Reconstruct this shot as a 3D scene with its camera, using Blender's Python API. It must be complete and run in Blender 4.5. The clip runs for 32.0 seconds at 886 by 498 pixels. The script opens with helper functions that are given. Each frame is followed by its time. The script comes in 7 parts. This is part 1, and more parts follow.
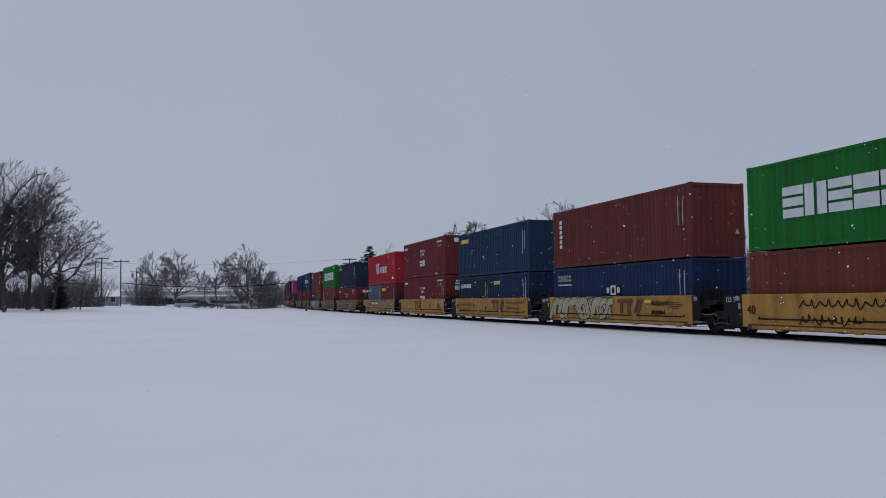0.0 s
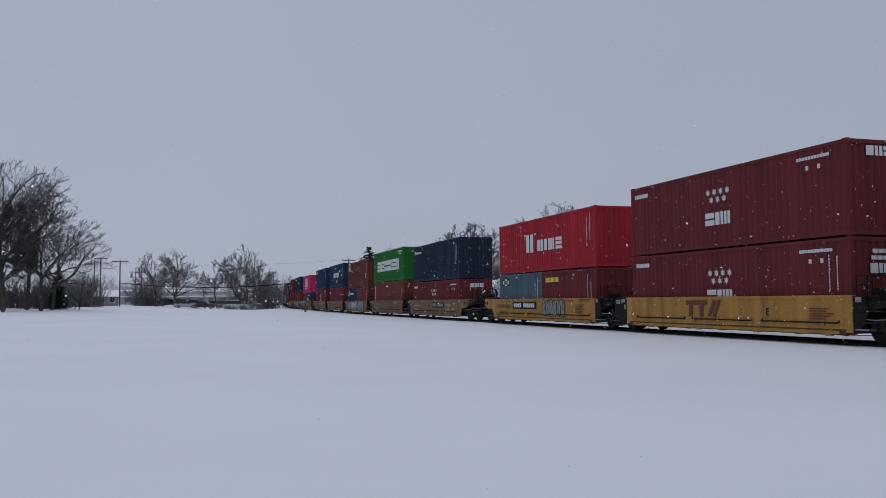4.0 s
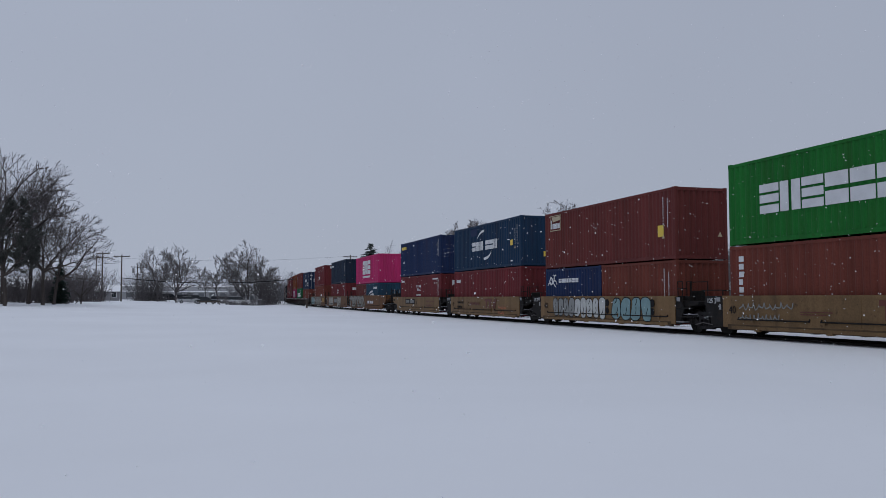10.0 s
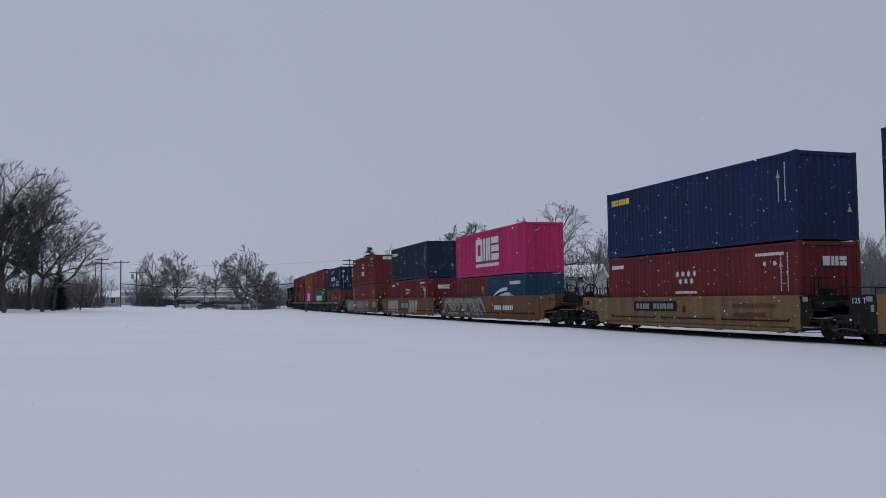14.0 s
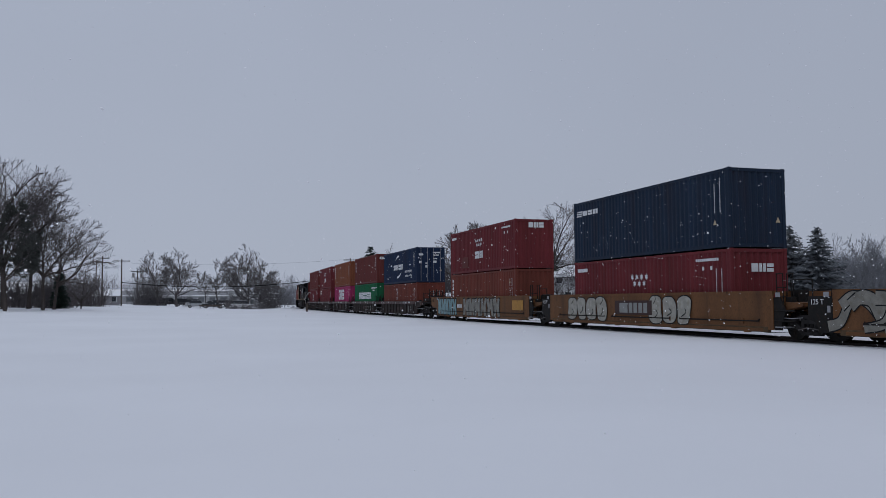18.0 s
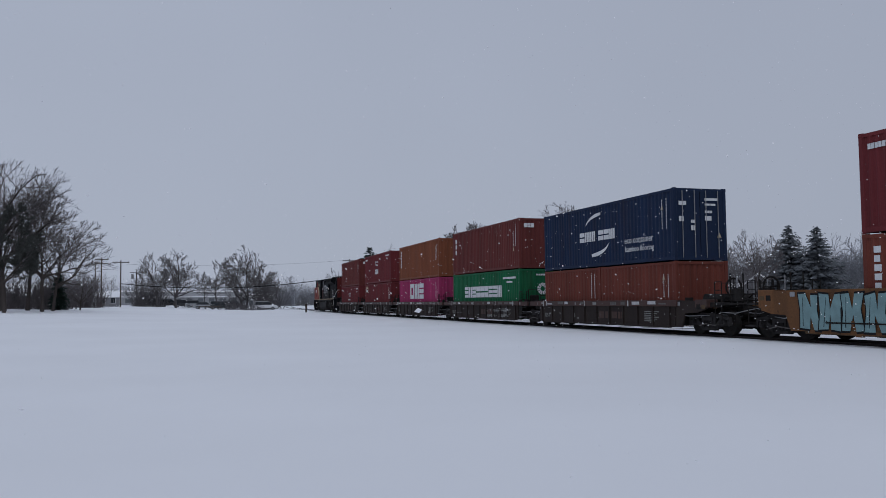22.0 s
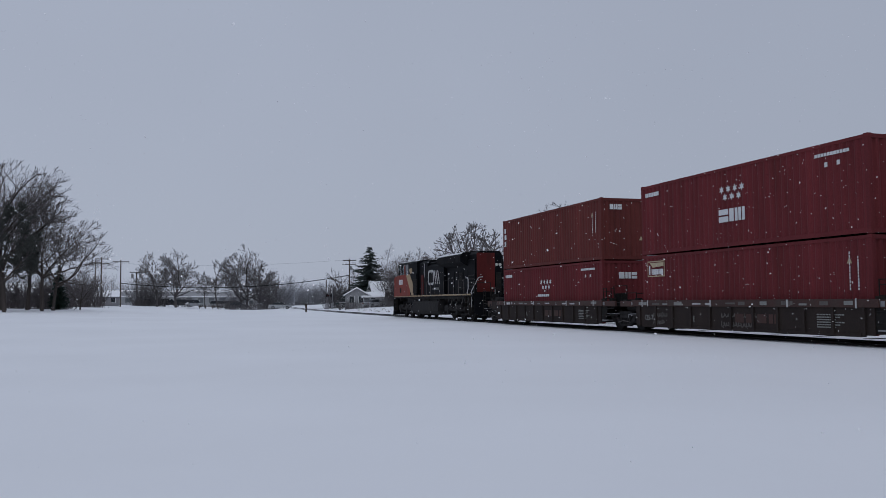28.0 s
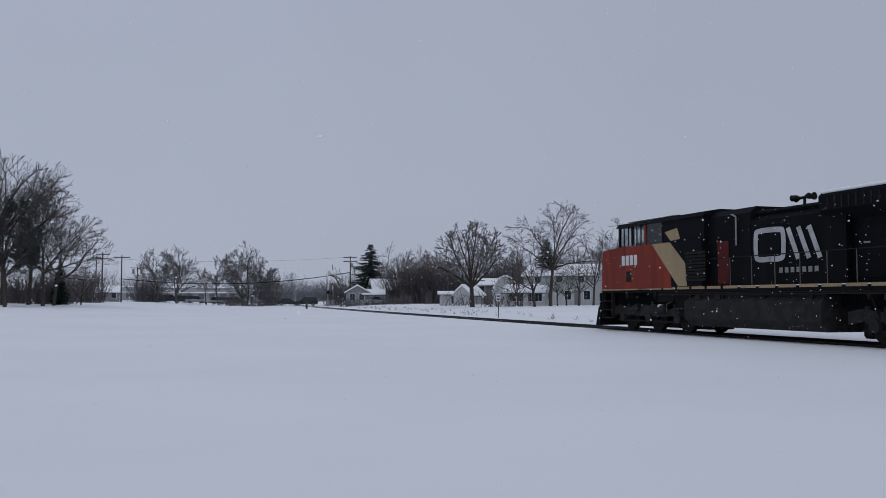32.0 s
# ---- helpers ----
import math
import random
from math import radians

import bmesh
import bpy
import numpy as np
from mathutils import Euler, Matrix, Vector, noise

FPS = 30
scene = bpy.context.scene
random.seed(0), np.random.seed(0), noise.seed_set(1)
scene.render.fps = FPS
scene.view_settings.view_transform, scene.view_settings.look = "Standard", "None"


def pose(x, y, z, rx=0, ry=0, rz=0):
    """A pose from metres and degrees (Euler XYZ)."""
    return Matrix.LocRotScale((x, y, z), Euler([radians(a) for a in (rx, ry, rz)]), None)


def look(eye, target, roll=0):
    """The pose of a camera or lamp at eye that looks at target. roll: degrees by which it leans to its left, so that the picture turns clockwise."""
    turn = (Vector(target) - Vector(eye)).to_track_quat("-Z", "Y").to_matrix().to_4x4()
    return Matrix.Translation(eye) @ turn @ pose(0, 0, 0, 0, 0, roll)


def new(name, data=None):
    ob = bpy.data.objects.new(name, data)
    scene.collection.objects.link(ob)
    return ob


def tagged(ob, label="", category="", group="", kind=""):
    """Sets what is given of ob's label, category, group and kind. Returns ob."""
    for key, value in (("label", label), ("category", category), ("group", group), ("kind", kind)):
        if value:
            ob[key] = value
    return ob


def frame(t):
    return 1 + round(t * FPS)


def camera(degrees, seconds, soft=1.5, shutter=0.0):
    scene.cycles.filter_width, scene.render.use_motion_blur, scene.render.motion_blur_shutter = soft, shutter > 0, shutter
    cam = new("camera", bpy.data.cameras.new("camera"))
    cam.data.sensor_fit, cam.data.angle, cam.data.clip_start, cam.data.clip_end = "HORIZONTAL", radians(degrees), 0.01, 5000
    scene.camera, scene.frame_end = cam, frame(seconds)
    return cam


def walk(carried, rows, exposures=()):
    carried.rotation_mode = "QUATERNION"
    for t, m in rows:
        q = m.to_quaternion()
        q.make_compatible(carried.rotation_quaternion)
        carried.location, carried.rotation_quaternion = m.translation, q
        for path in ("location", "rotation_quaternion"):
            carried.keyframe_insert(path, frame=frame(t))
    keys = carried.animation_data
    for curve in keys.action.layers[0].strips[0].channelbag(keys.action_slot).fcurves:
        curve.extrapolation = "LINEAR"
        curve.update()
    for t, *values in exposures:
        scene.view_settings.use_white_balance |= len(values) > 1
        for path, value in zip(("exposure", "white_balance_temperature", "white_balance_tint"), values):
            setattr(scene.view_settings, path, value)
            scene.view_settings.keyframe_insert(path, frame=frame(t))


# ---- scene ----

# The camera stands on tripod height at the edge of a snow field beside the line.
EYE = (0.0, 0.0, 1.515)
# seconds, bearing to the right of +y, tilt up, lean, in degrees
VIEW = [
    (0, 18.921, 3.397, -0.65), (0.5, 18.976, 3.479, -0.46), (1, 18.949, 3.446, -0.50), (1.5, 18.956, 3.451, -0.49),
    (2, 18.923, 3.474, -0.51), (2.5, 18.916, 3.471, -0.50), (3, 18.922, 3.459, -0.54), (3.5, 18.963, 3.464, -0.49),
    (5.5, 18.981, 3.460, -0.54), (6, 18.977, 3.488, -0.40), (6.5, 18.922, 3.469, -0.57), (7, 18.971, 3.448, -0.36),
    (7.5, 18.915, 3.374, -0.20), (8, 18.858, 3.333, -0.09), (8.5, 18.858, 3.275, -0.08), (9, 18.838, 3.278, -0.07),
    (9.5, 18.858, 3.275, -0.08), (10, 18.858, 3.275, -0.08), (10.5, 18.858, 3.333, -0.09), (11, 18.923, 3.417, -0.51),
    (11.5, 18.949, 3.471, -0.50), (12, 18.925, 3.364, -0.36), (12.5, 18.957, 3.492, -0.38), (13, 18.931, 3.537, -0.43),
    (13.5, 18.928, 3.472, -0.58), (14, 18.921, 3.470, -0.59), (14.5, 18.922, 3.459, -0.54), (16.5, 18.915, 3.467, -0.19),
    (17, 18.918, 3.436, -0.40), (17.5, 18.856, 3.410, -0.18), (18, 18.866, 3.457, -0.41), (18.5, 18.916, 3.479, -0.54),
    (19, 18.943, 3.479, -0.46), (19.5, 18.951, 3.555, -0.39), (20, 18.923, 3.520, -0.50), (20.5, 18.917, 3.539, -0.46),
    (21, 18.922, 3.519, -0.54), (21.5, 18.912, 3.505, -0.36), (22, 18.922, 3.490, -0.55), (22.5, 18.949, 3.471, -0.50),
    (23, 18.917, 3.479, -0.46), (23.5, 18.882, 3.450, -0.24), (24, 18.906, 3.443, -0.38), (24.5, 18.856, 3.350, -0.19),
    (25, 18.858, 3.394, -0.08), (25.5, 18.851, 3.346, -0.05), (27.5, 18.924, 3.534, -0.44), (28, 18.923, 3.474, -0.51),
    (28.5, 18.912, 3.505, -0.36), (29, 18.863, 3.424, -0.18), (29.5, 18.858, 3.394, -0.08), (30, 18.858, 3.333, -0.09),
    (30.5, 18.858, 3.333, -0.09), (31, 18.858, 3.333, -0.09), (31.5, 18.858, 3.333, -0.09), (32, 18.858, 3.333, -0.09),
]


def sight(bearing, tilt, lean):
    b, e = radians(bearing), radians(tilt)
    way = Vector((math.sin(b) * math.cos(e), math.cos(b) * math.cos(e), math.sin(e)))
    return look(EYE, Vector(EYE) + way * 10, lean)


cam = camera(55.11, 32.0, soft=0.55)
walk(cam, [(t, sight(b, e, r)) for t, b, e, r in VIEW])

# ---- light ----
world = bpy.data.worlds.new("overcast_sky")
scene.world = world
world.use_nodes = True
wn, wl = world.node_tree.nodes, world.node_tree.links
wn.clear()
sky = wn.new("ShaderNodeTexSky")
sky.sky_type, sky.sun_disc = "NISHITA", False
sky.sun_elevation, sky.sun_rotation = radians(28), radians(200)
dull = wn.new("ShaderNodeHueSaturation")
dull.inputs["Saturation"].default_value = 0.35
dull.inputs["Value"].default_value = 0.08
coord = wn.new("ShaderNodeTexCoord")
split = wn.new("ShaderNodeSeparateXYZ")
ramp = wn.new("ShaderNodeValToRGB")
ramp.color_ramp.elements[0].position, ramp.color_ramp.elements[0].color = 0.0, (0.3635, 0.406, 0.506, 1)
ramp.color_ramp.elements[1].position, ramp.color_ramp.elements[1].color = 1.0, (0.356, 0.408, 0.532, 1)
mid = ramp.color_ramp.elements.new(0.35)
mid.color = (0.3595, 0.4025, 0.505, 1)
cloud = wn.new("ShaderNodeTexNoise")
cloud.inputs["Scale"].default_value, cloud.inputs["Detail"].default_value = 1.6, 3
cloud_map = wn.new("ShaderNodeMapRange")
cloud_map.inputs["From Min"].default_value, cloud_map.inputs["From Max"].default_value = 0.3, 0.7
cloud_map.inputs["To Min"].default_value, cloud_map.inputs["To Max"].default_value = 0.965, 1.035
shade = wn.new("ShaderNodeMix")
shade.data_type, shade.blend_type = "RGBA", "MULTIPLY"
shade.inputs[0].default_value = 1.0
veil = wn.new("ShaderNodeMix")
veil.data_type = "RGBA"
veil.inputs[0].default_value = 0.94
back = wn.new("ShaderNodeBackground")
back.inputs["Strength"].default_value = 1.0
out = wn.new("ShaderNodeOutputWorld")
wl.new(coord.outputs["Generated"], split.inputs[0])
wl.new(split.outputs["Z"], ramp.inputs[0])
wl.new(coord.outputs["Generated"], cloud.inputs["Vector"])
wl.new(cloud.outputs["Fac"], cloud_map.inputs[0])
wl.new(ramp.outputs[0], shade.inputs[6])
side = wn.new("ShaderNodeMapRange")
side.inputs["From Min"].default_value, side.inputs["From Max"].default_value = -1.0, 1.0
side.inputs["To Min"].default_value, side.inputs["To Max"].default_value = 1.11, 0.90
both = wn.new("ShaderNodeMath")
both.operation = "MULTIPLY"
wl.new(split.outputs["X"], side.inputs[0])
wl.new(cloud_map.outputs[0], both.inputs[0])
wl.new(side.outputs[0], both.inputs[1])
wl.new(both.outputs[0], shade.inputs[7])
wl.new(sky.outputs[0], dull.inputs["Color"])
wl.new(dull.outputs[0], veil.inputs[6])
wl.new(shade.outputs[2], veil.inputs[7])
wl.new(veil.outputs[2], back.inputs[0])
wl.new(back.outputs[0], out.inputs[0])

sun = new("sun", bpy.data.lights.new("sun", "SUN"))
sun.data.energy, sun.data.angle, sun.data.color = 0.46, radians(40), (0.97, 0.99, 1.0)
sun.matrix_world = look((0, 0, 60), (10, 40, 0))
scene.view_settings.exposure = 0.0

# ---- materials ----


def material(name, color, rough=0.7, metal=0.0, vary=0.25, grain=3.0, fine=40.0, bump=0.15, streak=0.0, dirt=None, per_object=0.0, spec=0.5, specks=None, speck_mix=0.5):
    """Paint or stone with large stains, fine grain, relief and, if wanted, streaks that run down and a dirt colour."""
    m = bpy.data.materials.new(name)
    m.use_nodes = True
    n, l = m.node_tree.nodes, m.node_tree.links
    bsdf = n["Principled BSDF"]
    bsdf.inputs["Metallic"].default_value = metal
    bsdf.inputs["Specular IOR Level"].default_value = spec
    tc = n.new("ShaderNodeTexCoord")
    big = n.new("ShaderNodeTexNoise")
    big.inputs["Scale"].default_value, big.inputs["Detail"].default_value = grain, 4
    small = n.new("ShaderNodeTexNoise")
    small.inputs["Scale"].default_value, small.inputs["Detail"].default_value = fine, 3
    l.new(tc.outputs["Object"], small.inputs["Vector"])
    if streak:
        mp = n.new("ShaderNodeMapping")
        mp.inputs["Scale"].default_value = (1.0, 1.0, 0.12)
        l.new(tc.outputs["Object"], mp.inputs["Vector"])
        l.new(mp.outputs[0], big.inputs["Vector"])
    else:
        l.new(tc.outputs["Object"], big.inputs["Vector"])
    r = n.new("ShaderNodeMapRange")
    r.inputs["From Min"].default_value, r.inputs["From Max"].default_value = 0.25, 0.75
    r.inputs["To Min"].default_value, r.inputs["To Max"].default_value = 1 - vary, 1 + vary
    l.new(big.outputs["Fac"], r.inputs[0])
    r2 = n.new("ShaderNodeMapRange")
    r2.inputs["From Min"].default_value, r2.inputs["From Max"].default_value = 0.25, 0.75
    r2.inputs["To Min"].default_value, r2.inputs["To Max"].default_value = 1 - vary * 0.5, 1 + vary * 0.5
    l.new(small.outputs["Fac"], r2.inputs[0])
    mul = n.new("ShaderNodeMath")
    mul.operation = "MULTIPLY"
    l.new(r.outputs[0], mul.inputs[0]), l.new(r2.outputs[0], mul.inputs[1])
    last = mul.outputs[0]
    if per_object:
        info = n.new("ShaderNodeObjectInfo")
        r3 = n.new("ShaderNodeMapRange")
        r3.inputs["To Min"].default_value, r3.inputs["To Max"].default_value = 1 - per_object, 1 + per_object
        l.new(info.outputs["Random"], r3.inputs[0])
        mul2 = n.new("ShaderNodeMath")
        mul2.operation = "MULTIPLY"
        l.new(last, mul2.inputs[0]), l.new(r3.outputs[0], mul2.inputs[1])
        last = mul2.outputs[0]
    tint = n.new("ShaderNodeVectorMath")
    tint.operation = "SCALE"
    tint.inputs[0].default_value = color
    l.new(last, tint.inputs["Scale"])
    paint = tint.outputs[0]
    if dirt:
        mask = n.new("ShaderNodeTexNoise")
        mask.inputs["Scale"].default_value, mask.inputs["Detail"].default_value = grain * 1.7, 6
        if streak:
            l.new(mp.outputs[0], mask.inputs["Vector"])
        else:
            l.new(tc.outputs["Object"], mask.inputs["Vector"])
        cut = n.new("ShaderNodeMapRange")
        cut.inputs["From Min"].default_value, cut.inputs["From Max"].default_value = 0.5, 0.78
        cut.inputs["To Max"].default_value = 0.75
        l.new(mask.outputs["Fac"], cut.inputs[0])
        mix = n.new("ShaderNodeMix")
        mix.data_type = "RGBA"
        mix.inputs[7].default_value = (*dirt, 1)
        l.new(cut.outputs[0], mix.inputs[0])
        l.new(paint, mix.inputs[6])
        paint = mix.outputs[2]
    if specks:
        dots = n.new("ShaderNodeTexNoise")
        dots.inputs["Scale"].default_value, dots.inputs["Detail"].default_value = 5.0, 8
        dots.inputs["Roughness"].default_value = 0.72
        l.new(tc.outputs["Object"], dots.inputs["Vector"])
        cut2 = n.new("ShaderNodeMapRange")
        cut2.inputs["From Min"].default_value, cut2.inputs["From Max"].default_value = 0.60, 0.68
        cut2.inputs["To Max"].default_value = speck_mix
        l.new(dots.outputs["Fac"], cut2.inputs[0])
        mix2 = n.new("ShaderNodeMix")
        mix2.data_type = "RGBA"
        mix2.inputs[7].default_value = (*specks, 1)
        l.new(cut2.outputs[0], mix2.inputs[0])
        l.new(paint, mix2.inputs[6])
        paint = mix2.outputs[2]
    l.new(paint, bsdf.inputs["Base Color"])
    rr = n.new("ShaderNodeMapRange")
    rr.inputs["To Min"].default_value, rr.inputs["To Max"].default_value = max(rough - 0.12, 0.05), min(rough + 0.12, 1)
    l.new(big.outputs["Fac"], rr.inputs[0])
    l.new(rr.outputs[0], bsdf.inputs["Roughness"])
    if bump:
        b = n.new("ShaderNodeBump")
        b.inputs["Strength"].default_value, b.inputs["Distance"].default_value = bump, 0.02
        l.new(small.outputs["Fac"], b.inputs["Height"])
        l.new(b.outputs[0], bsdf.inputs["Normal"])
    return m


RUST = (0.09, 0.035, 0.018)
GRIME = (0.05, 0.042, 0.036)
PAINT = {}


def box_paint(key, color):
    PAINT[key] = material("container_paint_" + key, color, 0.68, 0.0, 0.28, 0.9, 22, 0.08, 1.0, tuple(0.5 * c + 0.14 * g for c, g in zip(color, RUST)), 0.06, 0.14, tuple(0.45 * c + 0.25 * g for c, g in zip(color, RUST)))


box_paint("oxblood", (0.1150, 0.0280, 0.0250))
box_paint("maroon", (0.1260, 0.0220, 0.0255))
box_paint("rust", (0.1350, 0.0365, 0.0255))
box_paint("orange", (0.185, 0.060, 0.030))
box_paint("red", (0.310, 0.018, 0.028))
box_paint("navy", (0.0122, 0.0228, 0.0420))
box_paint("blue", (0.0112, 0.0245, 0.0740))
box_paint("steel_blue", (0.0110, 0.0330, 0.0700))
box_paint("slate", (0.073, 0.112, 0.138))
box_paint("green", (0.0110, 0.1280, 0.0220))
box_paint("deep_green", (0.0085, 0.1000, 0.0420))
box_paint("pink", (0.420, 0.028, 0.120))
box_paint("dull_pink", (0.300, 0.032, 0.105))
box_paint("dark_blue", (0.0105, 0.0215, 0.0520))
box_paint("teal", (0.019, 0.052, 0.086))
M_WHITE = material("white_decal", (0.60, 0.61, 0.62), 0.6, 0, 0.12, 2, 30, 0.05, 0, None, 0, 0.3)
M_YELLOW_DECAL = material("yellow_decal", (0.70, 0.50, 0.06), 0.6, 0, 0.1, 2, 30, 0.05)
M_BEACON = material("cream_decal", (0.42, 0.34, 0.22), 0.6, 0, 0.12, 2, 30, 0.05)
M_RED_DECAL = material("brown_red_decal", (0.11, 0.025, 0.015), 0.65, 0, 0.15, 2, 30, 0.05)
M_BLACK_DECAL = material("black_decal", (0.012, 0.012, 0.013), 0.75, 0, 0.15, 2, 30, 0.05, 0, None, 0, 0.12)
M_TTX = material("yellow_car_paint", (0.375, 0.195, 0.046), 0.6, 0, 0.35, 0.8, 18, 0.1, 1.0, (0.10, 0.056, 0.026), 0.1, 0.15, (0.07, 0.036, 0.018), 0.9)
M_TTX_FADED = material("faded_yellow_car_paint", (0.175, 0.106, 0.050), 0.65, 0, 0.32, 0.8, 18, 0.1, 1.0, (0.050, 0.034, 0.022), 0.1, 0.15, (0.05, 0.028, 0.016), 0.9)
# Darker than the chord's brown: shade below it is put into the colour.
M_BROWN_SIDE = material("shaded_grimy_brown_car_side", (0.024, 0.017, 0.015), 0.8, 0, 0.35, 0.8, 18, 0.15, 1.0, (0.040, 0.030, 0.024), 0.1, 0.2)
M_TTX_OLD = material("orange_brown_car_paint", (0.140, 0.064, 0.027), 0.68, 0, 0.35, 0.8, 18, 0.1, 1.0, (0.040, 0.024, 0.016), 0.1, 0.15, (0.035, 0.018, 0.012), 0.9)
M_BROWN_CAR = material("dark_brown_car_paint", (0.052, 0.025, 0.021), 0.7, 0, 0.3, 0.8, 18, 0.1, 1.0, GRIME, 0.1, 0.3)
M_GRIMY_CHORD = material("brown_grimy_lower_chord", (0.085, 0.055, 0.030), 0.75, 0, 0.4, 1.5, 25, 0.2, 0, (0.03, 0.022, 0.016), 0.1, 0.15)
M_IRON = material("dirty_black_iron", (0.014, 0.013, 0.0125), 0.8, 0.0, 0.35, 4, 50, 0.25, 0, (0.03, 0.02, 0.014), 0.1, 0.15)
M_STEEL = material("worn_steel", (0.14, 0.13, 0.125), 0.45, 0.8, 0.25, 6, 60, 0.15, 0, RUST)
M_RAIL = material("dark_wet_rail", (0.022, 0.018, 0.017), 0.7, 0.1, 0.3, 3, 40, 0.2, 0, (0.03, 0.022, 0.02), 0, 0.2)
M_GALV = material("grey_galvanised_steel", (0.26, 0.26, 0.27), 0.5, 0.6, 0.2, 5, 50, 0.1)
M_GRAF_GREY = material("silver_spray_paint", (0.20, 0.205, 0.195), 0.6, 0, 0.2, 3, 30, 0.05)
M_GRAF_SILVER = material("dull_silver_spray_paint", (0.180, 0.172, 0.145), 0.55, 0.1, 0.3, 3, 30, 0.05, 1.0, (0.09, 0.075, 0.05))
M_GRAF_BONE = material("bone_grey_spray_paint", (0.285, 0.275, 0.235), 0.6, 0, 0.25, 3, 30, 0.05, 1.0, (0.17, 0.14, 0.09))
M_GRAF_TEAL = material("pale_teal_spray_paint", (0.15, 0.255, 0.265), 0.6, 0, 0.2, 3, 30, 0.05)
M_GRAF_RUSTY = material("orange_spray_paint", (0.45, 0.13, 0.05), 0.6, 0, 0.2, 3, 30, 0.05)
M_WHITE_SPRAY = material("chalky_white_spray_paint", (0.44, 0.45, 0.43), 0.65, 0, 0.2, 3, 30, 0.05)
M_TTX_PALE = material("pale_yellow_spray_paint", (0.34, 0.30, 0.19), 0.6, 0, 0.25, 2, 30, 0.05)
M_FADED = material("faded_grey_marking", (0.085, 0.075, 0.07), 0.7, 0, 0.25, 3, 30, 0.05)
M_TIMBER = material("dark_weathered_timber", (0.060, 0.047, 0.038), 0.85, 0, 0.3, 3, 30, 0.3, 1.0)
M_BARK = material("grey_brown_bark", (0.060, 0.050, 0.046), 0.9, 0, 0.3, 2.5, 25, 0.4, 1.0, None, 0.12, 0.2)
M_TWIG = material("bare_twigs", (0.096, 0.086, 0.088), 0.9, 0, 0.25, 2, 15, 0.1, 0, None, 0.12, 0.2)
# Twigs and bark of middle distance, lightened in colour for haze.
M_MID_TWIG = material("haze_paled_twigs", (0.115, 0.108, 0.112), 0.9, 0, 0.25, 2, 15, 0.1, 0, None, 0.12, 0.2)
M_MID_BARK = material("haze_paled_bark", (0.085, 0.078, 0.078), 0.9, 0, 0.3, 2.5, 25, 0.3, 1.0, None, 0.12, 0.2)
M_WOOD = material("dark_reddish_wood_twigs", (0.085, 0.074, 0.076), 0.9, 0, 0.25, 2, 15, 0.1, 0, None, 0.12, 0.2)
# Paler still: the far haze is put into this twig colour.
M_FAR_TWIG = material("far_haze_twigs", (0.230, 0.235, 0.255), 0.9, 0, 0.25, 2, 15, 0.1, 0, None, 0.12, 0.2)
M_NEEDLE = material("dark_spruce_needles", (0.016, 0.028, 0.022), 0.85, 0, 0.35, 3, 20, 0.3, 0, None, 0.1, 0.2)
# Needle colours of the farther spruces, lightened towards the haze.
M_MID_NEEDLE = material("hazy_spruce_needles", (0.028, 0.038, 0.036), 0.85, 0, 0.35, 3, 20, 0.3, 0, None, 0.1, 0.2)
M_HAZE_NEEDLE = material("haze_paled_spruce_needles", (0.115, 0.125, 0.135), 0.85, 0, 0.35, 3, 20, 0.3, 0, None, 0.1, 0.2)
M_PINE = material("dull_pine_needles", (0.055, 0.058, 0.054), 0.85, 0, 0.35, 3, 20, 0.3, 0, None, 0.1, 0.2)
M_DRY = material("dry_grass", (0.13, 0.10, 0.075), 0.9, 0, 0.3, 2, 20, 0.1)
M_SIDING = material("white_painted_siding", (0.44, 0.445, 0.45), 0.7, 0, 0.1, 1.5, 20, 0.1, 1.0, (0.30, 0.30, 0.30), 0.05)
M_WORN_SIDING = material("weathered_white_siding", (0.25, 0.25, 0.26), 0.75, 0, 0.15, 1.5, 20, 0.1, 1.0, (0.15, 0.145, 0.14), 0.05)
M_GREYHOUSE = material("grey_painted_siding", (0.16, 0.16, 0.17), 0.75, 0, 0.12, 1.5, 20, 0.1, 1.0, None, 0.1)
M_BRICK_FAR = material("grey_tan_masonry", (0.12, 0.108, 0.106), 0.85, 0, 0.2, 2, 20, 0.15)
# Wall and pane tones of the far buildings, lightened for distance haze.
M_PALE_WALL = material("haze_pale_wall", (0.36, 0.365, 0.375), 0.85, 0, 0.15, 2, 20, 0.1)
M_DULL_GLASS = material("haze_pale_window_glass", (0.13, 0.14, 0.15), 0.4, 0, 0.15, 1, 10, 0.0)
M_ROOF_DARK = material("dark_shingle", (0.07, 0.068, 0.07), 0.85, 0, 0.25, 3, 25, 0.2)
M_GLASS_DARK = material("dark_window_glass", (0.020, 0.023, 0.027), 0.12, 0, 0.1, 1, 10, 0.0)
M_CAR_DARK = material("dark_car_paint", (0.025, 0.027, 0.030), 0.3, 0.3, 0.1, 2, 20, 0.0, 0, None, 0.4)
M_CAR_SILVER = material("silver_car_paint", (0.30, 0.31, 0.32), 0.3, 0.5, 0.1, 2, 20, 0.0, 0, None, 0.3)
M_RUBBER = material("black_rubber", (0.018, 0.018, 0.018), 0.85, 0, 0.2, 6, 40, 0.2)
M_LOCO_BLACK = material("black_locomotive_paint", (0.0052, 0.0056, 0.0072), 0.65, 0, 0.4, 1.2, 25, 0.08, 1.0, (0.012, 0.011, 0.011), 0, 0.06)
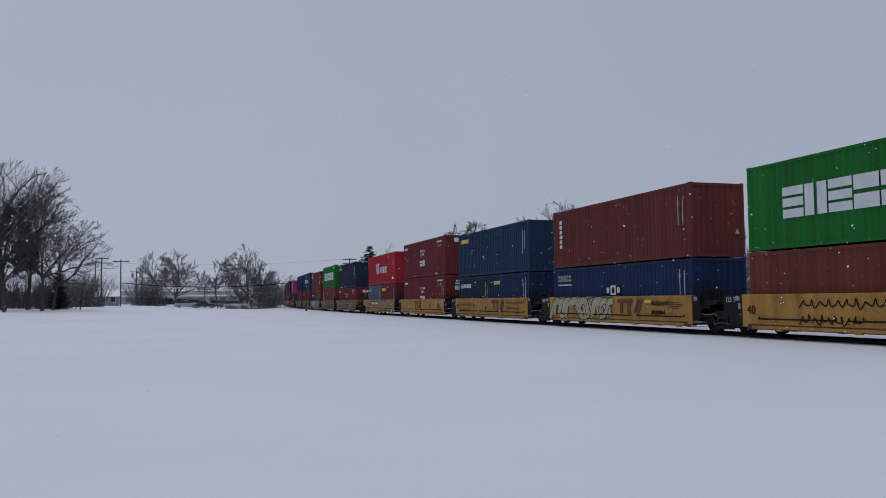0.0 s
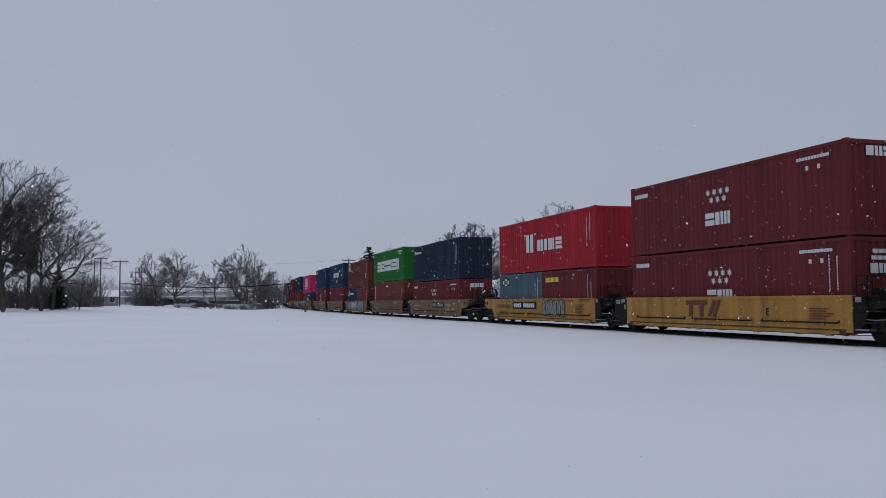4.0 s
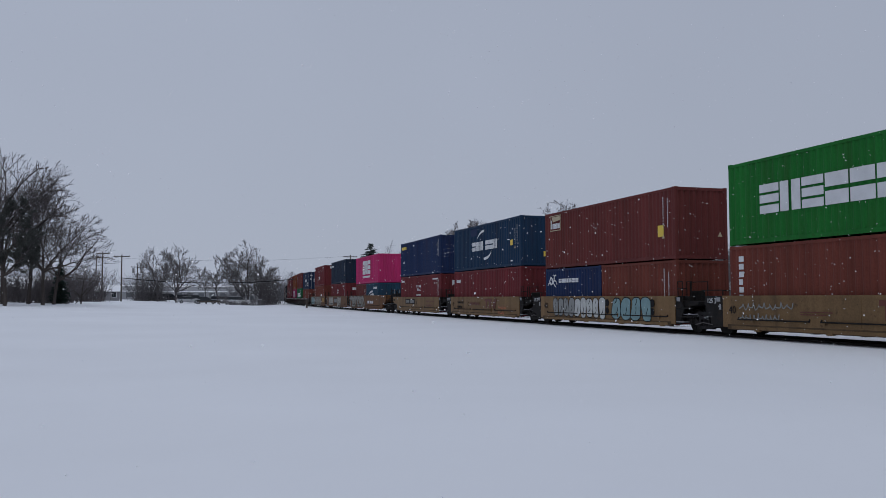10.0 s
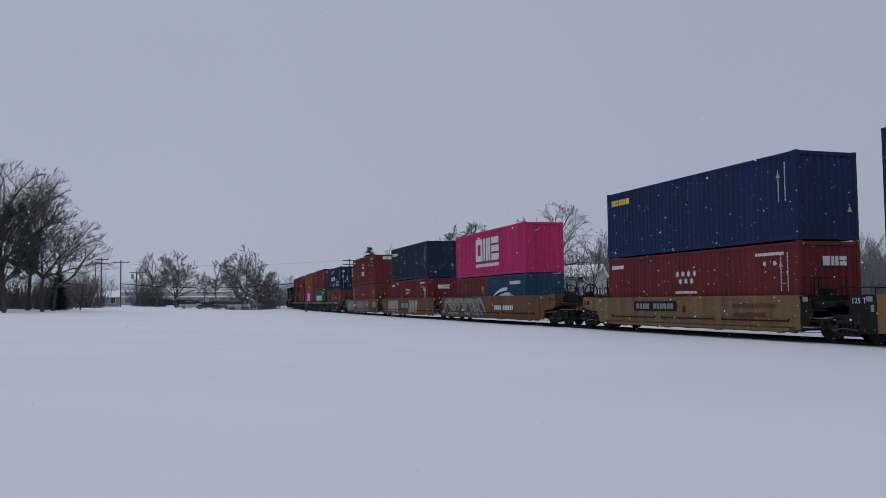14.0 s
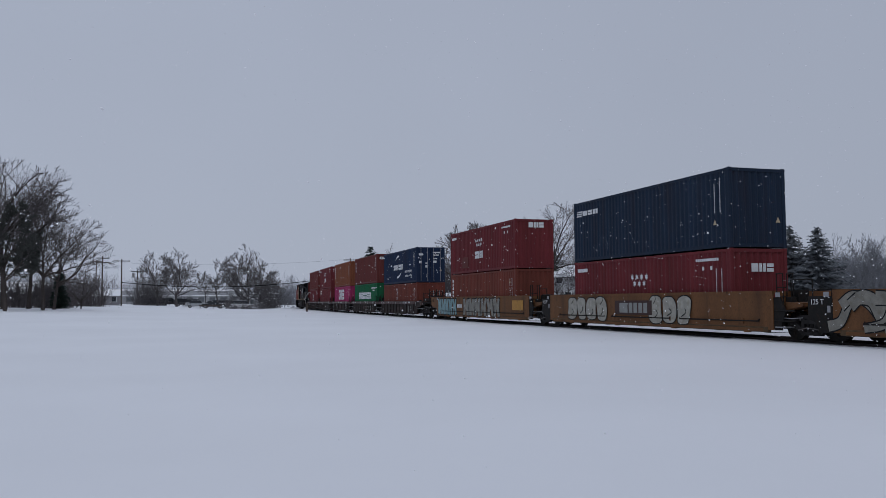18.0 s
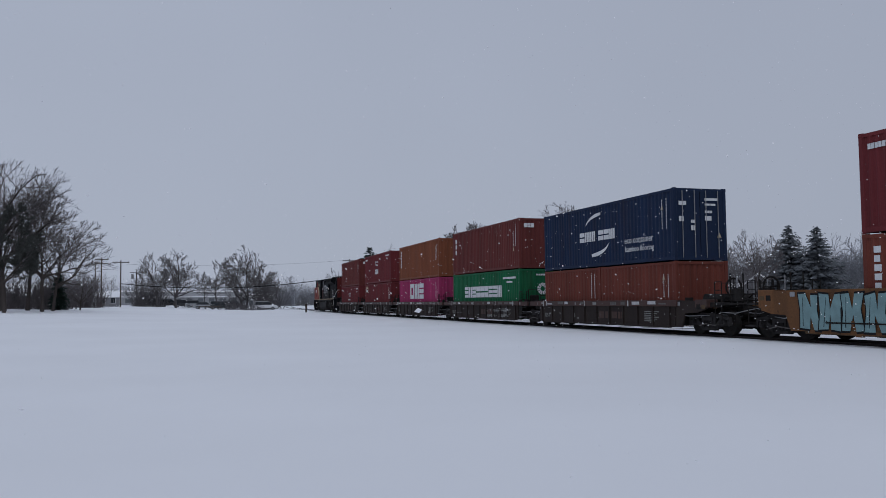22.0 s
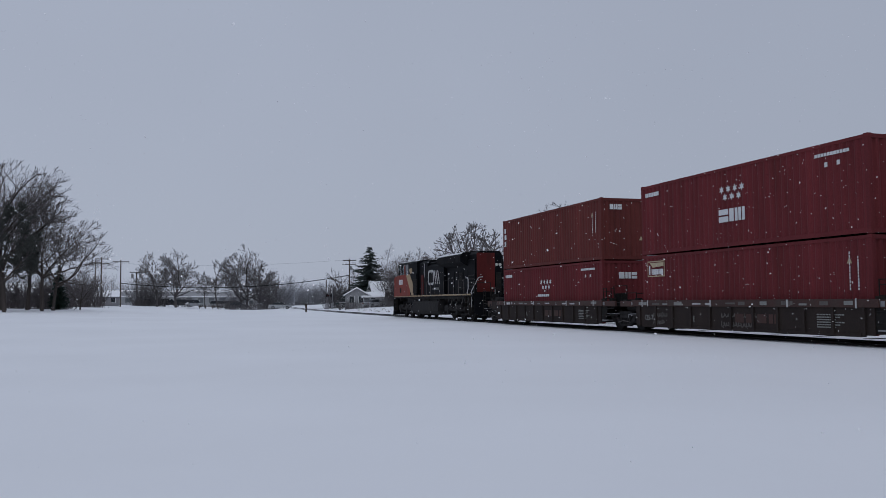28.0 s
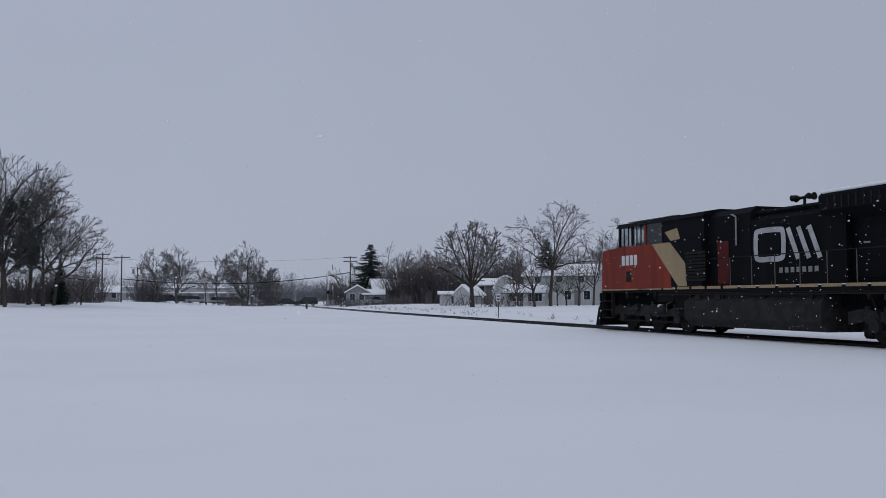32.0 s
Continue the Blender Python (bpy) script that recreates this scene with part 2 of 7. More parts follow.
M_LOCO_RED = material("orange_red_locomotive_paint", (0.205, 0.030, 0.018), 0.6, 0, 0.3, 1.2, 25, 0.08, 1.0, (0.07, 0.014, 0.010), 0, 0.15)
M_LOCO_WHITE = material("weathered_white_loco_paint", (0.40, 0.40, 0.40), 0.6, 0, 0.25, 1.5, 25, 0.05, 1.0, (0.16, 0.15, 0.15))
M_LOCO_CREAM = material("faded_cream_stripe", (0.31, 0.22, 0.115), 0.55, 0, 0.15, 1.2, 25, 0.08, 1.0, (0.24, 0.15, 0.08))
M_LOCO_DULL = material("dull_dirty_red_paint", (0.080, 0.011, 0.010), 0.65, 0, 0.35, 1.5, 25, 0.08, 1.0, (0.020, 0.008, 0.007), 0, 0.15)
M_RAILING = material("worn_white_railing", (0.42, 0.42, 0.42), 0.5, 0.1, 0.2, 6, 40, 0.05)
M_GRIMY_IRON = material("grey_road_grime_on_iron", (0.028, 0.026, 0.026), 0.85, 0, 0.4, 3, 40, 0.25, 0, (0.012, 0.011, 0.010), 0.1, 0.15)
M_LAMP_GLASS = material("lamp_glass", (0.45, 0.45, 0.41), 0.15, 0, 0.05, 5, 30, 0)


def snow_material(name, color, scale=1.0):
    m = bpy.data.materials.new(name)
    m.use_nodes = True
    n, l = m.node_tree.nodes, m.node_tree.links
    bsdf = n["Principled BSDF"]
    bsdf.inputs["Roughness"].default_value = 0.75
    bsdf.inputs["Specular IOR Level"].default_value = 0.25
    tc = n.new("ShaderNodeTexCoord")
    drift = n.new("ShaderNodeTexNoise")
    drift.inputs["Scale"].default_value, drift.inputs["Detail"].default_value = 0.12 * scale, 4
    ripple = n.new("ShaderNodeTexNoise")
    ripple.inputs["Scale"].default_value, ripple.inputs["Detail"].default_value = 1.3 * scale, 5
    tone = n.new("ShaderNodeMapRange")
    tone.inputs["From Min"].default_value, tone.inputs["From Max"].default_value = 0.3, 0.7
    tone.inputs["To Min"].default_value, tone.inputs["To Max"].default_value = 0.965, 1.03
    tint = n.new("ShaderNodeVectorMath")
    tint.operation = "SCALE"
    tint.inputs[0].default_value = color
    bump = n.new("ShaderNodeBump")
    bump.inputs["Strength"].default_value, bump.inputs["Distance"].default_value = 0.12, 0.06
    for q in (drift, ripple):
        l.new(tc.outputs["Object"], q.inputs["Vector"])
    l.new(drift.outputs["Fac"], tone.inputs[0])
    l.new(tone.outputs[0], tint.inputs["Scale"])
    l.new(tint.outputs[0], bsdf.inputs["Base Color"])
    l.new(ripple.outputs["Fac"], bump.inputs["Height"])
    l.new(bump.outputs[0], bsdf.inputs["Normal"])
    return m


M_SNOW = snow_material("snow", (0.86, 0.865, 0.88))
M_FLAKE = snow_material("snowflake_white", (0.9, 0.9, 0.92), 30)

# ---- mesh helpers ----


def part(name, bm, mat, parent=None, label=""):
    """Links a bmesh as one mesh object under a thing or a part."""
    me = bpy.data.meshes.new(name)
    bm.to_mesh(me)
    bm.free()
    for m in (mat if isinstance(mat, (list, tuple)) else (mat,)):
        me.materials.append(m)
    ob = new(name, me)
    ob.parent = parent
    if label:
        ob["label"] = label
    return ob


def box(bm, x0, x1, y0, y1, z0, z1, mi=0):
    v = [bm.verts.new(c) for c in ((x0, y0, z0), (x1, y0, z0), (x1, y1, z0), (x0, y1, z0), (x0, y0, z1), (x1, y0, z1), (x1, y1, z1), (x0, y1, z1))]
    for f in ((3, 2, 1, 0), (4, 5, 6, 7), (0, 1, 5, 4), (1, 2, 6, 5), (2, 3, 7, 6), (3, 0, 4, 7)):
        bm.faces.new([v[i] for i in f]).material_index = mi
    return bm


def boxed(*a):
    return box(bmesh.new(), *a)


def bevel(bm, w, seg=1):
    bmesh.ops.bevel(bm, geom=bm.edges[:] + bm.verts[:], offset=w, segments=seg, affect="EDGES", profile=0.6)
    return bm


def prism(bm, outline, axis, a, b, mi=0):
    """A closed outline of pairs, drawn out along an axis (0, 1 or 2) from a to b."""
    def at(p, k):
        q = list(p)
        q.insert(axis, k)
        return q
    v0 = [bm.verts.new(at(p, a)) for p in outline]
    v1 = [bm.verts.new(at(p, b)) for p in outline]
    k = len(outline)
    fs = [bm.faces.new(v0), bm.faces.new(v1[::-1])]
    fs += [bm.faces.new((v0[(i + 1) % k], v0[i], v1[i], v1[(i + 1) % k])) for i in range(k)]
    for f in fs:
        f.material_index = mi
    bmesh.ops.recalc_face_normals(bm, faces=fs)
    return bm


def rod(bm, p, q, r0, r1=None, sides=6, caps=True):
    """A tapered round bar from p to q."""
    p, q = Vector(p), Vector(q)
    r1 = r0 if r1 is None else r1
    d = (q - p).normalized()
    u = d.orthogonal().normalized()
    w = d.cross(u)
    a = [2 * math.pi * i / sides for i in range(sides)]
    c0 = [bm.verts.new(p + r0 * (math.cos(t) * u + math.sin(t) * w)) for t in a]
    c1 = [bm.verts.new(q + r1 * (math.cos(t) * u + math.sin(t) * w)) for t in a]
    for i in range(sides):
        j = (i + 1) % sides
        bm.faces.new((c0[i], c0[j], c1[j], c1[i]))
    if caps:
        bm.faces.new(c0[::-1]), bm.faces.new(c1)
    return bm


def pipe(bm, points, r, sides=6):
    """One unbroken tube along a bent line."""
    pts = [Vector(p) for p in points]
    dirs = [(b - a).normalized() for a, b in zip(pts, pts[1:])]
    rings, u = [], None
    for i, p in enumerate(pts):
        a, b = dirs[max(i - 1, 0)], dirs[min(i, len(dirs) - 1)]
        d = (a + b).normalized() if (a + b).length > 0.1 else b
        u = d.orthogonal() if u is None else u - d * u.dot(d)
        u = u.normalized() if u.length > 1e-3 else d.orthogonal().normalized()
        w = d.cross(u)
        k = r * min(1.3, 1 / max(d.dot(b), 0.3) ** 0.5)
        rings.append([bm.verts.new(p + (u * math.cos(2 * math.pi * j / sides) + w * math.sin(2 * math.pi * j / sides)) * k) for j in range(sides)])
    for x, y in zip(rings, rings[1:]):
        for j in range(sides):
            bm.faces.new((x[j], x[(j + 1) % sides], y[(j + 1) % sides], y[j]))
    bm.faces.new(rings[0][::-1]), bm.faces.new(rings[-1])
    return bm


def empty(name, m=None):
    ob = new(name)
    ob.empty_display_size = 0.5
    if m is not None:
        ob.matrix_basis = m
    return ob


def smooth(t):
    t = min(max(t, 0.0), 1.0)
    return t * t * (3 - 2 * t)


# ---- the line: a long, gentle curve ----
RADIUS, OFFSET, RAIL_TOP = 1798.6, 20.43, 0.15


def on_track(s, lateral=0.0, z=RAIL_TOP):
    """The pose at s metres along the line: y runs along it, x away from the field."""
    a = s / RADIUS
    return Matrix.Translation((OFFSET + RADIUS - (RADIUS - lateral) * math.cos(a), (RADIUS - lateral) * math.sin(a), z)) @ Matrix.Rotation(-a, 4, "Z")


def track_x(y):
    return OFFSET + RADIUS - math.sqrt(max(RADIUS * RADIUS - y * y, 0.0)) if abs(y) < RADIUS else OFFSET + RADIUS


def ground_z(x, y):
    q = track_x(y) - x
    z = 1.1 * smooth((q - 6) / 40) * smooth((y - 20) / 95) * smooth((900 - y) / 600)
    z += 0.05 * noise.noise((x * 0.06, y * 0.06, 0.3)) * smooth((abs(q) - 3) / 6)
    z += 0.55 * smooth((-q - 5) / 12) * smooth((y - 40) / 40)
    if abs(q) < 4.5:
        z += 0.08 - 0.055 * smooth((0.80 - abs(q)) / 0.08)
    if -14 < q < -4.5:
        z += 0.12 * smooth((-q - 4.5) / 2) * smooth((14 + q) / 4)
    return z


def spot(bearing, dist, z=None, turn=0.0):
    """A pose on the ground at a bearing (degrees to the right of +y) and a distance from the camera's foot."""
    b = radians(bearing)
    x, y = dist * math.sin(b), dist * math.cos(b)
    return Matrix.Translation((x, y, ground_z(x, y) if z is None else z)) @ Matrix.Rotation(radians(turn) - b, 4, "Z")

# ---- ground: one sheet of snow to the horizon, with the line's shallow trough in it ----


def snow_field():
    """Rings round the camera's foot, close together near by and wide apart far off; finer rows along the line."""
    bm = bmesh.new()
    cols = sorted(set([-3000, -1500, -800, -400, -250] + [i * 10 for i in range(-18, 2)] + [14, 16, 17]
                      + [18.2 + 0.3 * i for i in range(4)] + [19.3, 19.58, 19.62, 19.66, 19.72, 20.0, 20.43, 20.8, 21.14, 21.2, 21.24, 21.28, 21.6, 22, 22.5, 23, 23.5, 24.5, 25.5, 26.5, 28, 31, 34, 38, 43, 50, 60, 75, 100, 140, 200, 300, 500, 900, 1800, 3000]))
    rows = [-400, -200, -100, -60, -40, -25, -15, -8, -4, 0] + [3 * i for i in range(1, 34)] + [100 + 6 * i for i in range(30)] + [290, 320, 360, 420, 500, 620, 800, 1100, 1600, 2400, 3500]
    grid = []
    for y in rows:
        bend = track_x(y) - OFFSET if y > 0 else 0.0
        bend = min(bend, 400)
        line = []
        for c in cols:
            x = c + bend
            line.append(bm.verts.new((x, y, ground_z(x, y))))
        grid.append(line)
    for a, b in zip(grid, grid[1:]):
        for i in range(len(cols) - 1):
            bm.faces.new((a[i], a[i + 1], b[i + 1], b[i])).smooth = True
    return tagged(part("ground", bm, M_SNOW), "flat field of smooth fresh untrodden snow", "ground", kind="structure")


def ribbon(name, outline, s0, s1, step, mat):
    """A closed outline of (lateral, height above the rail's head), drawn out along the line."""
    bm = bmesh.new()
    n = int((s1 - s0) / step)
    last = None
    for i in range(n + 1):
        m = on_track(s0 + (s1 - s0) * i / n)
        ring = [bm.verts.new(m @ Vector((x, 0, z))) for x, z in outline]
        if last:
            k = len(ring)
            for j in range(k):
                bm.faces.new((last[j], last[(j + 1) % k], ring[(j + 1) % k], ring[j]))
        else:
            first = ring
        last = ring
    bm.faces.new(first[::-1]), bm.faces.new(last)
    bmesh.ops.recalc_face_normals(bm, faces=bm.faces[:])
    return part(name, bm, mat)


def build_line():
    head = [(-0.075, -0.17), (0.075, -0.17), (0.075, -0.155), (0.012, -0.13), (0.012, -0.045), (0.036, -0.03), (0.036, 0.0), (-0.036, 0.0), (-0.036, -0.03), (-0.012, -0.045), (-0.012, -0.13), (-0.075, -0.155)]
    for side in (-0.754, 0.754):
        r = ribbon("rail", [(x + side, z) for x, z in head], -40, 420, 6, M_RAIL)
        tagged(r, "dark wet steel rail bedded in snow", "rail", "rails of the line")


snow_field()
build_line()

# ---- the train ----
HI, STD = 2.896, 2.591
FLOOR = 0.26
SPEED = 9.48
KEYED = []   # things and the place of their middle along the train
WHEELS = []  # wheelsets and their radius


def travelled(t):
    """Metres that the train has run since the middle of the clip."""
    u = t - 16.0
    return SPEED * u + 0.00217 * u ** 3 / 6 - 0.6 * smooth((t - 23.0) / 4.5)


MESHES = {}


def piece(name, key, make, mat, parent, m=None, label=""):
    """A part on a mesh that alike parts share."""
    k = (name, key, mat.name)
    if k not in MESHES:
        bm = make()
        me = bpy.data.meshes.new(name)
        bm.to_mesh(me)
        bm.free()
        me.materials.append(mat)
        MESHES[k] = me
    ob = new(name, MESHES[k])
    ob.parent = parent
    if m is not None:
        ob.matrix_basis = m
    if label:
        ob["label"] = label
    return ob


def corrugated(length, z0, z1, pitch=0.278, depth=0.036):
    """An upright sheet along y, outside towards -x at x = 0, folded in trapezoid waves."""
    bm = bmesh.new()
    n = max(int(length / pitch), 1)
    p = length / n
    prof = []
    for i in range(n):
        y = -length / 2 + i * p
        prof += [(0.0, y), (0.0, y + 0.26 * p), (depth, y + 0.5 * p), (depth, y + 0.76 * p)]
    prof.append((0.0, length / 2))
    low = [bm.verts.new((x, y, z0)) for x, y in prof]
    top = [bm.verts.new((x, y, z1)) for x, y in prof]
    for i in range(len(prof) - 1):
        bm.faces.new((low[i + 1], low[i], top[i], top[i + 1]))
    return bm


def side_frame(u, z, x):
    """The frame of writing on the field side of a thing, at u metres along y and z up."""
    return Matrix(((0, 0, -1, x), (-1, 0, 0, u), (0, 1, 0, z), (0, 0, 0, 1)))


def end_frame(x, z, y):
    return Matrix(((1, 0, 0, x), (0, 0, -1, y), (0, 1, 0, z), (0, 0, 0, 1)))


def plates(rects, thick=0.004):
    bm = bmesh.new()
    for x0, y0, x1, y1 in rects:
        box(bm, x0, x1, y0, y1, 0, thick)
    return bm


def bars(w, h, kind):
    """The rectangles of one plain block: solid, two or three lying slabs (h, H), standing slabs (v, V), or a square ring (o)."""
    if kind in "hH":
        n = 2 if kind == "h" else 3
        t = h / (n + 0.30 * (n - 1))
        return [(0, 1.30 * t * i, w, 1.30 * t * i + t) for i in range(n)]
    if kind in "vV":
        n = 2 if kind == "v" else 3
        t = w / (n + 0.34 * (n - 1))
        return [(1.34 * t * i, 0, 1.34 * t * i + t, h) for i in range(n)]
    if kind == "o":
        t, q = 0.27 * w, 0.25 * h
        return [(0, 0, t, h), (w - t, 0, w, h), (t, 0, w - t, q), (t, h - q, w - t, h)]
    return [(0, 0, w, h)]


def signs(thing, u, z, width, height, plan, gap=0.12, mat=None):
    """A row of big plain painted blocks, one part each; plan gives the kind of each, a blank is a space."""
    wide = [0.45 if k in "i " else 1.0 for k in plan]
    w = width / (sum(wide) + gap * (len(plan) - 1))
    x = 0.0
    for k, q in zip(plan, wide):
        if k != " ":
            ob = part("letter_block", plates(bars(w * q, height, k)), mat or M_WHITE, thing)
            ob.matrix_basis = side_frame(thing["half"] - u - x, z, SIDE_X)
        x += w * (q + gap)


def blocks(width, height, count, gap=0.16, seed=1, hollow=True):
    """A line of small writing as plain bars, some of them split."""
    rnd = random.Random(seed)
    w = width / (count + gap * (count - 1))
    rects = []
    for i in range(count):
        kind = rnd.choice(".hv.v") if hollow else "."
        rects += [(a + i * w * (1 + gap), b, c + i * w * (1 + gap), d) for a, b, c, d in bars(w, height, kind)]
    return plates(rects)


def lettering(parent, m, width, height, count, mat=None, seed=1, hollow=True, gap=0.16, name="lettering"):
    """Large signs are parts of their own; a line of small ones is one part."""
    mat = mat or M_WHITE
    if height < 0.4 or count == 1:
        ob = part(name, blocks(width, height, count, gap, seed, hollow), mat, parent)
        ob.matrix_basis = m
        return tagged(ob, kind="stuff") if count > 1 else ob
    w = width / (count + gap * (count - 1))
    for i in range(count):
        ob = part("letter_block", blocks(w, height, 1, gap, seed * 7 + i, hollow), mat, parent)
        ob.matrix_basis = m @ Matrix.Translation((i * w * (1 + gap), 0, 0))
    return ob


def words(parent, m, string, height, mat, name="lettering"):
    """Writing that can be read, in the built-in font, with its lower left corner at the frame's origin."""
    cu = bpy.data.curves.new(name, "FONT")
    cu.body, cu.size, cu.extrude, cu.resolution_u = string, height * 1.38, 0.003, 2
    tmp = bpy.data.objects.new(name, cu)
    me = bpy.data.meshes.new_from_object(tmp)
    bpy.data.objects.remove(tmp)
    me.materials.clear()
    me.materials.append(mat)
    ob = new(name, me)
    ob.parent, ob.matrix_basis = parent, m
    return tagged(ob, kind="stuff") if len(string) > 1 else ob


def eased(pts, n=4):
    """A smooth line through the points."""
    out = []
    for i in range(len(pts) - 1):
        p0, p1, p2, p3 = (Vector(pts[min(max(j, 0), len(pts) - 1)]) for j in (i - 1, i, i + 1, i + 2))
        for k in range(n):
            t = k / n
            out.append(tuple(0.5 * (2 * p1 + (p2 - p0) * t + (2 * p0 - 5 * p1 + 4 * p2 - p3) * t * t + (3 * p1 - p0 - 3 * p2 + p3) * t ** 3)))
    out.append(tuple(pts[-1]))
    return out


def fat_line(bm, pts, half, z, taper=0.0, cap=True):
    """One flat painted stroke with round ends."""
    left, right = [], []
    n = len(pts)
    for i, p in enumerate(pts):
        d = Vector(pts[min(i + 1, n - 1)]) - Vector(pts[max(i - 1, 0)])
        d = d.normalized() if d.length > 1e-6 else Vector((1, 0))
        w = half * (1 - taper * i / max(n - 1, 1))
        left.append((p[0] - d.y * w, p[1] + d.x * w))
        right.append((p[0] + d.y * w, p[1] - d.x * w))
        if cap and i in (0, n - 1):
            s = -1 if i == 0 else 1
            arc = [(p[0] + w * (s * d.x * math.cos(a) - d.y * math.sin(a)), p[1] + w * (s * d.y * math.cos(a) + d.x * math.sin(a))) for a in (-1.57, -1.0, -0.4, 0.4, 1.0, 1.57)]
            bm.faces.new([bm.verts.new((x, y, z + 0.0002)) for x, y in arc])
    lv = [bm.verts.new((x, y, z)) for x, y in left]
    rv = [bm.verts.new((x, y, z)) for x, y in right]
    for i in range(n - 1):
        bm.faces.new((rv[i], rv[i + 1], lv[i + 1], lv[i]))


SWEEPS = (
    ((0.00, 0.05), (0.30, 0.20), (0.55, 0.80), (1.00, 0.95)), ((0.00, 0.95), (0.35, 0.85), (0.60, 0.20), (1.05, 0.02)),
    ((0.10, 0.70), (0.40, 1.00), (0.75, 0.75), (1.10, 0.05)), ((0.00, 0.10), (0.20, 0.85), (0.55, 0.95), (0.80, 0.60)),
)


def graffiti(parent, u, z, width, height, signs, fill, line, seed, x, style="bubble"):
    """Spray paint with no meaning: swollen lobes, sweeping bands or tall shards on a dark edge; a loopy scrawl where there is no fill."""
    rnd = random.Random(seed)
    m = side_frame(u, z, x)
    step = width / signs
    if not fill:
        for row in range(2 if height > 0.5 else 1):
            tall = height * (0.42 if height > 0.5 else 0.8)
            pts, n = [], signs * 5
            for i in range(n + 1):
                a = 2 * math.pi * i / 2.6 + seed
                pts.append((width * i / n * (0.75 + 0.25 * row) + 0.07 * math.cos(a) * rnd.uniform(0.5, 1.3), row * height * 0.52 + tall * (0.5 + 0.5 * math.sin(a) * rnd.uniform(0.4, 1.0))))
            bm = bmesh.new()
            fat_line(bm, eased(pts, 3), 0.022, 0.002 + 0.001 * row)
            ob = part("graffiti_line", bm, line, parent, "thin spray-painted scrawl")
            ob.matrix_basis = m
        return
    for i in range(signs):
        inner, outer, slit = bmesh.new(), bmesh.new(), bmesh.new()
        lift = 0.0015 + 0.0016 * (i % 4)
        edge = 0.04
        cx = step * (i + 0.5)
        if style == "bubble":
            hw, hh, tilt, turn = step * rnd.uniform(0.50, 0.60), height * rnd.uniform(0.44, 0.50), rnd.uniform(-0.16, 0.16), rnd.uniform(0, 6.28)
            pinch = rnd.uniform(0.05, 0.16)
            for bm, grow, zz in ((outer, 0.0, lift), (inner, -edge, lift + 0.0005)):
                ring = []
                for k in range(28):
                    a = 2 * math.pi * k / 28
                    c, q = math.cos(a), math.sin(a)
                    rx = (hw + grow) * (1 + 0.10 * math.sin(3 * a + turn) - pinch * math.cos(2 * a) * (abs(q) < 0.5))
                    px, py = rx * math.copysign(abs(c) ** 0.7, c), (hh + grow) * math.copysign(abs(q) ** 0.75, q)
                    ring.append(bm.verts.new((cx + px + tilt * py, height / 2 + py, zz)))
                bm.faces.new(ring)
            for k in range(rnd.choice((1, 2, 2))):
                y0 = height * (0.28 + 0.40 * k + rnd.uniform(-0.05, 0.05))
                fat_line(slit, eased([(cx + hw * rnd.uniform(-0.3, 0.0), y0), (cx + hw * rnd.uniform(0.0, 0.3), y0 + height * 0.12), (cx + hw * rnd.uniform(-0.1, 0.3), y0 + height * 0.24)]), 0.022, lift + 0.001)
        elif style == "sharp":
            lean = rnd.uniform(-0.30, 0.12) * height
            cuts = [(-0.52, 0.0), (-0.10, 0.0), (0.02, 0.42), (0.16, 0.0), (0.55, 0.0), (0.48, 0.55), (0.56, 1.0), (0.20, 0.96), (0.08, 0.60), (-0.06, 1.0), (-0.55, 0.97), (-0.44, 0.5)]
            pts = [(cx + (px + rnd.uniform(-0.08, 0.08)) * step + lean * (py - 0.5), min(max(py + rnd.uniform(-0.05, 0.05), 0), 1) * height) for px, py in cuts]
            for bm, k, zz in ((outer, 1.0, lift), (inner, 0.90, lift + 0.0005)):
                bm.faces.new([bm.verts.new((cx + (px - cx) * k, height / 2 + (py - height / 2) * k, zz)) for px, py in pts])
            fat_line(slit, [(cx - 0.3 * step, 0.15 * height), (cx - 0.22 * step + lean * 0.5, 0.85 * height)], 0.016, lift + 0.001, 0.5)
        else:
            for k in range(3):
                flip = rnd.random() < 0.25
                base = rnd.uniform(0.15, 0.21)
                pts = [(step * (i + 0.33 * k - 0.25 + (1 - px if flip else px) * 1.5), height * (0.13 + 0.74 * py)) for px, py in rnd.choice(SWEEPS)]
                pts = eased(pts, 5)
                zz = lift + 0.0007 * k
                fat_line(outer, pts, base + edge, zz, 0.25, False)
                fat_line(inner, pts, base, zz + 0.0004, 0.30, False)
        ob = part("graffiti_edge", outer, line, parent, "dark spray-painted edge")
        ob.matrix_basis = m
        ob = part("graffiti", inner, fill, parent, "spray-painted swollen shape")
        ob.matrix_basis = m
        if slit.faces:
            ob = part("graffiti_slit", slit, line, parent, "dark curved stroke")
            ob.matrix_basis = m
        else:
            slit.free()


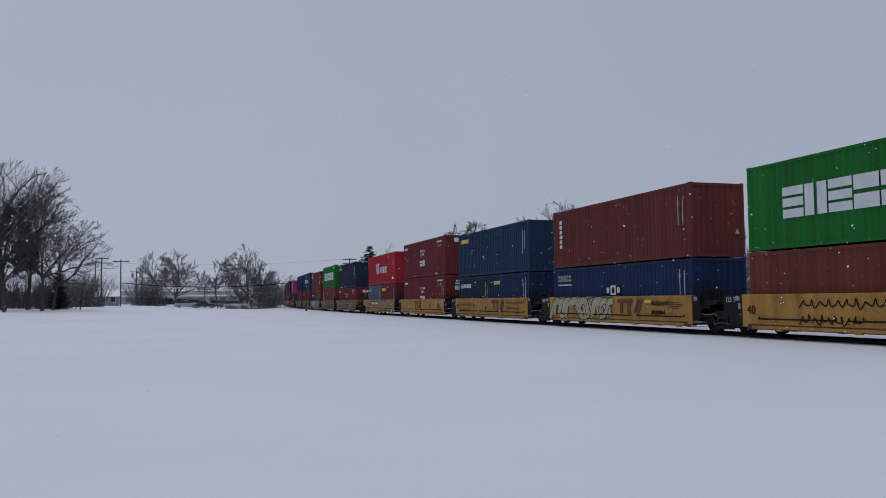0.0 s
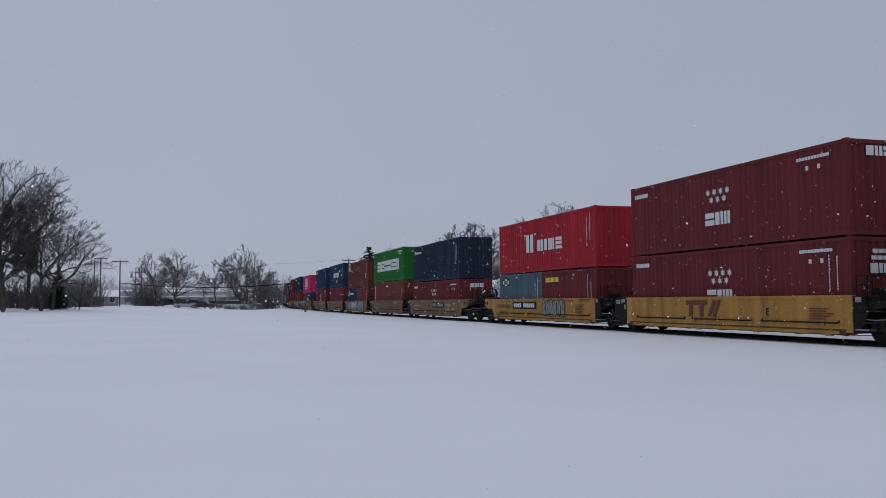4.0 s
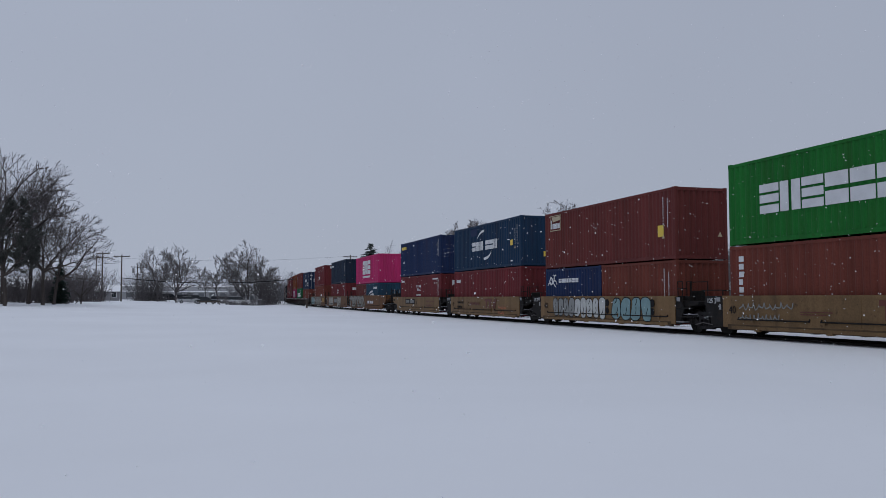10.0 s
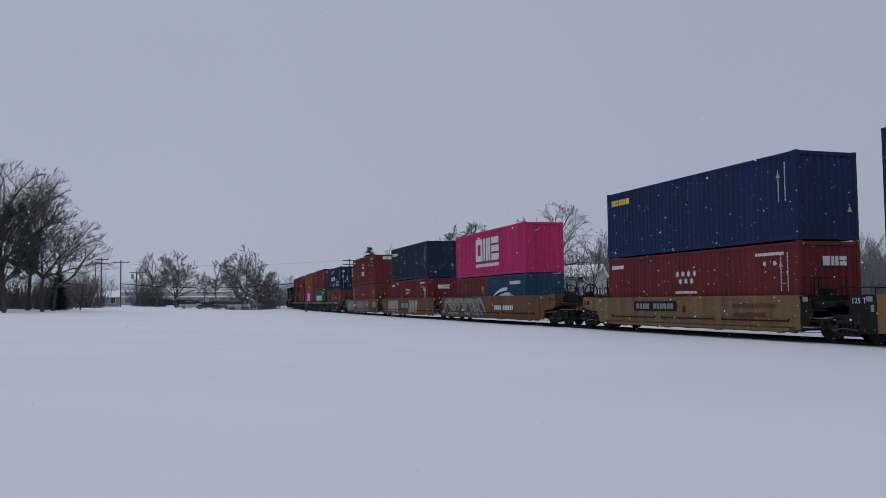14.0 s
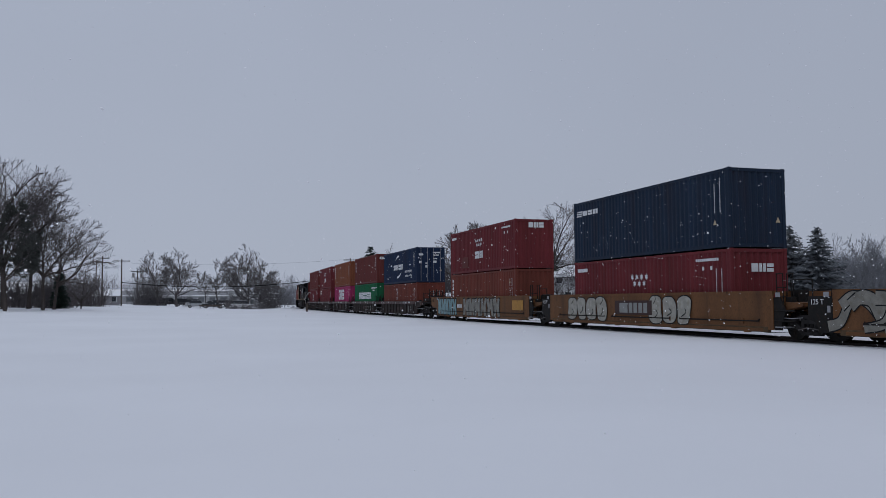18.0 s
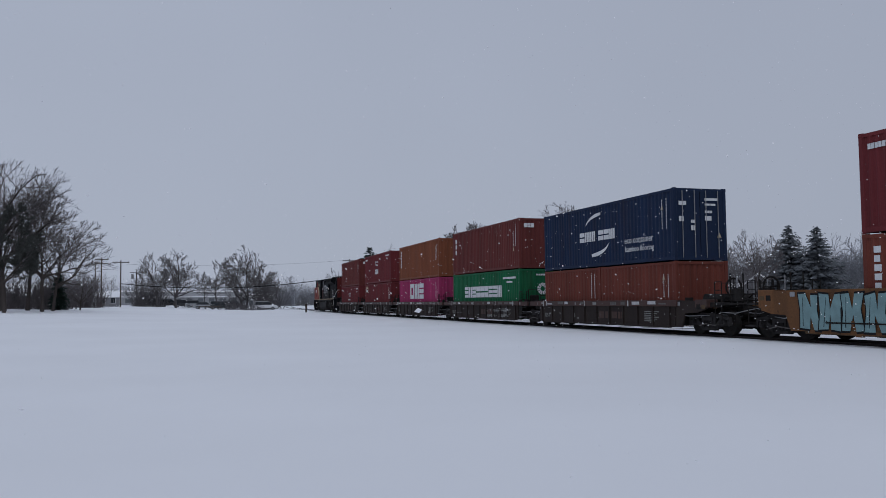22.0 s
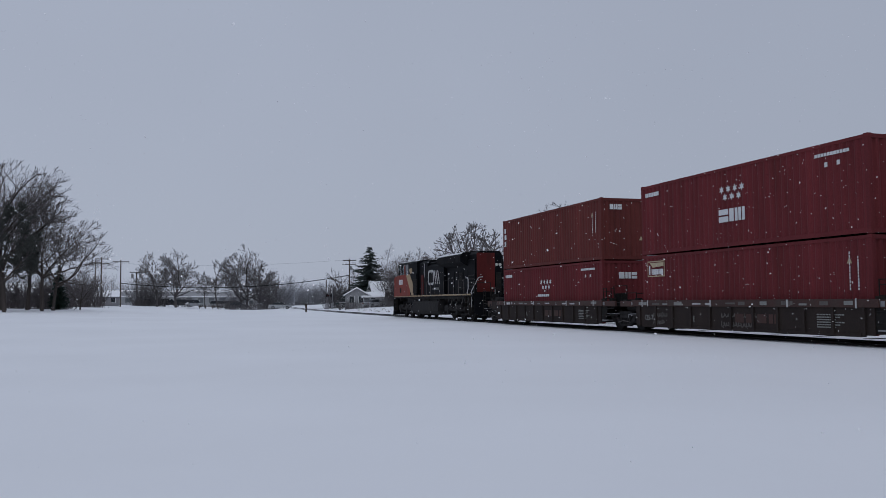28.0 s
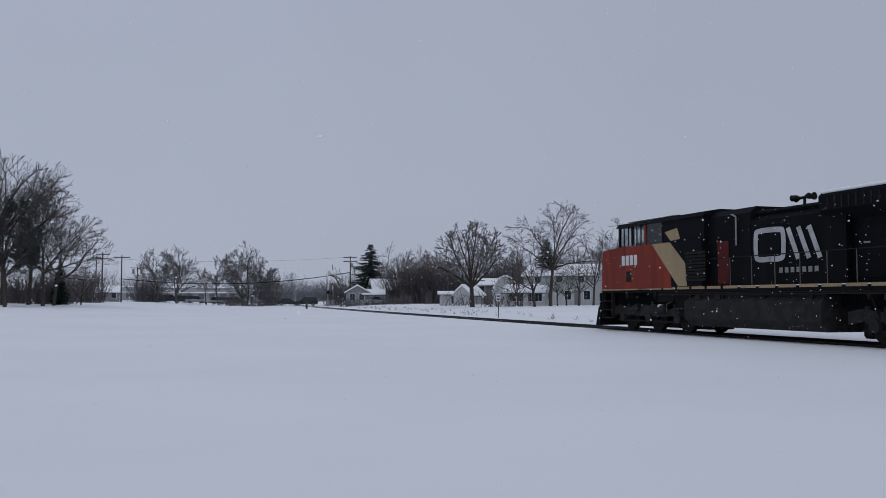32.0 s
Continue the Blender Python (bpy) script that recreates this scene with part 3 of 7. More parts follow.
def container(color, length, high, s, z, label, doors_near=False, size=40):
    """A shipping container, its base at height z over the rail, its middle s metres along the train."""
    thing = empty("shipping_container")
    tagged(thing, label, "container", "containers of the train")
    mat = PAINT[color]
    L2, W2 = length / 2, 1.219
    key = (round(length, 2), round(high, 2))
    sheet = lambda: corrugated(length - 0.30, 0.16, high - 0.11)
    piece("side_panel", key, sheet, mat, thing, Matrix.Translation((-W2 + 0.012, 0, 0)))
    piece("side_panel", key, sheet, mat, thing, Matrix.Translation((W2 - 0.012, 0, 0)) @ Matrix.Rotation(math.pi, 4, "Z"))
    endsheet = lambda: corrugated(2 * W2 - 0.30, 0.14, high - 0.11, 0.25, 0.045)
    blind = 1 if doors_near else -1
    piece("end_panel", key, endsheet, mat, thing, Matrix.Translation((0, blind * (L2 - 0.03), 0)) @ Matrix.Rotation(math.pi / 2 * -blind, 4, "Z"))
    # doors with lock rods
    for sx in (-1, 1):
        d = piece("door", (key, sx), lambda: bevel(boxed(-0.535, 0.535, -0.02, 0.03, 0.16, high - 0.13), 0.012), mat, thing,
                  Matrix.Translation((sx * 0.545, -blind * (L2 - 0.04), 0)) @ Matrix.Rotation(0 if doors_near else math.pi, 4, "Z"))
        for rx in (-0.28, 0.28):
            piece("lock_rod", key, lambda: rod(bmesh.new(), (0, -0.045, 0.12), (0, -0.045, high - 0.1), 0.02, None, 6), M_GALV, d, Matrix.Translation((rx, 0, 0)))
    piece("roof_panel", key, lambda: boxed(-W2 + 0.05, W2 - 0.05, -L2 + 0.08, L2 - 0.08, high - 0.06, high - 0.03), mat, thing)
    for sx in (-1, 1):
        piece("top_rail", key, lambda: boxed(-0.03, 0.03, -L2 + 0.1, L2 - 0.1, high - 0.13, high - 0.025), mat, thing, Matrix.Translation((sx * (W2 - 0.032), 0, 0)))
        piece("bottom_rail", key, lambda: boxed(-0.03, 0.03, -L2 + 0.1, L2 - 0.1, 0.030, 0.18), mat, thing, Matrix.Translation((sx * (W2 - 0.034), 0, 0)))
        for sy in (-1, 1):
            piece("corner_post", key, lambda: bevel(boxed(-0.075, 0.075, -0.08, 0.08, 0.1, high - 0.1), 0.015), mat, thing, Matrix.Translation((sx * (W2 - 0.078), sy * (L2 - 0.082), 0)))
            for cz in (0.0, high - 0.118):
                piece("corner_casting", 0, lambda: bevel(boxed(-0.08, 0.08, -0.089, 0.089, 0, 0.118), 0.014), mat, thing, Matrix.Translation((sx * (W2 - 0.078), sy * (L2 - 0.087), cz)))
    for sy in (-1, 1):
        piece("end_header", key, lambda: boxed(-W2 + 0.14, W2 - 0.14, -0.05, 0.05, high - 0.14, high - 0.02), mat, thing, Matrix.Translation((0, sy * (L2 - 0.06), 0)))
        piece("end_sill", key, lambda: boxed(-W2 + 0.14, W2 - 0.14, -0.05, 0.05, 0.030, 0.17), mat, thing, Matrix.Translation((0, sy * (L2 - 0.06), 0)))
    thing["half"] = L2
    KEYED.append((thing, s, z))
    return thing


SIDE_X = -1.219


def mark(thing, u, z, width, height, count, mat=None, seed=1, hollow=True, gap=0.16):
    """Plain lettering on the field side; u from the far end, z from the base to its lower edge."""
    return lettering(thing, side_frame(thing["half"] - u, z, SIDE_X), width, height, count, mat, seed, hollow, gap)


def end_mark(thing, x, z, width, height, count, mat=None, seed=1, hollow=True):
    return lettering(thing, end_frame(x, z, -thing["half"]), width, height, count, mat, seed, hollow)


def upright(thing, u, z, width, height, count, mat=None, seed=1):
    """A column of small signs, read downwards."""
    step = height / count
    rnd = random.Random(seed)
    rects = []
    for i in range(count):
        k = rnd.uniform(0.75, 1.0)
        rects.append((0, i * step, width * k, (i + 0.72) * step))
    ob = tagged(part("lettering", plates(rects), mat or M_WHITE, thing), kind="stuff")
    ob.matrix_basis = side_frame(thing["half"] - u, z, SIDE_X)
    return ob


def number_columns(thing, length, high, seed):
    """The small uprights of numbers near the near end of a container's side."""
    rnd = random.Random(seed)
    for k in range(2):
        upright(thing, length - 0.55 - 0.32 * k, high * 0.45, 0.05, high * rnd.uniform(0.3, 0.45), 11, M_WHITE, seed + k)
    ob = part("warning_sticker", prism(bmesh.new(), [(0, 0), (0.2, 0), (0.1, 0.2)], 2, 0, 0.004), M_BEACON, thing, "small pale triangle")
    ob.matrix_basis = side_frame(thing["half"] - length + 0.95, high * rnd.choice((0.30, 0.36, 0.72)), SIDE_X)
    ob = part("warning_sticker", prism(bmesh.new(), [(0, 0), (0.2, 0), (0.1, 0.2)], 2, 0, 0.004), M_BEACON, thing, "small pale triangle")
    ob.matrix_basis = end_frame(0.75, high * 0.32, -thing["half"] - 0.004)


def truck(parent, y, label=""):
    """A two-axle freight truck: side frames, springs, bolster, wheelsets."""
    bm = bmesh.new()
    for sx in (-1.0, 1.0):
        x0, x1 = sx - 0.07, sx + 0.07
        prism(bm, [(-1.22, 0.56), (-1.22, 0.68), (-0.75, 0.73), (-0.42, 0.82), (0.42, 0.82), (0.75, 0.73), (1.22, 0.68), (1.22, 0.56), (0.80, 0.60), (0.42, 0.68), (-0.42, 0.68), (-0.80, 0.60)], 0, x0, x1)
        for k in (-1, 1):
            prism(bm, [(k * 0.72, 0.62), (k * 0.80, 0.50), (k * 0.42, 0.20), (k * 0.28, 0.20), (k * 0.30, 0.32)], 0, x0, x1)
            box(bm, x0, x1, k * 0.36 - 0.06, k * 0.36 + 0.06, 0.22, 0.72)
            box(bm, x0, x1, k * 1.18 - 0.05, k * 1.18 + 0.05, 0.36, 0.60)
            box(bm, x0, x1, k * 0.70 - 0.05, k * 0.70 + 0.05, 0.38, 0.62)
        box(bm, x0, x1, -0.42, 0.42, 0.18, 0.28)
        for k in (-0.16, 0, 0.16):
            rod(bm, (sx * 1.0, k, 0.26), (sx * 1.0, k, 0.56), 0.068, None, 8)
        box(bm, sx - 0.12, sx + 0.12, -0.28, 0.28, 0.54, 0.66)
        for k in (-0.9, 0.9):
            rod(bm, (sx - 0.13, k, 0.46), (sx + 0.13, k, 0.46), 0.12, 0.11, 10)
            rod(bm, (sx + 0.13 * sx, k, 0.46), (sx + 0.16 * sx, k, 0.46), 0.07, None, 6)
    box(bm, -1.05, 1.05, -0.2, 0.2, 0.55, 0.75)
    t = part("truck", bm, M_GRIMY_IRON, parent, label)
    t.matrix_basis = Matrix.Translation((0, y, 0))
    for k, q in ((-0.62, 0.16), (0.52, 0.10), (0.95, 0.13)):
        piece("snow_lump", q, lambda: prism(bmesh.new(), [(-q, -0.02), (-q * 0.6, 0.035), (q * 0.3, 0.05), (q, -0.02)], 0, -0.05, 0.05), M_SNOW, t, Matrix.Translation((-1.0, k, 0.745 - 0.14 * abs(k))))
    piece("brake_beam", 1, lambda: bevel(boxed(-0.95, 0.95, -0.42, 0.42, 0.22, 0.42), 0.03), M_IRON, t)
    piece("brake_lever", 1, lambda: pipe(bmesh.new(), [(-1.12, -0.5, 0.36), (-1.12, 0.1, 0.42), (-1.12, 0.5, 0.34)], 0.02), M_FADED, t)
    for k in (-0.9, 0.9):
        w = wheelset(t, 0.46, k)
    return t


def make_wheelset(r):
    bm = bmesh.new()
    rod(bm, (-0.95, 0, 0), (0.95, 0, 0), 0.075, None, 10)
    for sx in (-1, 1):
        a, b = sx * 0.69, sx * 0.82
        rod(bm, (a, 0, 0), (b, 0, 0), r, r * 0.985, 28)
        rod(bm, (a - sx * 0.03, 0, 0), (a, 0, 0), r + 0.028, None, 28)
        rod(bm, (b, 0, 0), (b + sx * 0.035, 0, 0), r * 0.32, r * 0.28, 14)
        for i in range(4):
            q = math.pi / 2 * i
            rod(bm, (b, 0.6 * r * math.cos(q), 0.6 * r * math.sin(q)), (b + sx * 0.02, 0.6 * r * math.cos(q), 0.6 * r * math.sin(q)), 0.05, None, 8)
    return bm


def wheelset(parent, r, y):
    w = piece("wheelset", r, lambda: make_wheelset(r), M_IRON, parent, Matrix.Translation((0, y, r)))
    WHEELS.append((w, r, y))
    return w


KIND = {
    "yellow": dict(mat=M_TTX, half=6.28, z0=0.27, z1=1.42, out=1.44, joint=7.775),
    "faded": dict(mat=M_TTX_FADED, half=6.28, z0=0.27, z1=1.42, out=1.44, joint=7.775),
    "orange": dict(mat=M_TTX_OLD, half=8.5, z0=0.27, z1=1.60, out=1.46, joint=9.83),
    "brown": dict(mat=M_BROWN_CAR, half=6.32, z0=0.22, z1=1.30, out=1.46, joint=7.85),
}


def well_car(kind, s, label, near, far):
    """One unit of an articulated well car. near, far: 'joint' or the metres from its middle to the coupler's face."""
    k = KIND[kind]
    thing = empty("well_car")
    tagged(thing, label, "well car", "cars of the train")
    mat, h, z0, z1, out = k["mat"], k["half"], k["z0"], k["z1"], k["out"]

    def sill():
        bm = bmesh.new()
        box(bm, -0.035, 0.02, -h, h, z0 + 0.05, z1 - 0.03)
        box(bm, -0.05, 0.12, -h, h, z1 - 0.11, z1)
        box(bm, -0.06, 0.14, -h + 0.5, h - 0.5, z0, z0 + 0.10)
        if kind == "brown":
            for i in range(11):
                y = -h + 0.35 + i * (2 * h - 0.7) / 10
                box(bm, -0.10, -0.03, y - 0.05, y + 0.05, z0 + 0.04, z1 - 0.22)
        else:
            for y in (-0.82 * h, -0.3 * h, 0.22 * h, 0.74 * h):
                box(bm, -0.075, -0.03, y - 0.05, y + 0.05, z0 + 0.24, z0 + 0.40)
                box(bm, -0.07, 0.05, y - 0.32, y - 0.08, z0 - 0.06, z0 + 0.02)
            box(bm, -0.045, -0.03, -0.03, 0.03, z0 + 0.05, z1)
        return bm

    sides = (Matrix.Translation((-out + 0.06, 0, 0)), Matrix.Translation((out - 0.06, 0, 0)) @ Matrix.Rotation(math.pi, 4, "Z"))
    for m in sides:
        piece("side_sill", kind, sill, M_BROWN_SIDE if kind == "brown" else mat, thing, m)
        if kind != "brown":
            for i in range(3):
                a, b = -0.92 * h + i * 0.62 * h, -0.92 * h + i * 0.62 * h + 0.54 * h
                piece("air_line", (kind, i), lambda: pipe(bmesh.new(), [(-0.03, a, z0 + 0.40), (-0.075, a, z0 + 0.33), (-0.075, b, z0 + 0.33), (-0.03, b, z0 + 0.40)], 0.026), M_IRON, thing, m)
            piece("lower_chord", kind, lambda: bevel(boxed(-0.045, 0.10, -h + 0.25, h - 0.25, z0 - 0.03, z0 + 0.16), 0.02), M_GRIMY_CHORD, thing, m)
        if kind == "brown":
            piece("top_chord", kind, lambda: bevel(boxed(-0.10, 0.13, -h - 0.2, h + 0.2, z1 - 0.24, z1 + 0.005), 0.012), mat, thing, m)
    for i in range(7):
        piece("floor_beam", kind, lambda: boxed(-out + 0.08, out - 0.08, -0.12, 0.12, z0 + 0.0, FLOOR - 0.004 + 0.0 if z0 < FLOOR - 0.05 else z0 + 0.01), M_IRON, thing, Matrix.Translation((0, -h + 0.4 + i * (2 * h - 0.8) / 6, -0.05)))
    for sy, kindend in ((-1, near), (1, far)):
        end = k["joint"] if kindend == "joint" else kindend
        last = end - 0.06 if kindend == "joint" else end - 0.75
        # from here on y runs outward and x is mirrored for the near end
        fx = 1 if sy > 0 else -1
        bm = bmesh.new()
        box(bm, -1.25, 1.25, h - 0.08, h + 0.10, z0 + 0.1, z1 - 0.02)
        box(bm, -0.45, 0.45, h + 0.1, last, 0.78, 1.12)
        prism(bm, [(h + 0.1, 0.92), (h + 0.1, 1.24), (last - 0.1, 1.20), (last - 0.1, 1.10)], 0, -1.25, 1.25)
        g = part("end_platform", bm, M_IRON if kind != "orange" else mat, thing)
        g.matrix_basis = Matrix.Identity(4) if sy > 0 else Matrix.Rotation(math.pi, 4, "Z")
        edge = -fx * out
        hose = bmesh.new()
        pipe(hose, [(-fx * 0.75, h + 0.2, 0.80), (-fx * 0.95, h + 0.55, 0.50), (-fx * 0.85, last - 0.15, 0.46), (-fx * 0.55, last + 0.05, 0.72)], 0.03)
        part("air_hose", hose, M_RUBBER, g)
        part("release_rod", pipe(bmesh.new(), [(edge * 0.93, h + 0.12, 0.74), (edge * 0.93, h + 0.75, 0.70), (edge * 0.5, last - 0.1, 0.76)], 0.016), M_GALV, g)
        part("valve", bevel(boxed(edge * 0.72 - 0.11, edge * 0.72 + 0.11, h + 0.28, h + 0.55, 1.20, 1.40), 0.02), M_IRON, g)
        part("tag", boxed(edge * 0.985 - 0.004, edge * 0.985 + 0.004, h + 0.14, h + 0.36, z1 - 0.21, z1 - 0.06), M_GALV, g, "small pale sheet-metal plate")
        if kindend == "joint" and kind == "brown":
            part("chord_end", bevel(boxed(edge * 0.95 - 0.05, edge * 0.95 + 0.05, h + 0.2, last - 0.16, z1 - 0.26, z1 - 0.02), 0.015), mat, g)
            part("stake", boxed(edge * 1.03 - 0.012, edge * 1.03 + 0.012, h - 0.62, h - 0.57, z1 - 0.26, z1 + 0.02), M_RAILING, g, "white upright grip")
            part("hinge_cover", bevel(boxed(edge * 0.35 - 0.35, edge * 0.35 + 0.35, last - 0.55, last - 0.02, 1.16, 1.34), 0.06), M_IRON, g)
        if kindend == "joint":
            if sy > 0:
                if kind != "brown":
                    bm = prism(bmesh.new(), [(h + 0.02, 0.30), (h + 0.02, 1.41), (h + 1.02, 1.41), (h + 1.02, 0.72), (h + 0.75, 0.62), (h + 0.55, 0.30)], 0, -out + 0.03, -out + 0.10)
                    plate = part("end_plate", bm, M_IRON, g)
                    words(g, side_frame(h + 0.92, 1.16, -out + 0.028), "125 T", 0.17, M_WHITE)
                    part("sticker", boxed(-out + 0.024, -out + 0.03, h + 0.10, h + 0.22, 0.92, 1.12), M_GALV, plate)
                bm = bmesh.new()
                pipe(bm, [(-out + 0.15, h + 0.15, 1.30), (-out + 0.15, h + 0.15, 1.62), (-out + 0.15, last - 0.05, 1.62), (-out + 0.15, last - 0.05, 1.25)], 0.02)
                pipe(bm, [(-out + 0.15, h + 0.15, 1.60), (out - 0.15, h + 0.15, 1.60)], 0.02)
                pipe(bm, [(-0.7, h + 0.3, 1.2), (-0.7, h + 0.3, 1.55), (0.9, h + 0.3, 1.55)], 0.03)
                part("crossover_rail", bm, M_IRON, g)
                part("air_tank", rod(bmesh.new(), (-0.95, h + 0.2, 0.98), (-0.95, last - 0.1, 0.98), 0.13, None, 10), M_IRON, g)
            else:
                bm = bmesh.new()
                for xx in (out - 0.10, out - 0.5):
                    pipe(bm, [(xx, h + 0.12, 0.45), (xx, h + 0.12, z1 + 0.55), (xx, h + 0.42, z1 + 0.55), (xx, h + 0.42, 0.45)], 0.018)
                for zz in (0.5, 0.8, 1.1, 1.4, 1.7):
                    rod(bm, (out - 0.10, h + 0.12, zz), (out - 0.5, h + 0.12, zz), 0.014)
                    rod(bm, (out - 0.10, h + 0.12, zz), (out - 0.10, h + 0.42, zz), 0.014)
                part("ladder", bm, M_IRON, g)
                bm = bmesh.new()
                pipe(bm, [(out - 0.6, h + 0.2, 1.3), (out - 0.6, h + 0.2, 1.95), (out - 0.6, last - 0.1, 1.95), (out - 0.6, last - 0.1, 1.3)], 0.02)
                part("grab_rail", bm, M_IRON, g)
                for zz in (0.62, 0.95):
                    part("grab_bar", rod(bmesh.new(), (out - 0.05, h + 0.05, zz), (out - 0.05, last - 0.3, zz), 0.025), M_IRON, g)
                part("step", boxed(out - 0.35, out - 0.02, h + 0.1, h + 0.6, 0.40, 0.44), M_GALV, g)
                part("side_web", prism(bmesh.new(), [(h, 0.32), (h, 1.38), (h + 0.30, 1.38), (h + 0.55, 0.9), (h + 0.35, 0.5), (h + 0.35, 0.32)], 0, out - 0.12, out - 0.06), M_IRON, g)
                part("brake_box", bevel(boxed(out - 1.15, out - 0.7, h + 0.1, h + 0.4, 1.2, 1.62), 0.02), M_IRON, g)
        else:
            bm = bmesh.new()
            for xx in (-out + 0.1, out - 0.1):
                pipe(bm, [(xx, last - 0.4, 0.42), (xx, last - 0.4, 1.95), (xx, last - 0.02, 1.95), (xx, last - 0.02, 0.42)], 0.018)
                for zz in (0.45, 0.75, 1.05, 1.35, 1.65):
                    rod(bm, (xx, last - 0.4, zz), (xx, last - 0.02, zz), 0.014)
            pipe(bm, [(-out + 0.1, last, 1.15), (-out + 0.1, last, 1.9), (-0.5, last, 1.9), (-0.5, last, 1.15)], 0.016)
            pipe(bm, [(out - 0.1, last, 1.15), (out - 0.1, last, 1.9), (0.5, last, 1.9), (0.5, last, 1.15)], 0.016)
            part("ladder", bm, M_IRON, g)
            bm = bmesh.new()
            rod(bm, (fx * -0.62, last - 0.25, 1.1), (fx * -0.62, last - 0.25, 1.75), 0.03)
            hub = Vector((fx * -0.62, last - 0.3, 1.75))
            rim = [hub + Vector((0.33 * math.cos(q * math.pi / 8), 0, 0.33 * math.sin(q * math.pi / 8))) for q in range(17)]
            pipe(bm, rim, 0.034, 6)
            for q in range(0, 16, 4):
                rod(bm, hub, rim[q], 0.014)
            part("brake_wheel", bm, M_IRON, g)
            part("brake_housing", bevel(boxed(fx * -0.62 - 0.20, fx * -0.62 + 0.20, last - 0.26, last - 0.02, 1.22, 1.72), 0.03), M_GRIMY_IRON, g)
            part("crossover_platform", boxed(-1.36, 1.36, last - 0.42, last + 0.05, 1.13, 1.19), M_GRIMY_IRON, g)
            part("brake_cylinder", rod(bmesh.new(), (-0.2, last - 0.95, 1.36), (0.65, last - 0.95, 1.36), 0.17, None, 12), M_IRON, g)
            part("air_reservoir", rod(bmesh.new(), (-1.1, last - 1.45, 1.34), (1.0, last - 1.45, 1.34), 0.2, None, 12), M_GRIMY_IRON, g)
            for j in range(3):
                part("brake_pipe", pipe(bmesh.new(), [(-1.2 + 0.5 * j, last - 1.3, 1.3), (-1.15 + 0.5 * j, last - 0.8, 1.46 + 0.08 * j), (-0.9 + 0.6 * j, last - 0.3, 1.28), (-0.85 + 0.6 * j, last + 0.02, 0.9)], 0.024), M_IRON, g)
            for xx in (-out + 0.05, out - 0.05):
                part("uncoupling_lever", pipe(bmesh.new(), [(xx * 0.97, last - 0.1, 0.86), (xx * 0.6, last + 0.06, 0.82), (0.0, last + 0.12, 0.98)], 0.018), M_GALV, g)
                part("corner_step", boxed(xx - 0.10, xx + 0.10, last - 0.42, last, 0.40, 0.44), M_GRIMY_IRON, g)
            bm = bmesh.new()
            box(bm, -0.1, 0.1, last - 0.1, end - 0.18, 0.72, 0.90)
            prism(bm, [(-0.16, end - 0.2), (0.16, end - 0.2), (0.17, end + 0.06), (0.05, end + 0.04), (-0.02, end - 0.08), (-0.14, end - 0.02)], 2, 0.64, 0.98)
            part("coupler", bm, M_IRON, g)
            # sloped shoulders down to the side sills
            for xx in (-out + 0.06, out - 0.14):
                reach = min(1.9, last - h - 0.7)
                bm = prism(bmesh.new(), [(h - 0.02, z0 + 0.04), (h - 0.02, z1), (h + reach, z1 - 0.04), (h + reach, 0.95), (h + reach - 0.5, 0.84), (h + 0.62, 0.80), (h + 0.40, z0 + 0.04)], 0, xx, xx + 0.08)
                part("shoulder", bm, M_BROWN_SIDE if kind == "brown" else mat, g)
            for xx in (-out + 0.05, out - 0.55):
                e = part("end_box", bevel(boxed(xx, xx + 0.5, h + reach - 0.62, h + reach + 0.12, 1.02, z1 + 0.02), 0.02), mat, g)
                for ya, yb, za, zb, paint in ((-0.50, -0.28, 0.16, 0.34, M_IRON), (-0.18, 0.04, 0.18, 0.32, M_GRIMY_CHORD)):
                    for face in (xx - 0.006, xx + 0.5):
                        part("cover_plate", boxed(face, face + 0.006, h + reach + ya, h + reach + yb, z1 - zb, z1 - za), paint, e)
            bm = bmesh.new()
            for xx in (-0.9, -0.35, 0.4, 0.95):
                rod(bm, (xx, last - 0.05, 1.1), (xx, last - 0.05, 2.0 + 0.25 * (xx > 0)), 0.03)
            for zz in (1.28, 1.5):
                rod(bm, (-1.2, last - 0.05, zz), (1.2, last - 0.05, zz), 0.025)
            part("end_stanchion", bm, M_IRON, g)
            for xx in (-0.62, 0.1):
                part("pale_post", rod(bmesh.new(), (fx * xx, last - 0.12, 1.1), (fx * xx, last - 0.12, 2.15), 0.028), M_GALV, g)
    if far == "joint":
        truck(thing, k["joint"])
    else:
        truck(thing, far - 2.0)
    if near != "joint":
        truck(thing, -(near - 2.0))
    KEYED.append((thing, s, 0.0))
    return thing

# ---- what the cars carry, from the tail that has passed to the engine ----
L40, L20 = 12.192, 6.058


def stack(kind, far_end, lower, upper, near="joint", far="joint", label=""):
    """A unit with its containers. far_end: where the containers' far end lies along the train. lower: one long box or two short ones (far, near)."""
    s = far_end - L40 / 2
    car = well_car(kind, s, label, near, far)
    made = []
    base = FLOOR
    if len(lower) == 1:
        color, high, text = lower[0]
        made.append(container(color, L40, high, s, base, text))
    else:
        for sign, (color, high, text) in zip((1, -1), lower):
            made.append(container(color, L20, high, s + sign * (L40 - L20) / 2, base, text))
    color, high, text, doors = upper
    made.append(container(color, L40, high, s, base + lower[0][1] + 0.012, text, doors))
    return car, *made


YC = "yellow well car with dirty sides and scrawled graffiti"
OC = "orange-brown well car covered with silver graffiti"
BC = "dark brown well car with ribbed sides"
CAR_X = -1.445


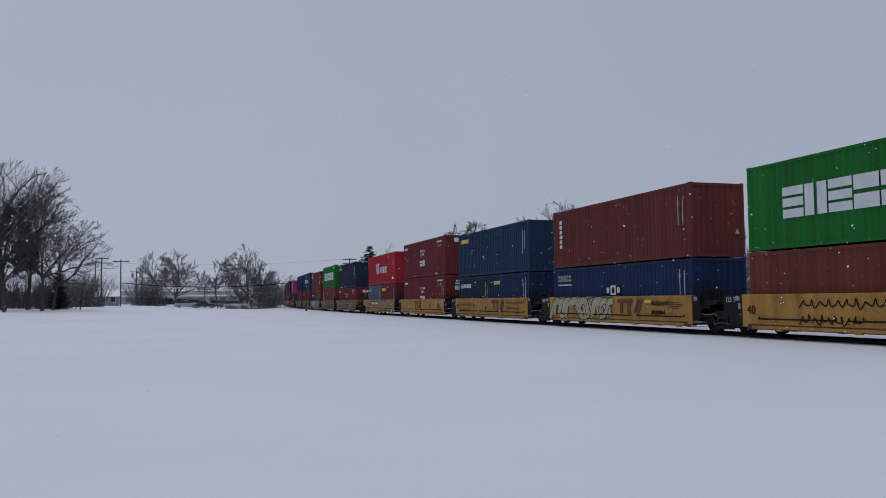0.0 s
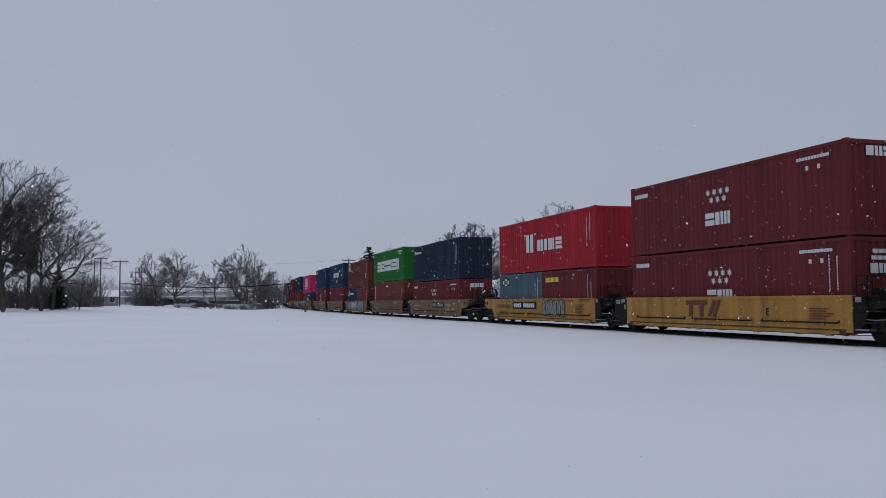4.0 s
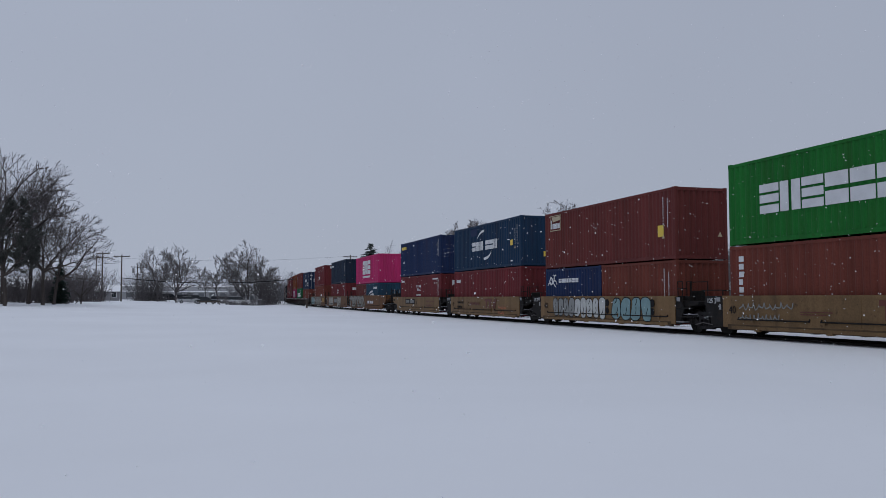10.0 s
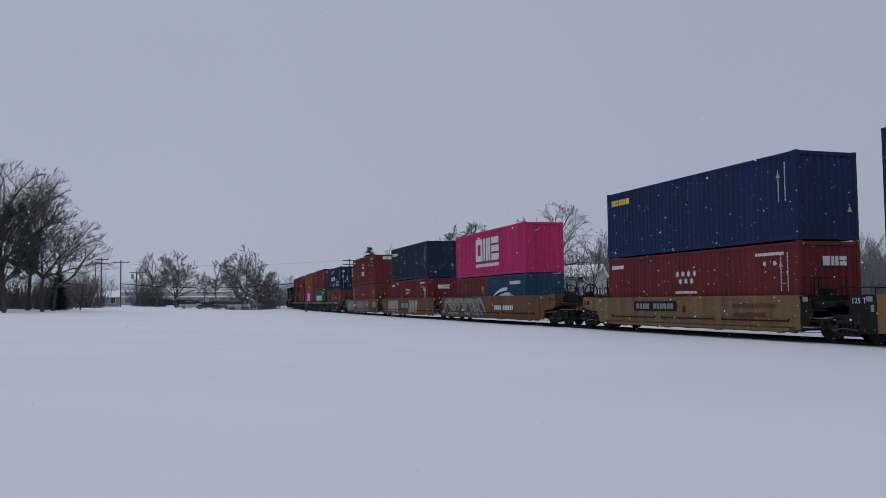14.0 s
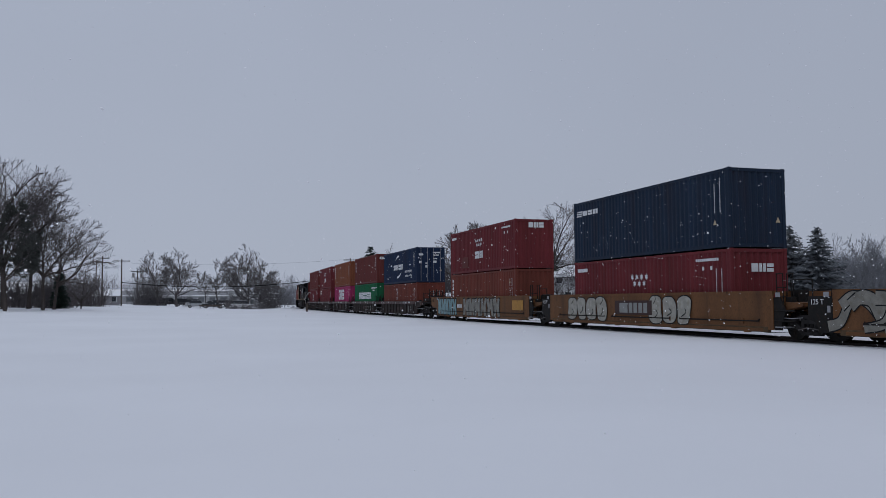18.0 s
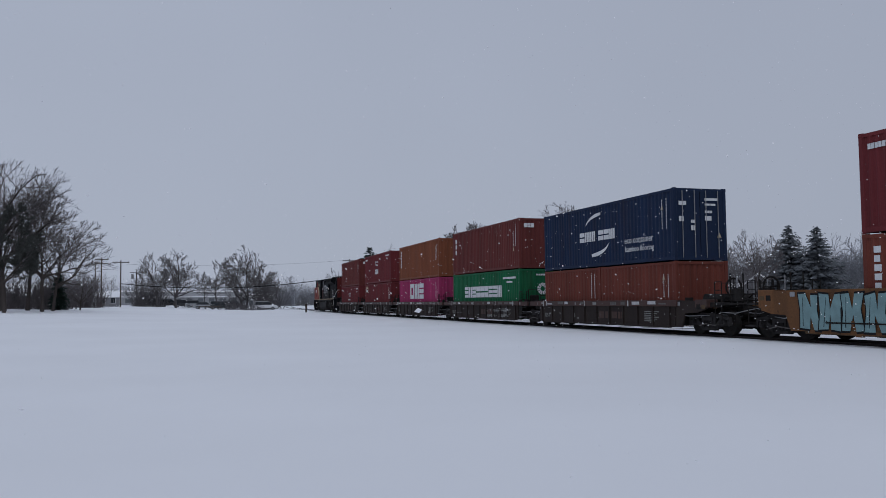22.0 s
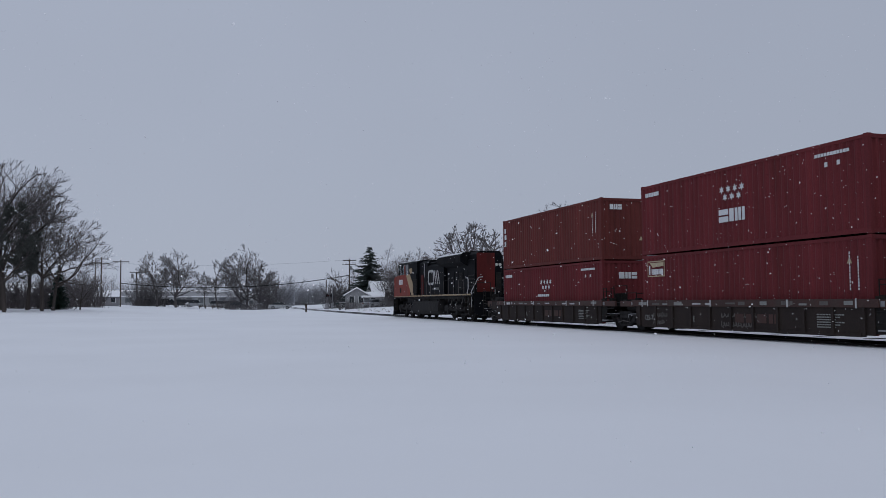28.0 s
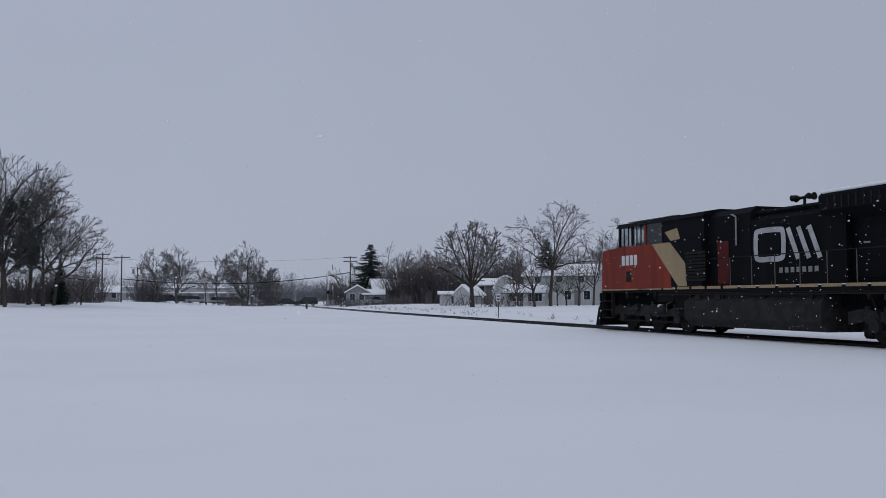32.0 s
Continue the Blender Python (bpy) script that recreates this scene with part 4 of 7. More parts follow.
def star_field(thing, u, z):
    """Two rows of little pointed stars, four above three."""
    for r, n in enumerate((4, 3)):
        for i in range(n):
            bm = bmesh.new()
            ring = []
            for k in range(12):
                a = math.pi * 2 * k / 12
                q = 0.15 if k % 2 == 0 else 0.07
                ring.append(bm.verts.new((q * math.sin(a), q * math.cos(a), 0.004)))
            bm.faces.new(ring[::-1])
            ob = part("star", bm, M_WHITE, thing)
            ob.matrix_basis = side_frame(thing["half"] - u - 0.15 - (i + 0.5 * (4 - n)) * 0.375, z + 0.28 * (1 - r) + 0.13, SIDE_X)


def star_box(thing, stars, high, word=None, seed=1):
    """The small markings that go with the starred containers."""
    star_field(thing, 5.3, stars)
    if word is not None:
        signs(thing, 5.25, word, 1.45, 0.46, "hiV", 0.12)
    mark(thing, 0.35, high - 0.5, 1.0, 0.16, 8, None, seed, False)
    mark(thing, L40 - 2.1, high - 0.42, 1.4, 0.1, 11, None, seed, False)
    for i in range(2):
        mark(thing, L40 - 1.7 + 0.5 * i, high - 0.75, 0.12, 0.14, 1, None, 1, False)


def swoosh(thing, start, finish, control, thick, fat=0.75):
    """A tapering curved stroke between two places on a container's side."""
    n = 14
    left, right = [], []
    bm = bmesh.new()
    a, b, c = Vector(start), Vector(control), Vector(finish)
    for i in range(n + 1):
        t = i / n
        p = a * (1 - t) ** 2 + b * 2 * t * (1 - t) + c * t * t
        d = ((b - a) * (1 - t) + (c - b) * t).normalized()
        w = thick * (0.10 + max(0.0, 1 - abs(t - fat) / max(fat, 1 - fat)) ** 0.7) / 2
        left.append(bm.verts.new((p.x - d.y * w, p.y + d.x * w, 0.004)))
        right.append(bm.verts.new((p.x + d.y * w, p.y - d.x * w, 0.004)))
    for i in range(n):
        bm.faces.new((right[i], right[i + 1], left[i + 1], left[i]))
    ob = part("emblem", bm, M_WHITE, thing, "white curved stroke")
    ob.matrix_basis = side_frame(thing["half"], 0, SIDE_X)


def panel_on(car, y, z, w, h, mat, x, label):
    ob = part("panel", plates([(0, 0, w, h)]), mat, car, label)
    ob.matrix_basis = side_frame(y, z, x)


def owner_mark(car, y=-0.75):
    """The owner's three big signs, as plain brown-red shapes: two stems under one head, and slanting bars."""
    for rect in ((0, 0.42, 1.28, 0.58), (0.2, 0, 0.42, 0.42), (0.86, 0, 1.08, 0.42)):
        ob = part("letter_block", plates([rect]), M_RED_DECAL, car)
        ob.matrix_basis = side_frame(y, 0.70, CAR_X)
    for i in range(2):
        bm = bmesh.new()
        prism(bm, [(0.28 * i, 0), (0.28 * i + 0.18, 0), (0.28 * i + 0.5, 0.58), (0.28 * i + 0.32, 0.58)], 2, 0, 0.004)
        ob = part("letter_block", bm, M_RED_DECAL, car)
        ob.matrix_basis = side_frame(y - 1.34, 0.70, CAR_X)


def one_sign(thing, u, z, w, h):
    """Three big white block shapes."""
    signs(thing, u, z, w, h, "oVH", 0.14)


def framed_plate(thing, u, z, w, h):
    """A cream plate with a dark wedge, a thin frame and a row of plain blocks below."""
    m = side_frame(thing["half"] - u, z, SIDE_X)
    for name, rects, mat, lift in (("plate_frame", [(0, 0, w, 0.04), (0, h - 0.04, w, h), (0, 0.04, 0.04, h - 0.04), (w - 0.04, 0.04, w, h - 0.04)], M_BEACON, 0.0),):
        ob = part(name, plates(rects), mat, thing)
        ob.matrix_basis = m
    ob = part("plate_field", prism(bmesh.new(), [(0.30 * w, 0.58 * h), (w - 0.07, 0.66 * h), (w - 0.07, h - 0.07), (0.14 * w, h - 0.07)], 2, 0, 0.004), M_BEACON, thing, "cream wedge")
    ob.matrix_basis = m
    ob = part("plate_mast", plates([(0.08 * w, 0.14 * h, 0.16 * w, 0.72 * h)]), M_WHITE, thing)
    ob.matrix_basis = m
    ob = part("lettering", blocks(0.68 * w, 0.34 * h, 5, 0.12, 6), M_WHITE, thing)
    ob.matrix_basis = m @ Matrix.Translation((0.24 * w, 0.14 * h, 0))


def chequer(thing, u, z, w, h):
    for i, paint in enumerate((M_BLACK_DECAL, M_WHITE, M_BLACK_DECAL)):
        mark(thing, u + w / 3 * i, z, w / 3 - 0.01, h, 1, paint, 1, False)
        q = mark(thing, u + w / 3 * (i + 0.25), z + 0.2 * h, w / 6, h * 0.6, 1, M_WHITE if i != 1 else M_BLACK_DECAL, 2, False)
        q.matrix_basis = q.matrix_basis @ Matrix.Translation((0, 0, 0.004))


def three_bars(thing, u, z, w):
    for i in range(3):
        mark(thing, u + 0.04 * i, z + 0.1 * i, w, 0.06, 1, None, 1, False)


def number_panel(car, y, w, z=0.86, x=None, mat=None):
    x = CAR_X if x is None else x
    panel_on(car, y, z, w, 0.38, M_BLACK_DECAL, x, "black number panel with white bars")
    lettering(car, side_frame(y - 0.18, z + 0.08, x - 0.005), w * 0.32, 0.22, 4, mat, 1, False, 0.3)
    lettering(car, side_frame(y - 0.18 - w * 0.42, z + 0.08, x - 0.005), w * 0.46, 0.22, 6, mat, 1, False, 0.3)


def small_print(car, y, z, w, rows, x, mat=M_RED_DECAL):
    for i in range(rows):
        lettering(car, side_frame(y, z + 0.075 * i, x), w * (0.7 + 0.3 * ((i * 7) % 3) / 2), 0.035, 9, mat, 1, False)


# first car, five yellow units
car_unit, low, top = stack("yellow", -129.05, [("rust", STD, "rust-red corrugated container in a well car")], ("green", HI, "bright green container with big white lettering", False), label=YC)
signs(top, 1.75, 0.99, 8.9, 1.0, "HvHhhhHHV", 0.07)
number_columns(low, L40, STD, 5), number_columns(top, L40, HI, 6)
graffiti(car_unit, 3.5, 0.42, 3.4, 0.95, 5, None, M_BLACK_DECAL, 11, CAR_X)
words(car_unit, side_frame(6.0, 0.75, CAR_X), "40", 0.32, M_BLACK_DECAL)
words(car_unit, side_frame(-1.0, 0.78, CAR_X), "B", 0.28, M_BLACK_DECAL)
small_print(car_unit, -0.2, 1.18, 2.0, 2, CAR_X)
owner_mark(car_unit, -3.2)

car_unit, low, top = stack("yellow", -113.55, [("blue", STD, "blue corrugated container in a well car")], ("oxblood", HI, "dark red-brown container with white upright lettering", False), label="yellow well car with bright black-edged graffiti")
upright(top, 0.75, 1.0, 0.34, 1.46, 6, None, 7)
mark(low, 0.5, 1.92, 1.45, 0.3, 5, M_GRAF_GREY, 8)
mark(low, 0.5, 1.72, 1.5, 0.06, 8, None, 9, False)
chequer(low, 5.4, 1.22, 1.4, 0.42)
number_columns(low, L40, STD, 12), number_columns(top, L40, HI, 13)
graffiti(car_unit, 5.75, 0.34, 5.4, 1.04, 7, M_TTX_PALE, M_BLACK_DECAL, 21, CAR_X, "wild")
owner_mark(car_unit)
panel_on(car_unit, 0.2, 1.14, 0.5, 0.14, M_YELLOW_DECAL, CAR_X, "small bright yellow patch")
panel_on(car_unit, -3.0, 1.12, 0.5, 0.14, M_YELLOW_DECAL, CAR_X, "small bright yellow patch")
graffiti(car_unit, -3.5, 0.6, 1.3, 0.72, 5, None, M_BLACK_DECAL, 23, CAR_X)
small_print(car_unit, -4.7, 0.9, 1.1, 4, CAR_X)

car_unit, low_a, low_b, top = stack("yellow", -98.1, [("navy", STD, "navy blue short container with a small white emblem"), ("blue", STD, "blue short container with yellowish lettering")], ("steel_blue", HI, "dark blue corrugated container with yellow lettering", False), label=YC)
mark(top, 0.58, 2.24, 1.48, 0.26, 5, M_YELLOW_DECAL, 31)
mark(low_b, 0.59, 1.98, 1.0, 0.2, 5, M_YELLOW_DECAL, 32)
mark(low_a, 1.05, 1.86, 1.4, 0.24, 3, None, 33)
three_bars(low_a, 0.36, 1.84, 0.55)
number_columns(low_a, L20, STD, 14), number_columns(low_b, L20, STD, 15), number_columns(top, L40, HI, 16)
words(car_unit, side_frame(6.05, 0.78, CAR_X), "40", 0.32, M_BLACK_DECAL)
words(car_unit, side_frame(2.6, 0.80, CAR_X), "D", 0.26, M_BLACK_DECAL)
graffiti(car_unit, 5.3, 0.5, 2.4, 0.75, 5, None, M_TTX_OLD, 24, CAR_X)
owner_mark(car_unit)
bm = prism(bmesh.new(), [(0, 0), (0.3, 0.14), (0, 0.28)], 2, 0, 0.004)
ob = part("arrow", bm, M_BLACK_DECAL, car_unit, "black arrow")
ob.matrix_basis = side_frame(0.35, 0.62, CAR_X)
graffiti(car_unit, -3.2, 0.7, 2.6, 0.6, 7, None, M_RED_DECAL, 25, CAR_X)

car_unit, low, top = stack("yellow", -82.65, [("maroon", HI, "maroon container with rows of white stars")], ("maroon", HI, "maroon container with white stars and lettering", False), label=YC)
star_box(top, 1.65, HI, 0.85, 41)
star_box(low, 1.6, HI, 0.95, 42)
end_mark(top, -0.5, 2.4, 0.95, 0.3, 3, None, 43), end_mark(low, -0.5, 1.8, 0.95, 0.3, 3, None, 43)
end_mark(low, -0.45, 2.2, 0.85, 0.12, 4, None, 1, False), end_mark(low, -0.4, 2.4, 0.85, 0.12, 4, None, 1, False)
number_columns(low, L40, HI, 44)
owner_mark(car_unit, 1.9)
words(car_unit, side_frame(-2.6, 0.78, CAR_X), "E", 0.26, M_BLACK_DECAL)
small_print(car_unit, -4.6, 0.7, 1.0, 5, CAR_X)

car_unit, low_a, low_b, top = stack("yellow", -67.2, [("slate", STD, "grey-blue short container with a small chequered emblem"), ("maroon", STD, "maroon short container with yellow lettering")], ("red", HI, "bright red container with white serif lettering", False), far=9.95, label="yellow well car with a black number panel and silver graffiti")
signs(top, 4.1, 1.08, 0.95, 0.98, "v")
signs(top, 5.6, 1.10, 3.0, 0.60, "viVH", 0.24)
mark(top, 3.8, 2.0, 0.2, 0.1, 2, None, 1, False), mark(top, 5.2, 2.0, 0.2, 0.1, 2, None, 1, False)
chequer(low_a, 0.41, 1.93, 1.16, 0.38)
mark(low_b, 0.46, 2.0, 1.55, 0.24, 5, M_YELLOW_DECAL, 53)
number_columns(low_a, L20, STD, 54), number_columns(low_b, L20, STD, 55), number_columns(top, L40, HI, 56)
number_panel(car_unit, 3.55, 3.25)
graffiti(car_unit, -0.5, 0.46, 2.65, 0.94, 6, M_GRAF_GREY, M_BLACK_DECAL, 57, CAR_X)
graffiti(car_unit, 6.1, 0.42, 2.2, 0.8, 5, None, M_RED_DECAL, 58, CAR_X)
small_print(car_unit, -4.3, 0.7, 1.0, 6, CAR_X)
small_print(car_unit, -3.2, 1.28, 1.4, 1, CAR_X), small_print(car_unit, -4.8, 1.26, 1.3, 2, CAR_X)

# second car, five yellow units
car_unit, low, top = stack("faded", -47.3, [("maroon", STD, "maroon container with white stars in a well car")], ("navy", HI, "navy blue container with a small white emblem", False), near=9.95, label="faded dirty yellow well car with a dark number panel")
mark(top, 1.0, 2.24, 1.5, 0.16, 3, None, 61)
three_bars(top, 0.44, 2.22, 0.42)
star_box(low, 1.45, STD, None, 62)
end_mark(low, -0.4, 2.0, 0.95, 0.28, 3, None, 43)
number_columns(top, L40, HI, 63)
number_panel(car_unit, -0.1, 3.1, 0.84, None, M_GRAF_GREY)
words(car_unit, side_frame(0.9, 0.85, CAR_X), "A", 0.26, M_BLACK_DECAL)
graffiti(car_unit, 5.0, 0.6, 1.6, 0.55, 4, None, M_TTX_PALE, 64, CAR_X)
graffiti(car_unit, -3.6, 0.6, 1.3, 0.6, 4, None, M_TTX_PALE, 65, CAR_X)

car_unit, low, top = stack("faded", -31.75, [("rust", HI, "rust-red container with white upright lettering")], ("green", HI, "bright green container with big white lettering", False), label=YC)
signs(top, 1.66, 0.99, 8.9, 0.98, "HvHhhhHHV", 0.07)
mark(top, 10.1, 2.5, 1.5, 0.11, 10, None, 1, False), mark(top, 10.7, 2.3, 0.7, 0.09, 4, None, 1, False)
end_mark(top, -0.45, 2.45, 1.0, 0.12, 7, None, 1, False)
upright(low, 0.5, 1.0, 0.26, 1.6, 6, None, 71)
number_columns(low, L40, HI, 72)
words(car_unit, side_frame(5.9, 0.80, CAR_X), "40", 0.28, M_BLACK_DECAL)
owner_mark(car_unit, -0.7)
graffiti(car_unit, 5.3, 0.55, 2.6, 0.7, 5, None, M_GRAF_GREY, 73, CAR_X)
small_print(car_unit, 2.4, 0.8, 1.6, 2, CAR_X), small_print(car_unit, -4.2, 0.7, 1.1, 5, CAR_X)

car_unit, low_a, low_b, top = stack("faded", -16.2, [("blue", STD, "blue short container with a white emblem"), ("rust", STD, "rust-red short container in a well car")], ("oxblood", HI, "dark red-brown corrugated container", False), label="yellow well car with white and teal graffiti along its side")
framed_plate(top, 0.62, 1.93, 1.25, 0.80)
mark(top, L40 - 1.25, 0.95, 0.42, 0.46, 1, M_YELLOW_DECAL, 1, False)
for k, (pts, w) in enumerate(((((0.55, 0.42), (0.35, 0.50), (0.22, 0.32), (0.38, 0.16), (0.58, 0.26), (0.48, 0.38)), 0.055), (((0.30, 0.24), (0.12, 0.22), (0.0, 0.10)), 0.045), (((0.50, 0.20), (0.72, 0.34), (0.80, 0.58), (0.98, 0.62)), 0.06), (((0.74, 0.36), (0.98, 0.30), (1.06, 0.16)), 0.04), (((0.66, 0.24), (0.82, 0.10), (0.96, 0.02)), 0.04))):
    bm = bmesh.new()
    fat_line(bm, eased(pts), w, 0.004 + 0.0006 * k, 0.4)
    emblem = part("emblem", bm, M_WHITE, low_a, "white curling stroke")
    emblem.matrix_basis = side_frame(low_a["half"] - 0.3, 1.62, SIDE_X)
mark(low_a, 1.6, 1.85, 2.2, 0.2, 6, None, 82)
number_columns(low_b, L20, STD, 83), number_columns(top, L40, HI, 84)
words(car_unit, side_frame(5.8, 0.80, CAR_X), "40", 0.32, M_BLACK_DECAL)
graffiti(car_unit, 4.7, 0.40, 2.4, 0.98, 4, M_GRAF_GREY, M_BLACK_DECAL, 85, CAR_X)
graffiti(car_unit, 2.3, 0.36, 3.1, 1.04, 5, M_WHITE_SPRAY, M_BLACK_DECAL, 86, CAR_X)
graffiti(car_unit, -1.35, 0.34, 3.3, 1.06, 4, M_GRAF_TEAL, M_BLACK_DECAL, 87, CAR_X)
for y in (-0.95, -4.7):
    ob = part("graffiti_dot", rod(bmesh.new(), (0, 0, 0), (0, 0, 0.003), 0.17, None, 14), M_BLACK_DECAL, car_unit, "black spray-painted blot")
    ob.matrix_basis = side_frame(y, 1.12, CAR_X)
    ob = part("graffiti_dot", rod(bmesh.new(), (0, 0, 0), (0, 0, 0.003), 0.15, None, 14), M_BLACK_DECAL, car_unit, "black spray-painted blot")
    ob.matrix_basis = side_frame(y, 0.78, CAR_X)

car_unit, low, top = stack("faded", -0.65, [("maroon", HI, "dark red container with small white lettering")], ("steel_blue", HI, "dark blue container with white lettering between two arcs", False), label=YC)
signs(top, 3.87, 1.22, 4.56, 0.58, "hVV hhV", 0.10)
swoosh(top, (4.86, 1.97), (6.17, 2.45), (5.2, 2.42), 0.15), swoosh(top, (7.43, 1.10), (6.08, 0.65), (7.2, 0.70), 0.17)
mark(top, L40 - 1.6, 1.25, 0.40, 0.32, 1, M_YELLOW_DECAL, 1, False)
end_mark(top, 0.2, 0.55, 0.36, 0.30, 1, M_YELLOW_DECAL, 1, False)
panel_on(top, top["half"] - 3.64, 2.2, 1.15, 0.48, PAINT["blue"], SIDE_X, "brighter blue repainted patch")
mark(low, 0.54, 2.12, 0.85, 0.2, 6, None, 93)
number_columns(top, L40, HI, 94)
words(car_unit, side_frame(5.85, 0.80, CAR_X), "40", 0.28, M_BLACK_DECAL)
words(car_unit, side_frame(2.6, 0.82, CAR_X), "C", 0.26, M_BLACK_DECAL)
graffiti(car_unit, 4.7, 0.62, 1.3, 0.62, 5, None, M_BLACK_DECAL, 95, CAR_X)
graffiti(car_unit, 2.1, 0.85, 2.4, 0.35, 9, None, M_RED_DECAL, 97, CAR_X)
owner_mark(car_unit, -0.7)
graffiti(car_unit, -3.1, 0.34, 1.2, 0.6, 2, None, M_GRAF_RUSTY, 96, CAR_X)

car_unit, low, top = stack("faded", 14.92, [("maroon", HI, "maroon container with white stars in a well car")], ("blue", HI, "dark blue container with small yellowish lettering", False), far=9.95, label="faded yellow well car with a dark number panel")
mark(top, 0.44, 2.3, 1.5, 0.25, 5, M_YELLOW_DECAL, 101)
star_box(low, 1.62, HI, None, 102)
mark(low, 5.3, 1.27, 1.4, 0.1, 6, None, 1, False)
end_mark(low, -0.3, 2.1, 0.95, 0.3, 3, None, 43)
number_columns(top, L40, HI, 103), number_columns(low, L40, HI, 104)
number_panel(car_unit, 3.55, 3.1, 0.86, None, M_GRAF_GREY)
words(car_unit, side_frame(0.05, 0.82, CAR_X), "B", 0.26, M_BLACK_DECAL)
graffiti(car_unit, -3.0, 0.65, 2.2, 0.6, 7, None, M_RED_DECAL, 105, CAR_X)

# three orange-brown units
OX = CAR_X - 0.02
car_unit, low_a, low_b, top = stack("orange", 36.7, [("oxblood", STD, "brown short container in a well car"), ("teal", STD, "teal blue short container with a white emblem")], ("pink", HI, "bright pink container with big white lettering", False), near=11.74, label=OC)
one_sign(top, 4.1, 0.97, 4.12, 1.42)
mark(top, 4.07, 0.60, 4.12, 0.2, 18, None, 112, False)
swoosh(low_b, (1.0, 1.3), (3.4, 1.75), (2.0, 1.75), 0.2), swoosh(low_b, (1.6, 1.2), (3.9, 1.45), (2.5, 1.5), 0.16), swoosh(low_b, (2.6, 1.25), (4.4, 1.3), (3.4, 1.45), 0.12)
mark(low_b, 3.8, 2.0, 1.6, 0.2, 5, None, 113)
number_columns(low_a, L20, STD, 114)
graffiti(car_unit, 8.4, 0.30, 7.6, 1.26, 7, M_GRAF_SILVER, M_BLACK_DECAL, 115, OX, "wild")
lettering(car_unit, side_frame(-1.9, 0.78, OX), 1.1, 0.26, 4, M_WHITE, 1, False, 0.3)
lettering(car_unit, side_frame(-3.3, 0.78, OX), 1.6, 0.26, 6, M_WHITE, 1, False, 0.3)

car_unit, low, top = stack("orange", 56.3, [("maroon", HI, "maroon container with white stars in a well car")], ("navy", HI, "navy blue container with a small white emblem", False), label=OC)
mark(top, 0.95, 2.2, 1.5, 0.22, 3, None, 121)
three_bars(top, 0.33, 2.18, 0.5)
star_box(low, 1.62, HI, None, 122)
mark(low, 5.3, 1.22, 1.4, 0.1, 5, None, 1, False)
end_mark(low, -0.35, 2.05, 0.95, 0.3, 3, None, 43)
number_columns(low, L40, HI, 123), number_columns(top, L40, HI, 124)
graffiti(car_unit, 6.4, 0.32, 3.9, 1.22, 4, M_GRAF_BONE, M_BLACK_DECAL, 125, OX)
panel_on(car_unit, 1.75, 0.70, 3.0, 0.6, M_BROWN_CAR, OX, "dark panel with grey blocks")
lettering(car_unit, side_frame(1.35, 0.78, OX - 0.006), 2.25, 0.42, 3, M_GRAF_GREY, 4)
graffiti(car_unit, -1.0, 0.3, 3.0, 1.25, 3, M_GRAF_BONE, M_BLACK_DECAL, 126, OX)

car_unit, low, top = stack("orange", 76.1, [("rust", HI, "orange-red container with white upright lettering")], ("maroon", HI, "maroon container with white stars and lettering", False), far=11.74, label="orange-brown well car with teal and silver graffiti")
star_box(top, 1.65, HI, 0.90, 131)
end_mark(top, -0.35, 2.4, 0.95, 0.3, 3, None, 43)
panel_on(top, top["half"] - 2.6, 0.35, 1.3, 0.75, PAINT["oxblood"], SIDE_X, "darker repainted patch")
upright(low, 0.42, 1.05, 0.26, 1.55, 6, None, 132)
number_columns(low, L40, HI, 133)
graffiti(car_unit, 8.45, 0.30, 4.3, 1.24, 5, M_GRAF_TEAL, M_BLACK_DECAL, 134, OX, "sharp")
graffiti(car_unit, 2.7, 0.30, 6.9, 1.24, 6, M_GRAF_SILVER, M_BLACK_DECAL, 135, OX, "sharp")
lettering(car_unit, side_frame(3.9, 0.85, OX - 0.012), 0.95, 0.24, 4, None, 1, False, 0.3)
panel_on(car_unit, -6.15, 0.78, 1.6, 0.55, M_TTX, OX, "clean yellow repainted patch")

# five dark brown units
BROWN_X = -1.47


def chord_marks(c, seed):
    """Small white marks on the top chord of a brown unit, and its small print."""
    rnd = random.Random(seed)
    for i in range(13):
        u = 6.1 - i * 0.95 + rnd.uniform(-0.2, 0.2)
        lettering(c, side_frame(u, 1.10 + rnd.uniform(0, 0.05), BROWN_X - 0.03), rnd.choice((0.10, 0.34, 0.52, 0.6)), rnd.choice((0.06, 0.12, 0.13)), rnd.choice((1, 1, 4)), rnd.choice((M_GRAF_GREY, M_RAILING, M_FADED)), 1, False)
    for u in (5.3, 1.1, -2.9):
        part("white_stripe", boxed(BROWN_X - 0.046, BROWN_X - 0.034, u - 0.03, u + 0.03, 1.06, 1.30), M_RAILING, c, "white upright stripe")
    small_print(c, -4.1, 0.45, 1.1, 6, BROWN_X + 0.03, M_GRAF_GREY)
    lettering(c, side_frame(-0.2, 0.52, BROWN_X + 0.03), 2.2, 0.3, 4, M_BROWN_CAR, 2, True, 0.25)


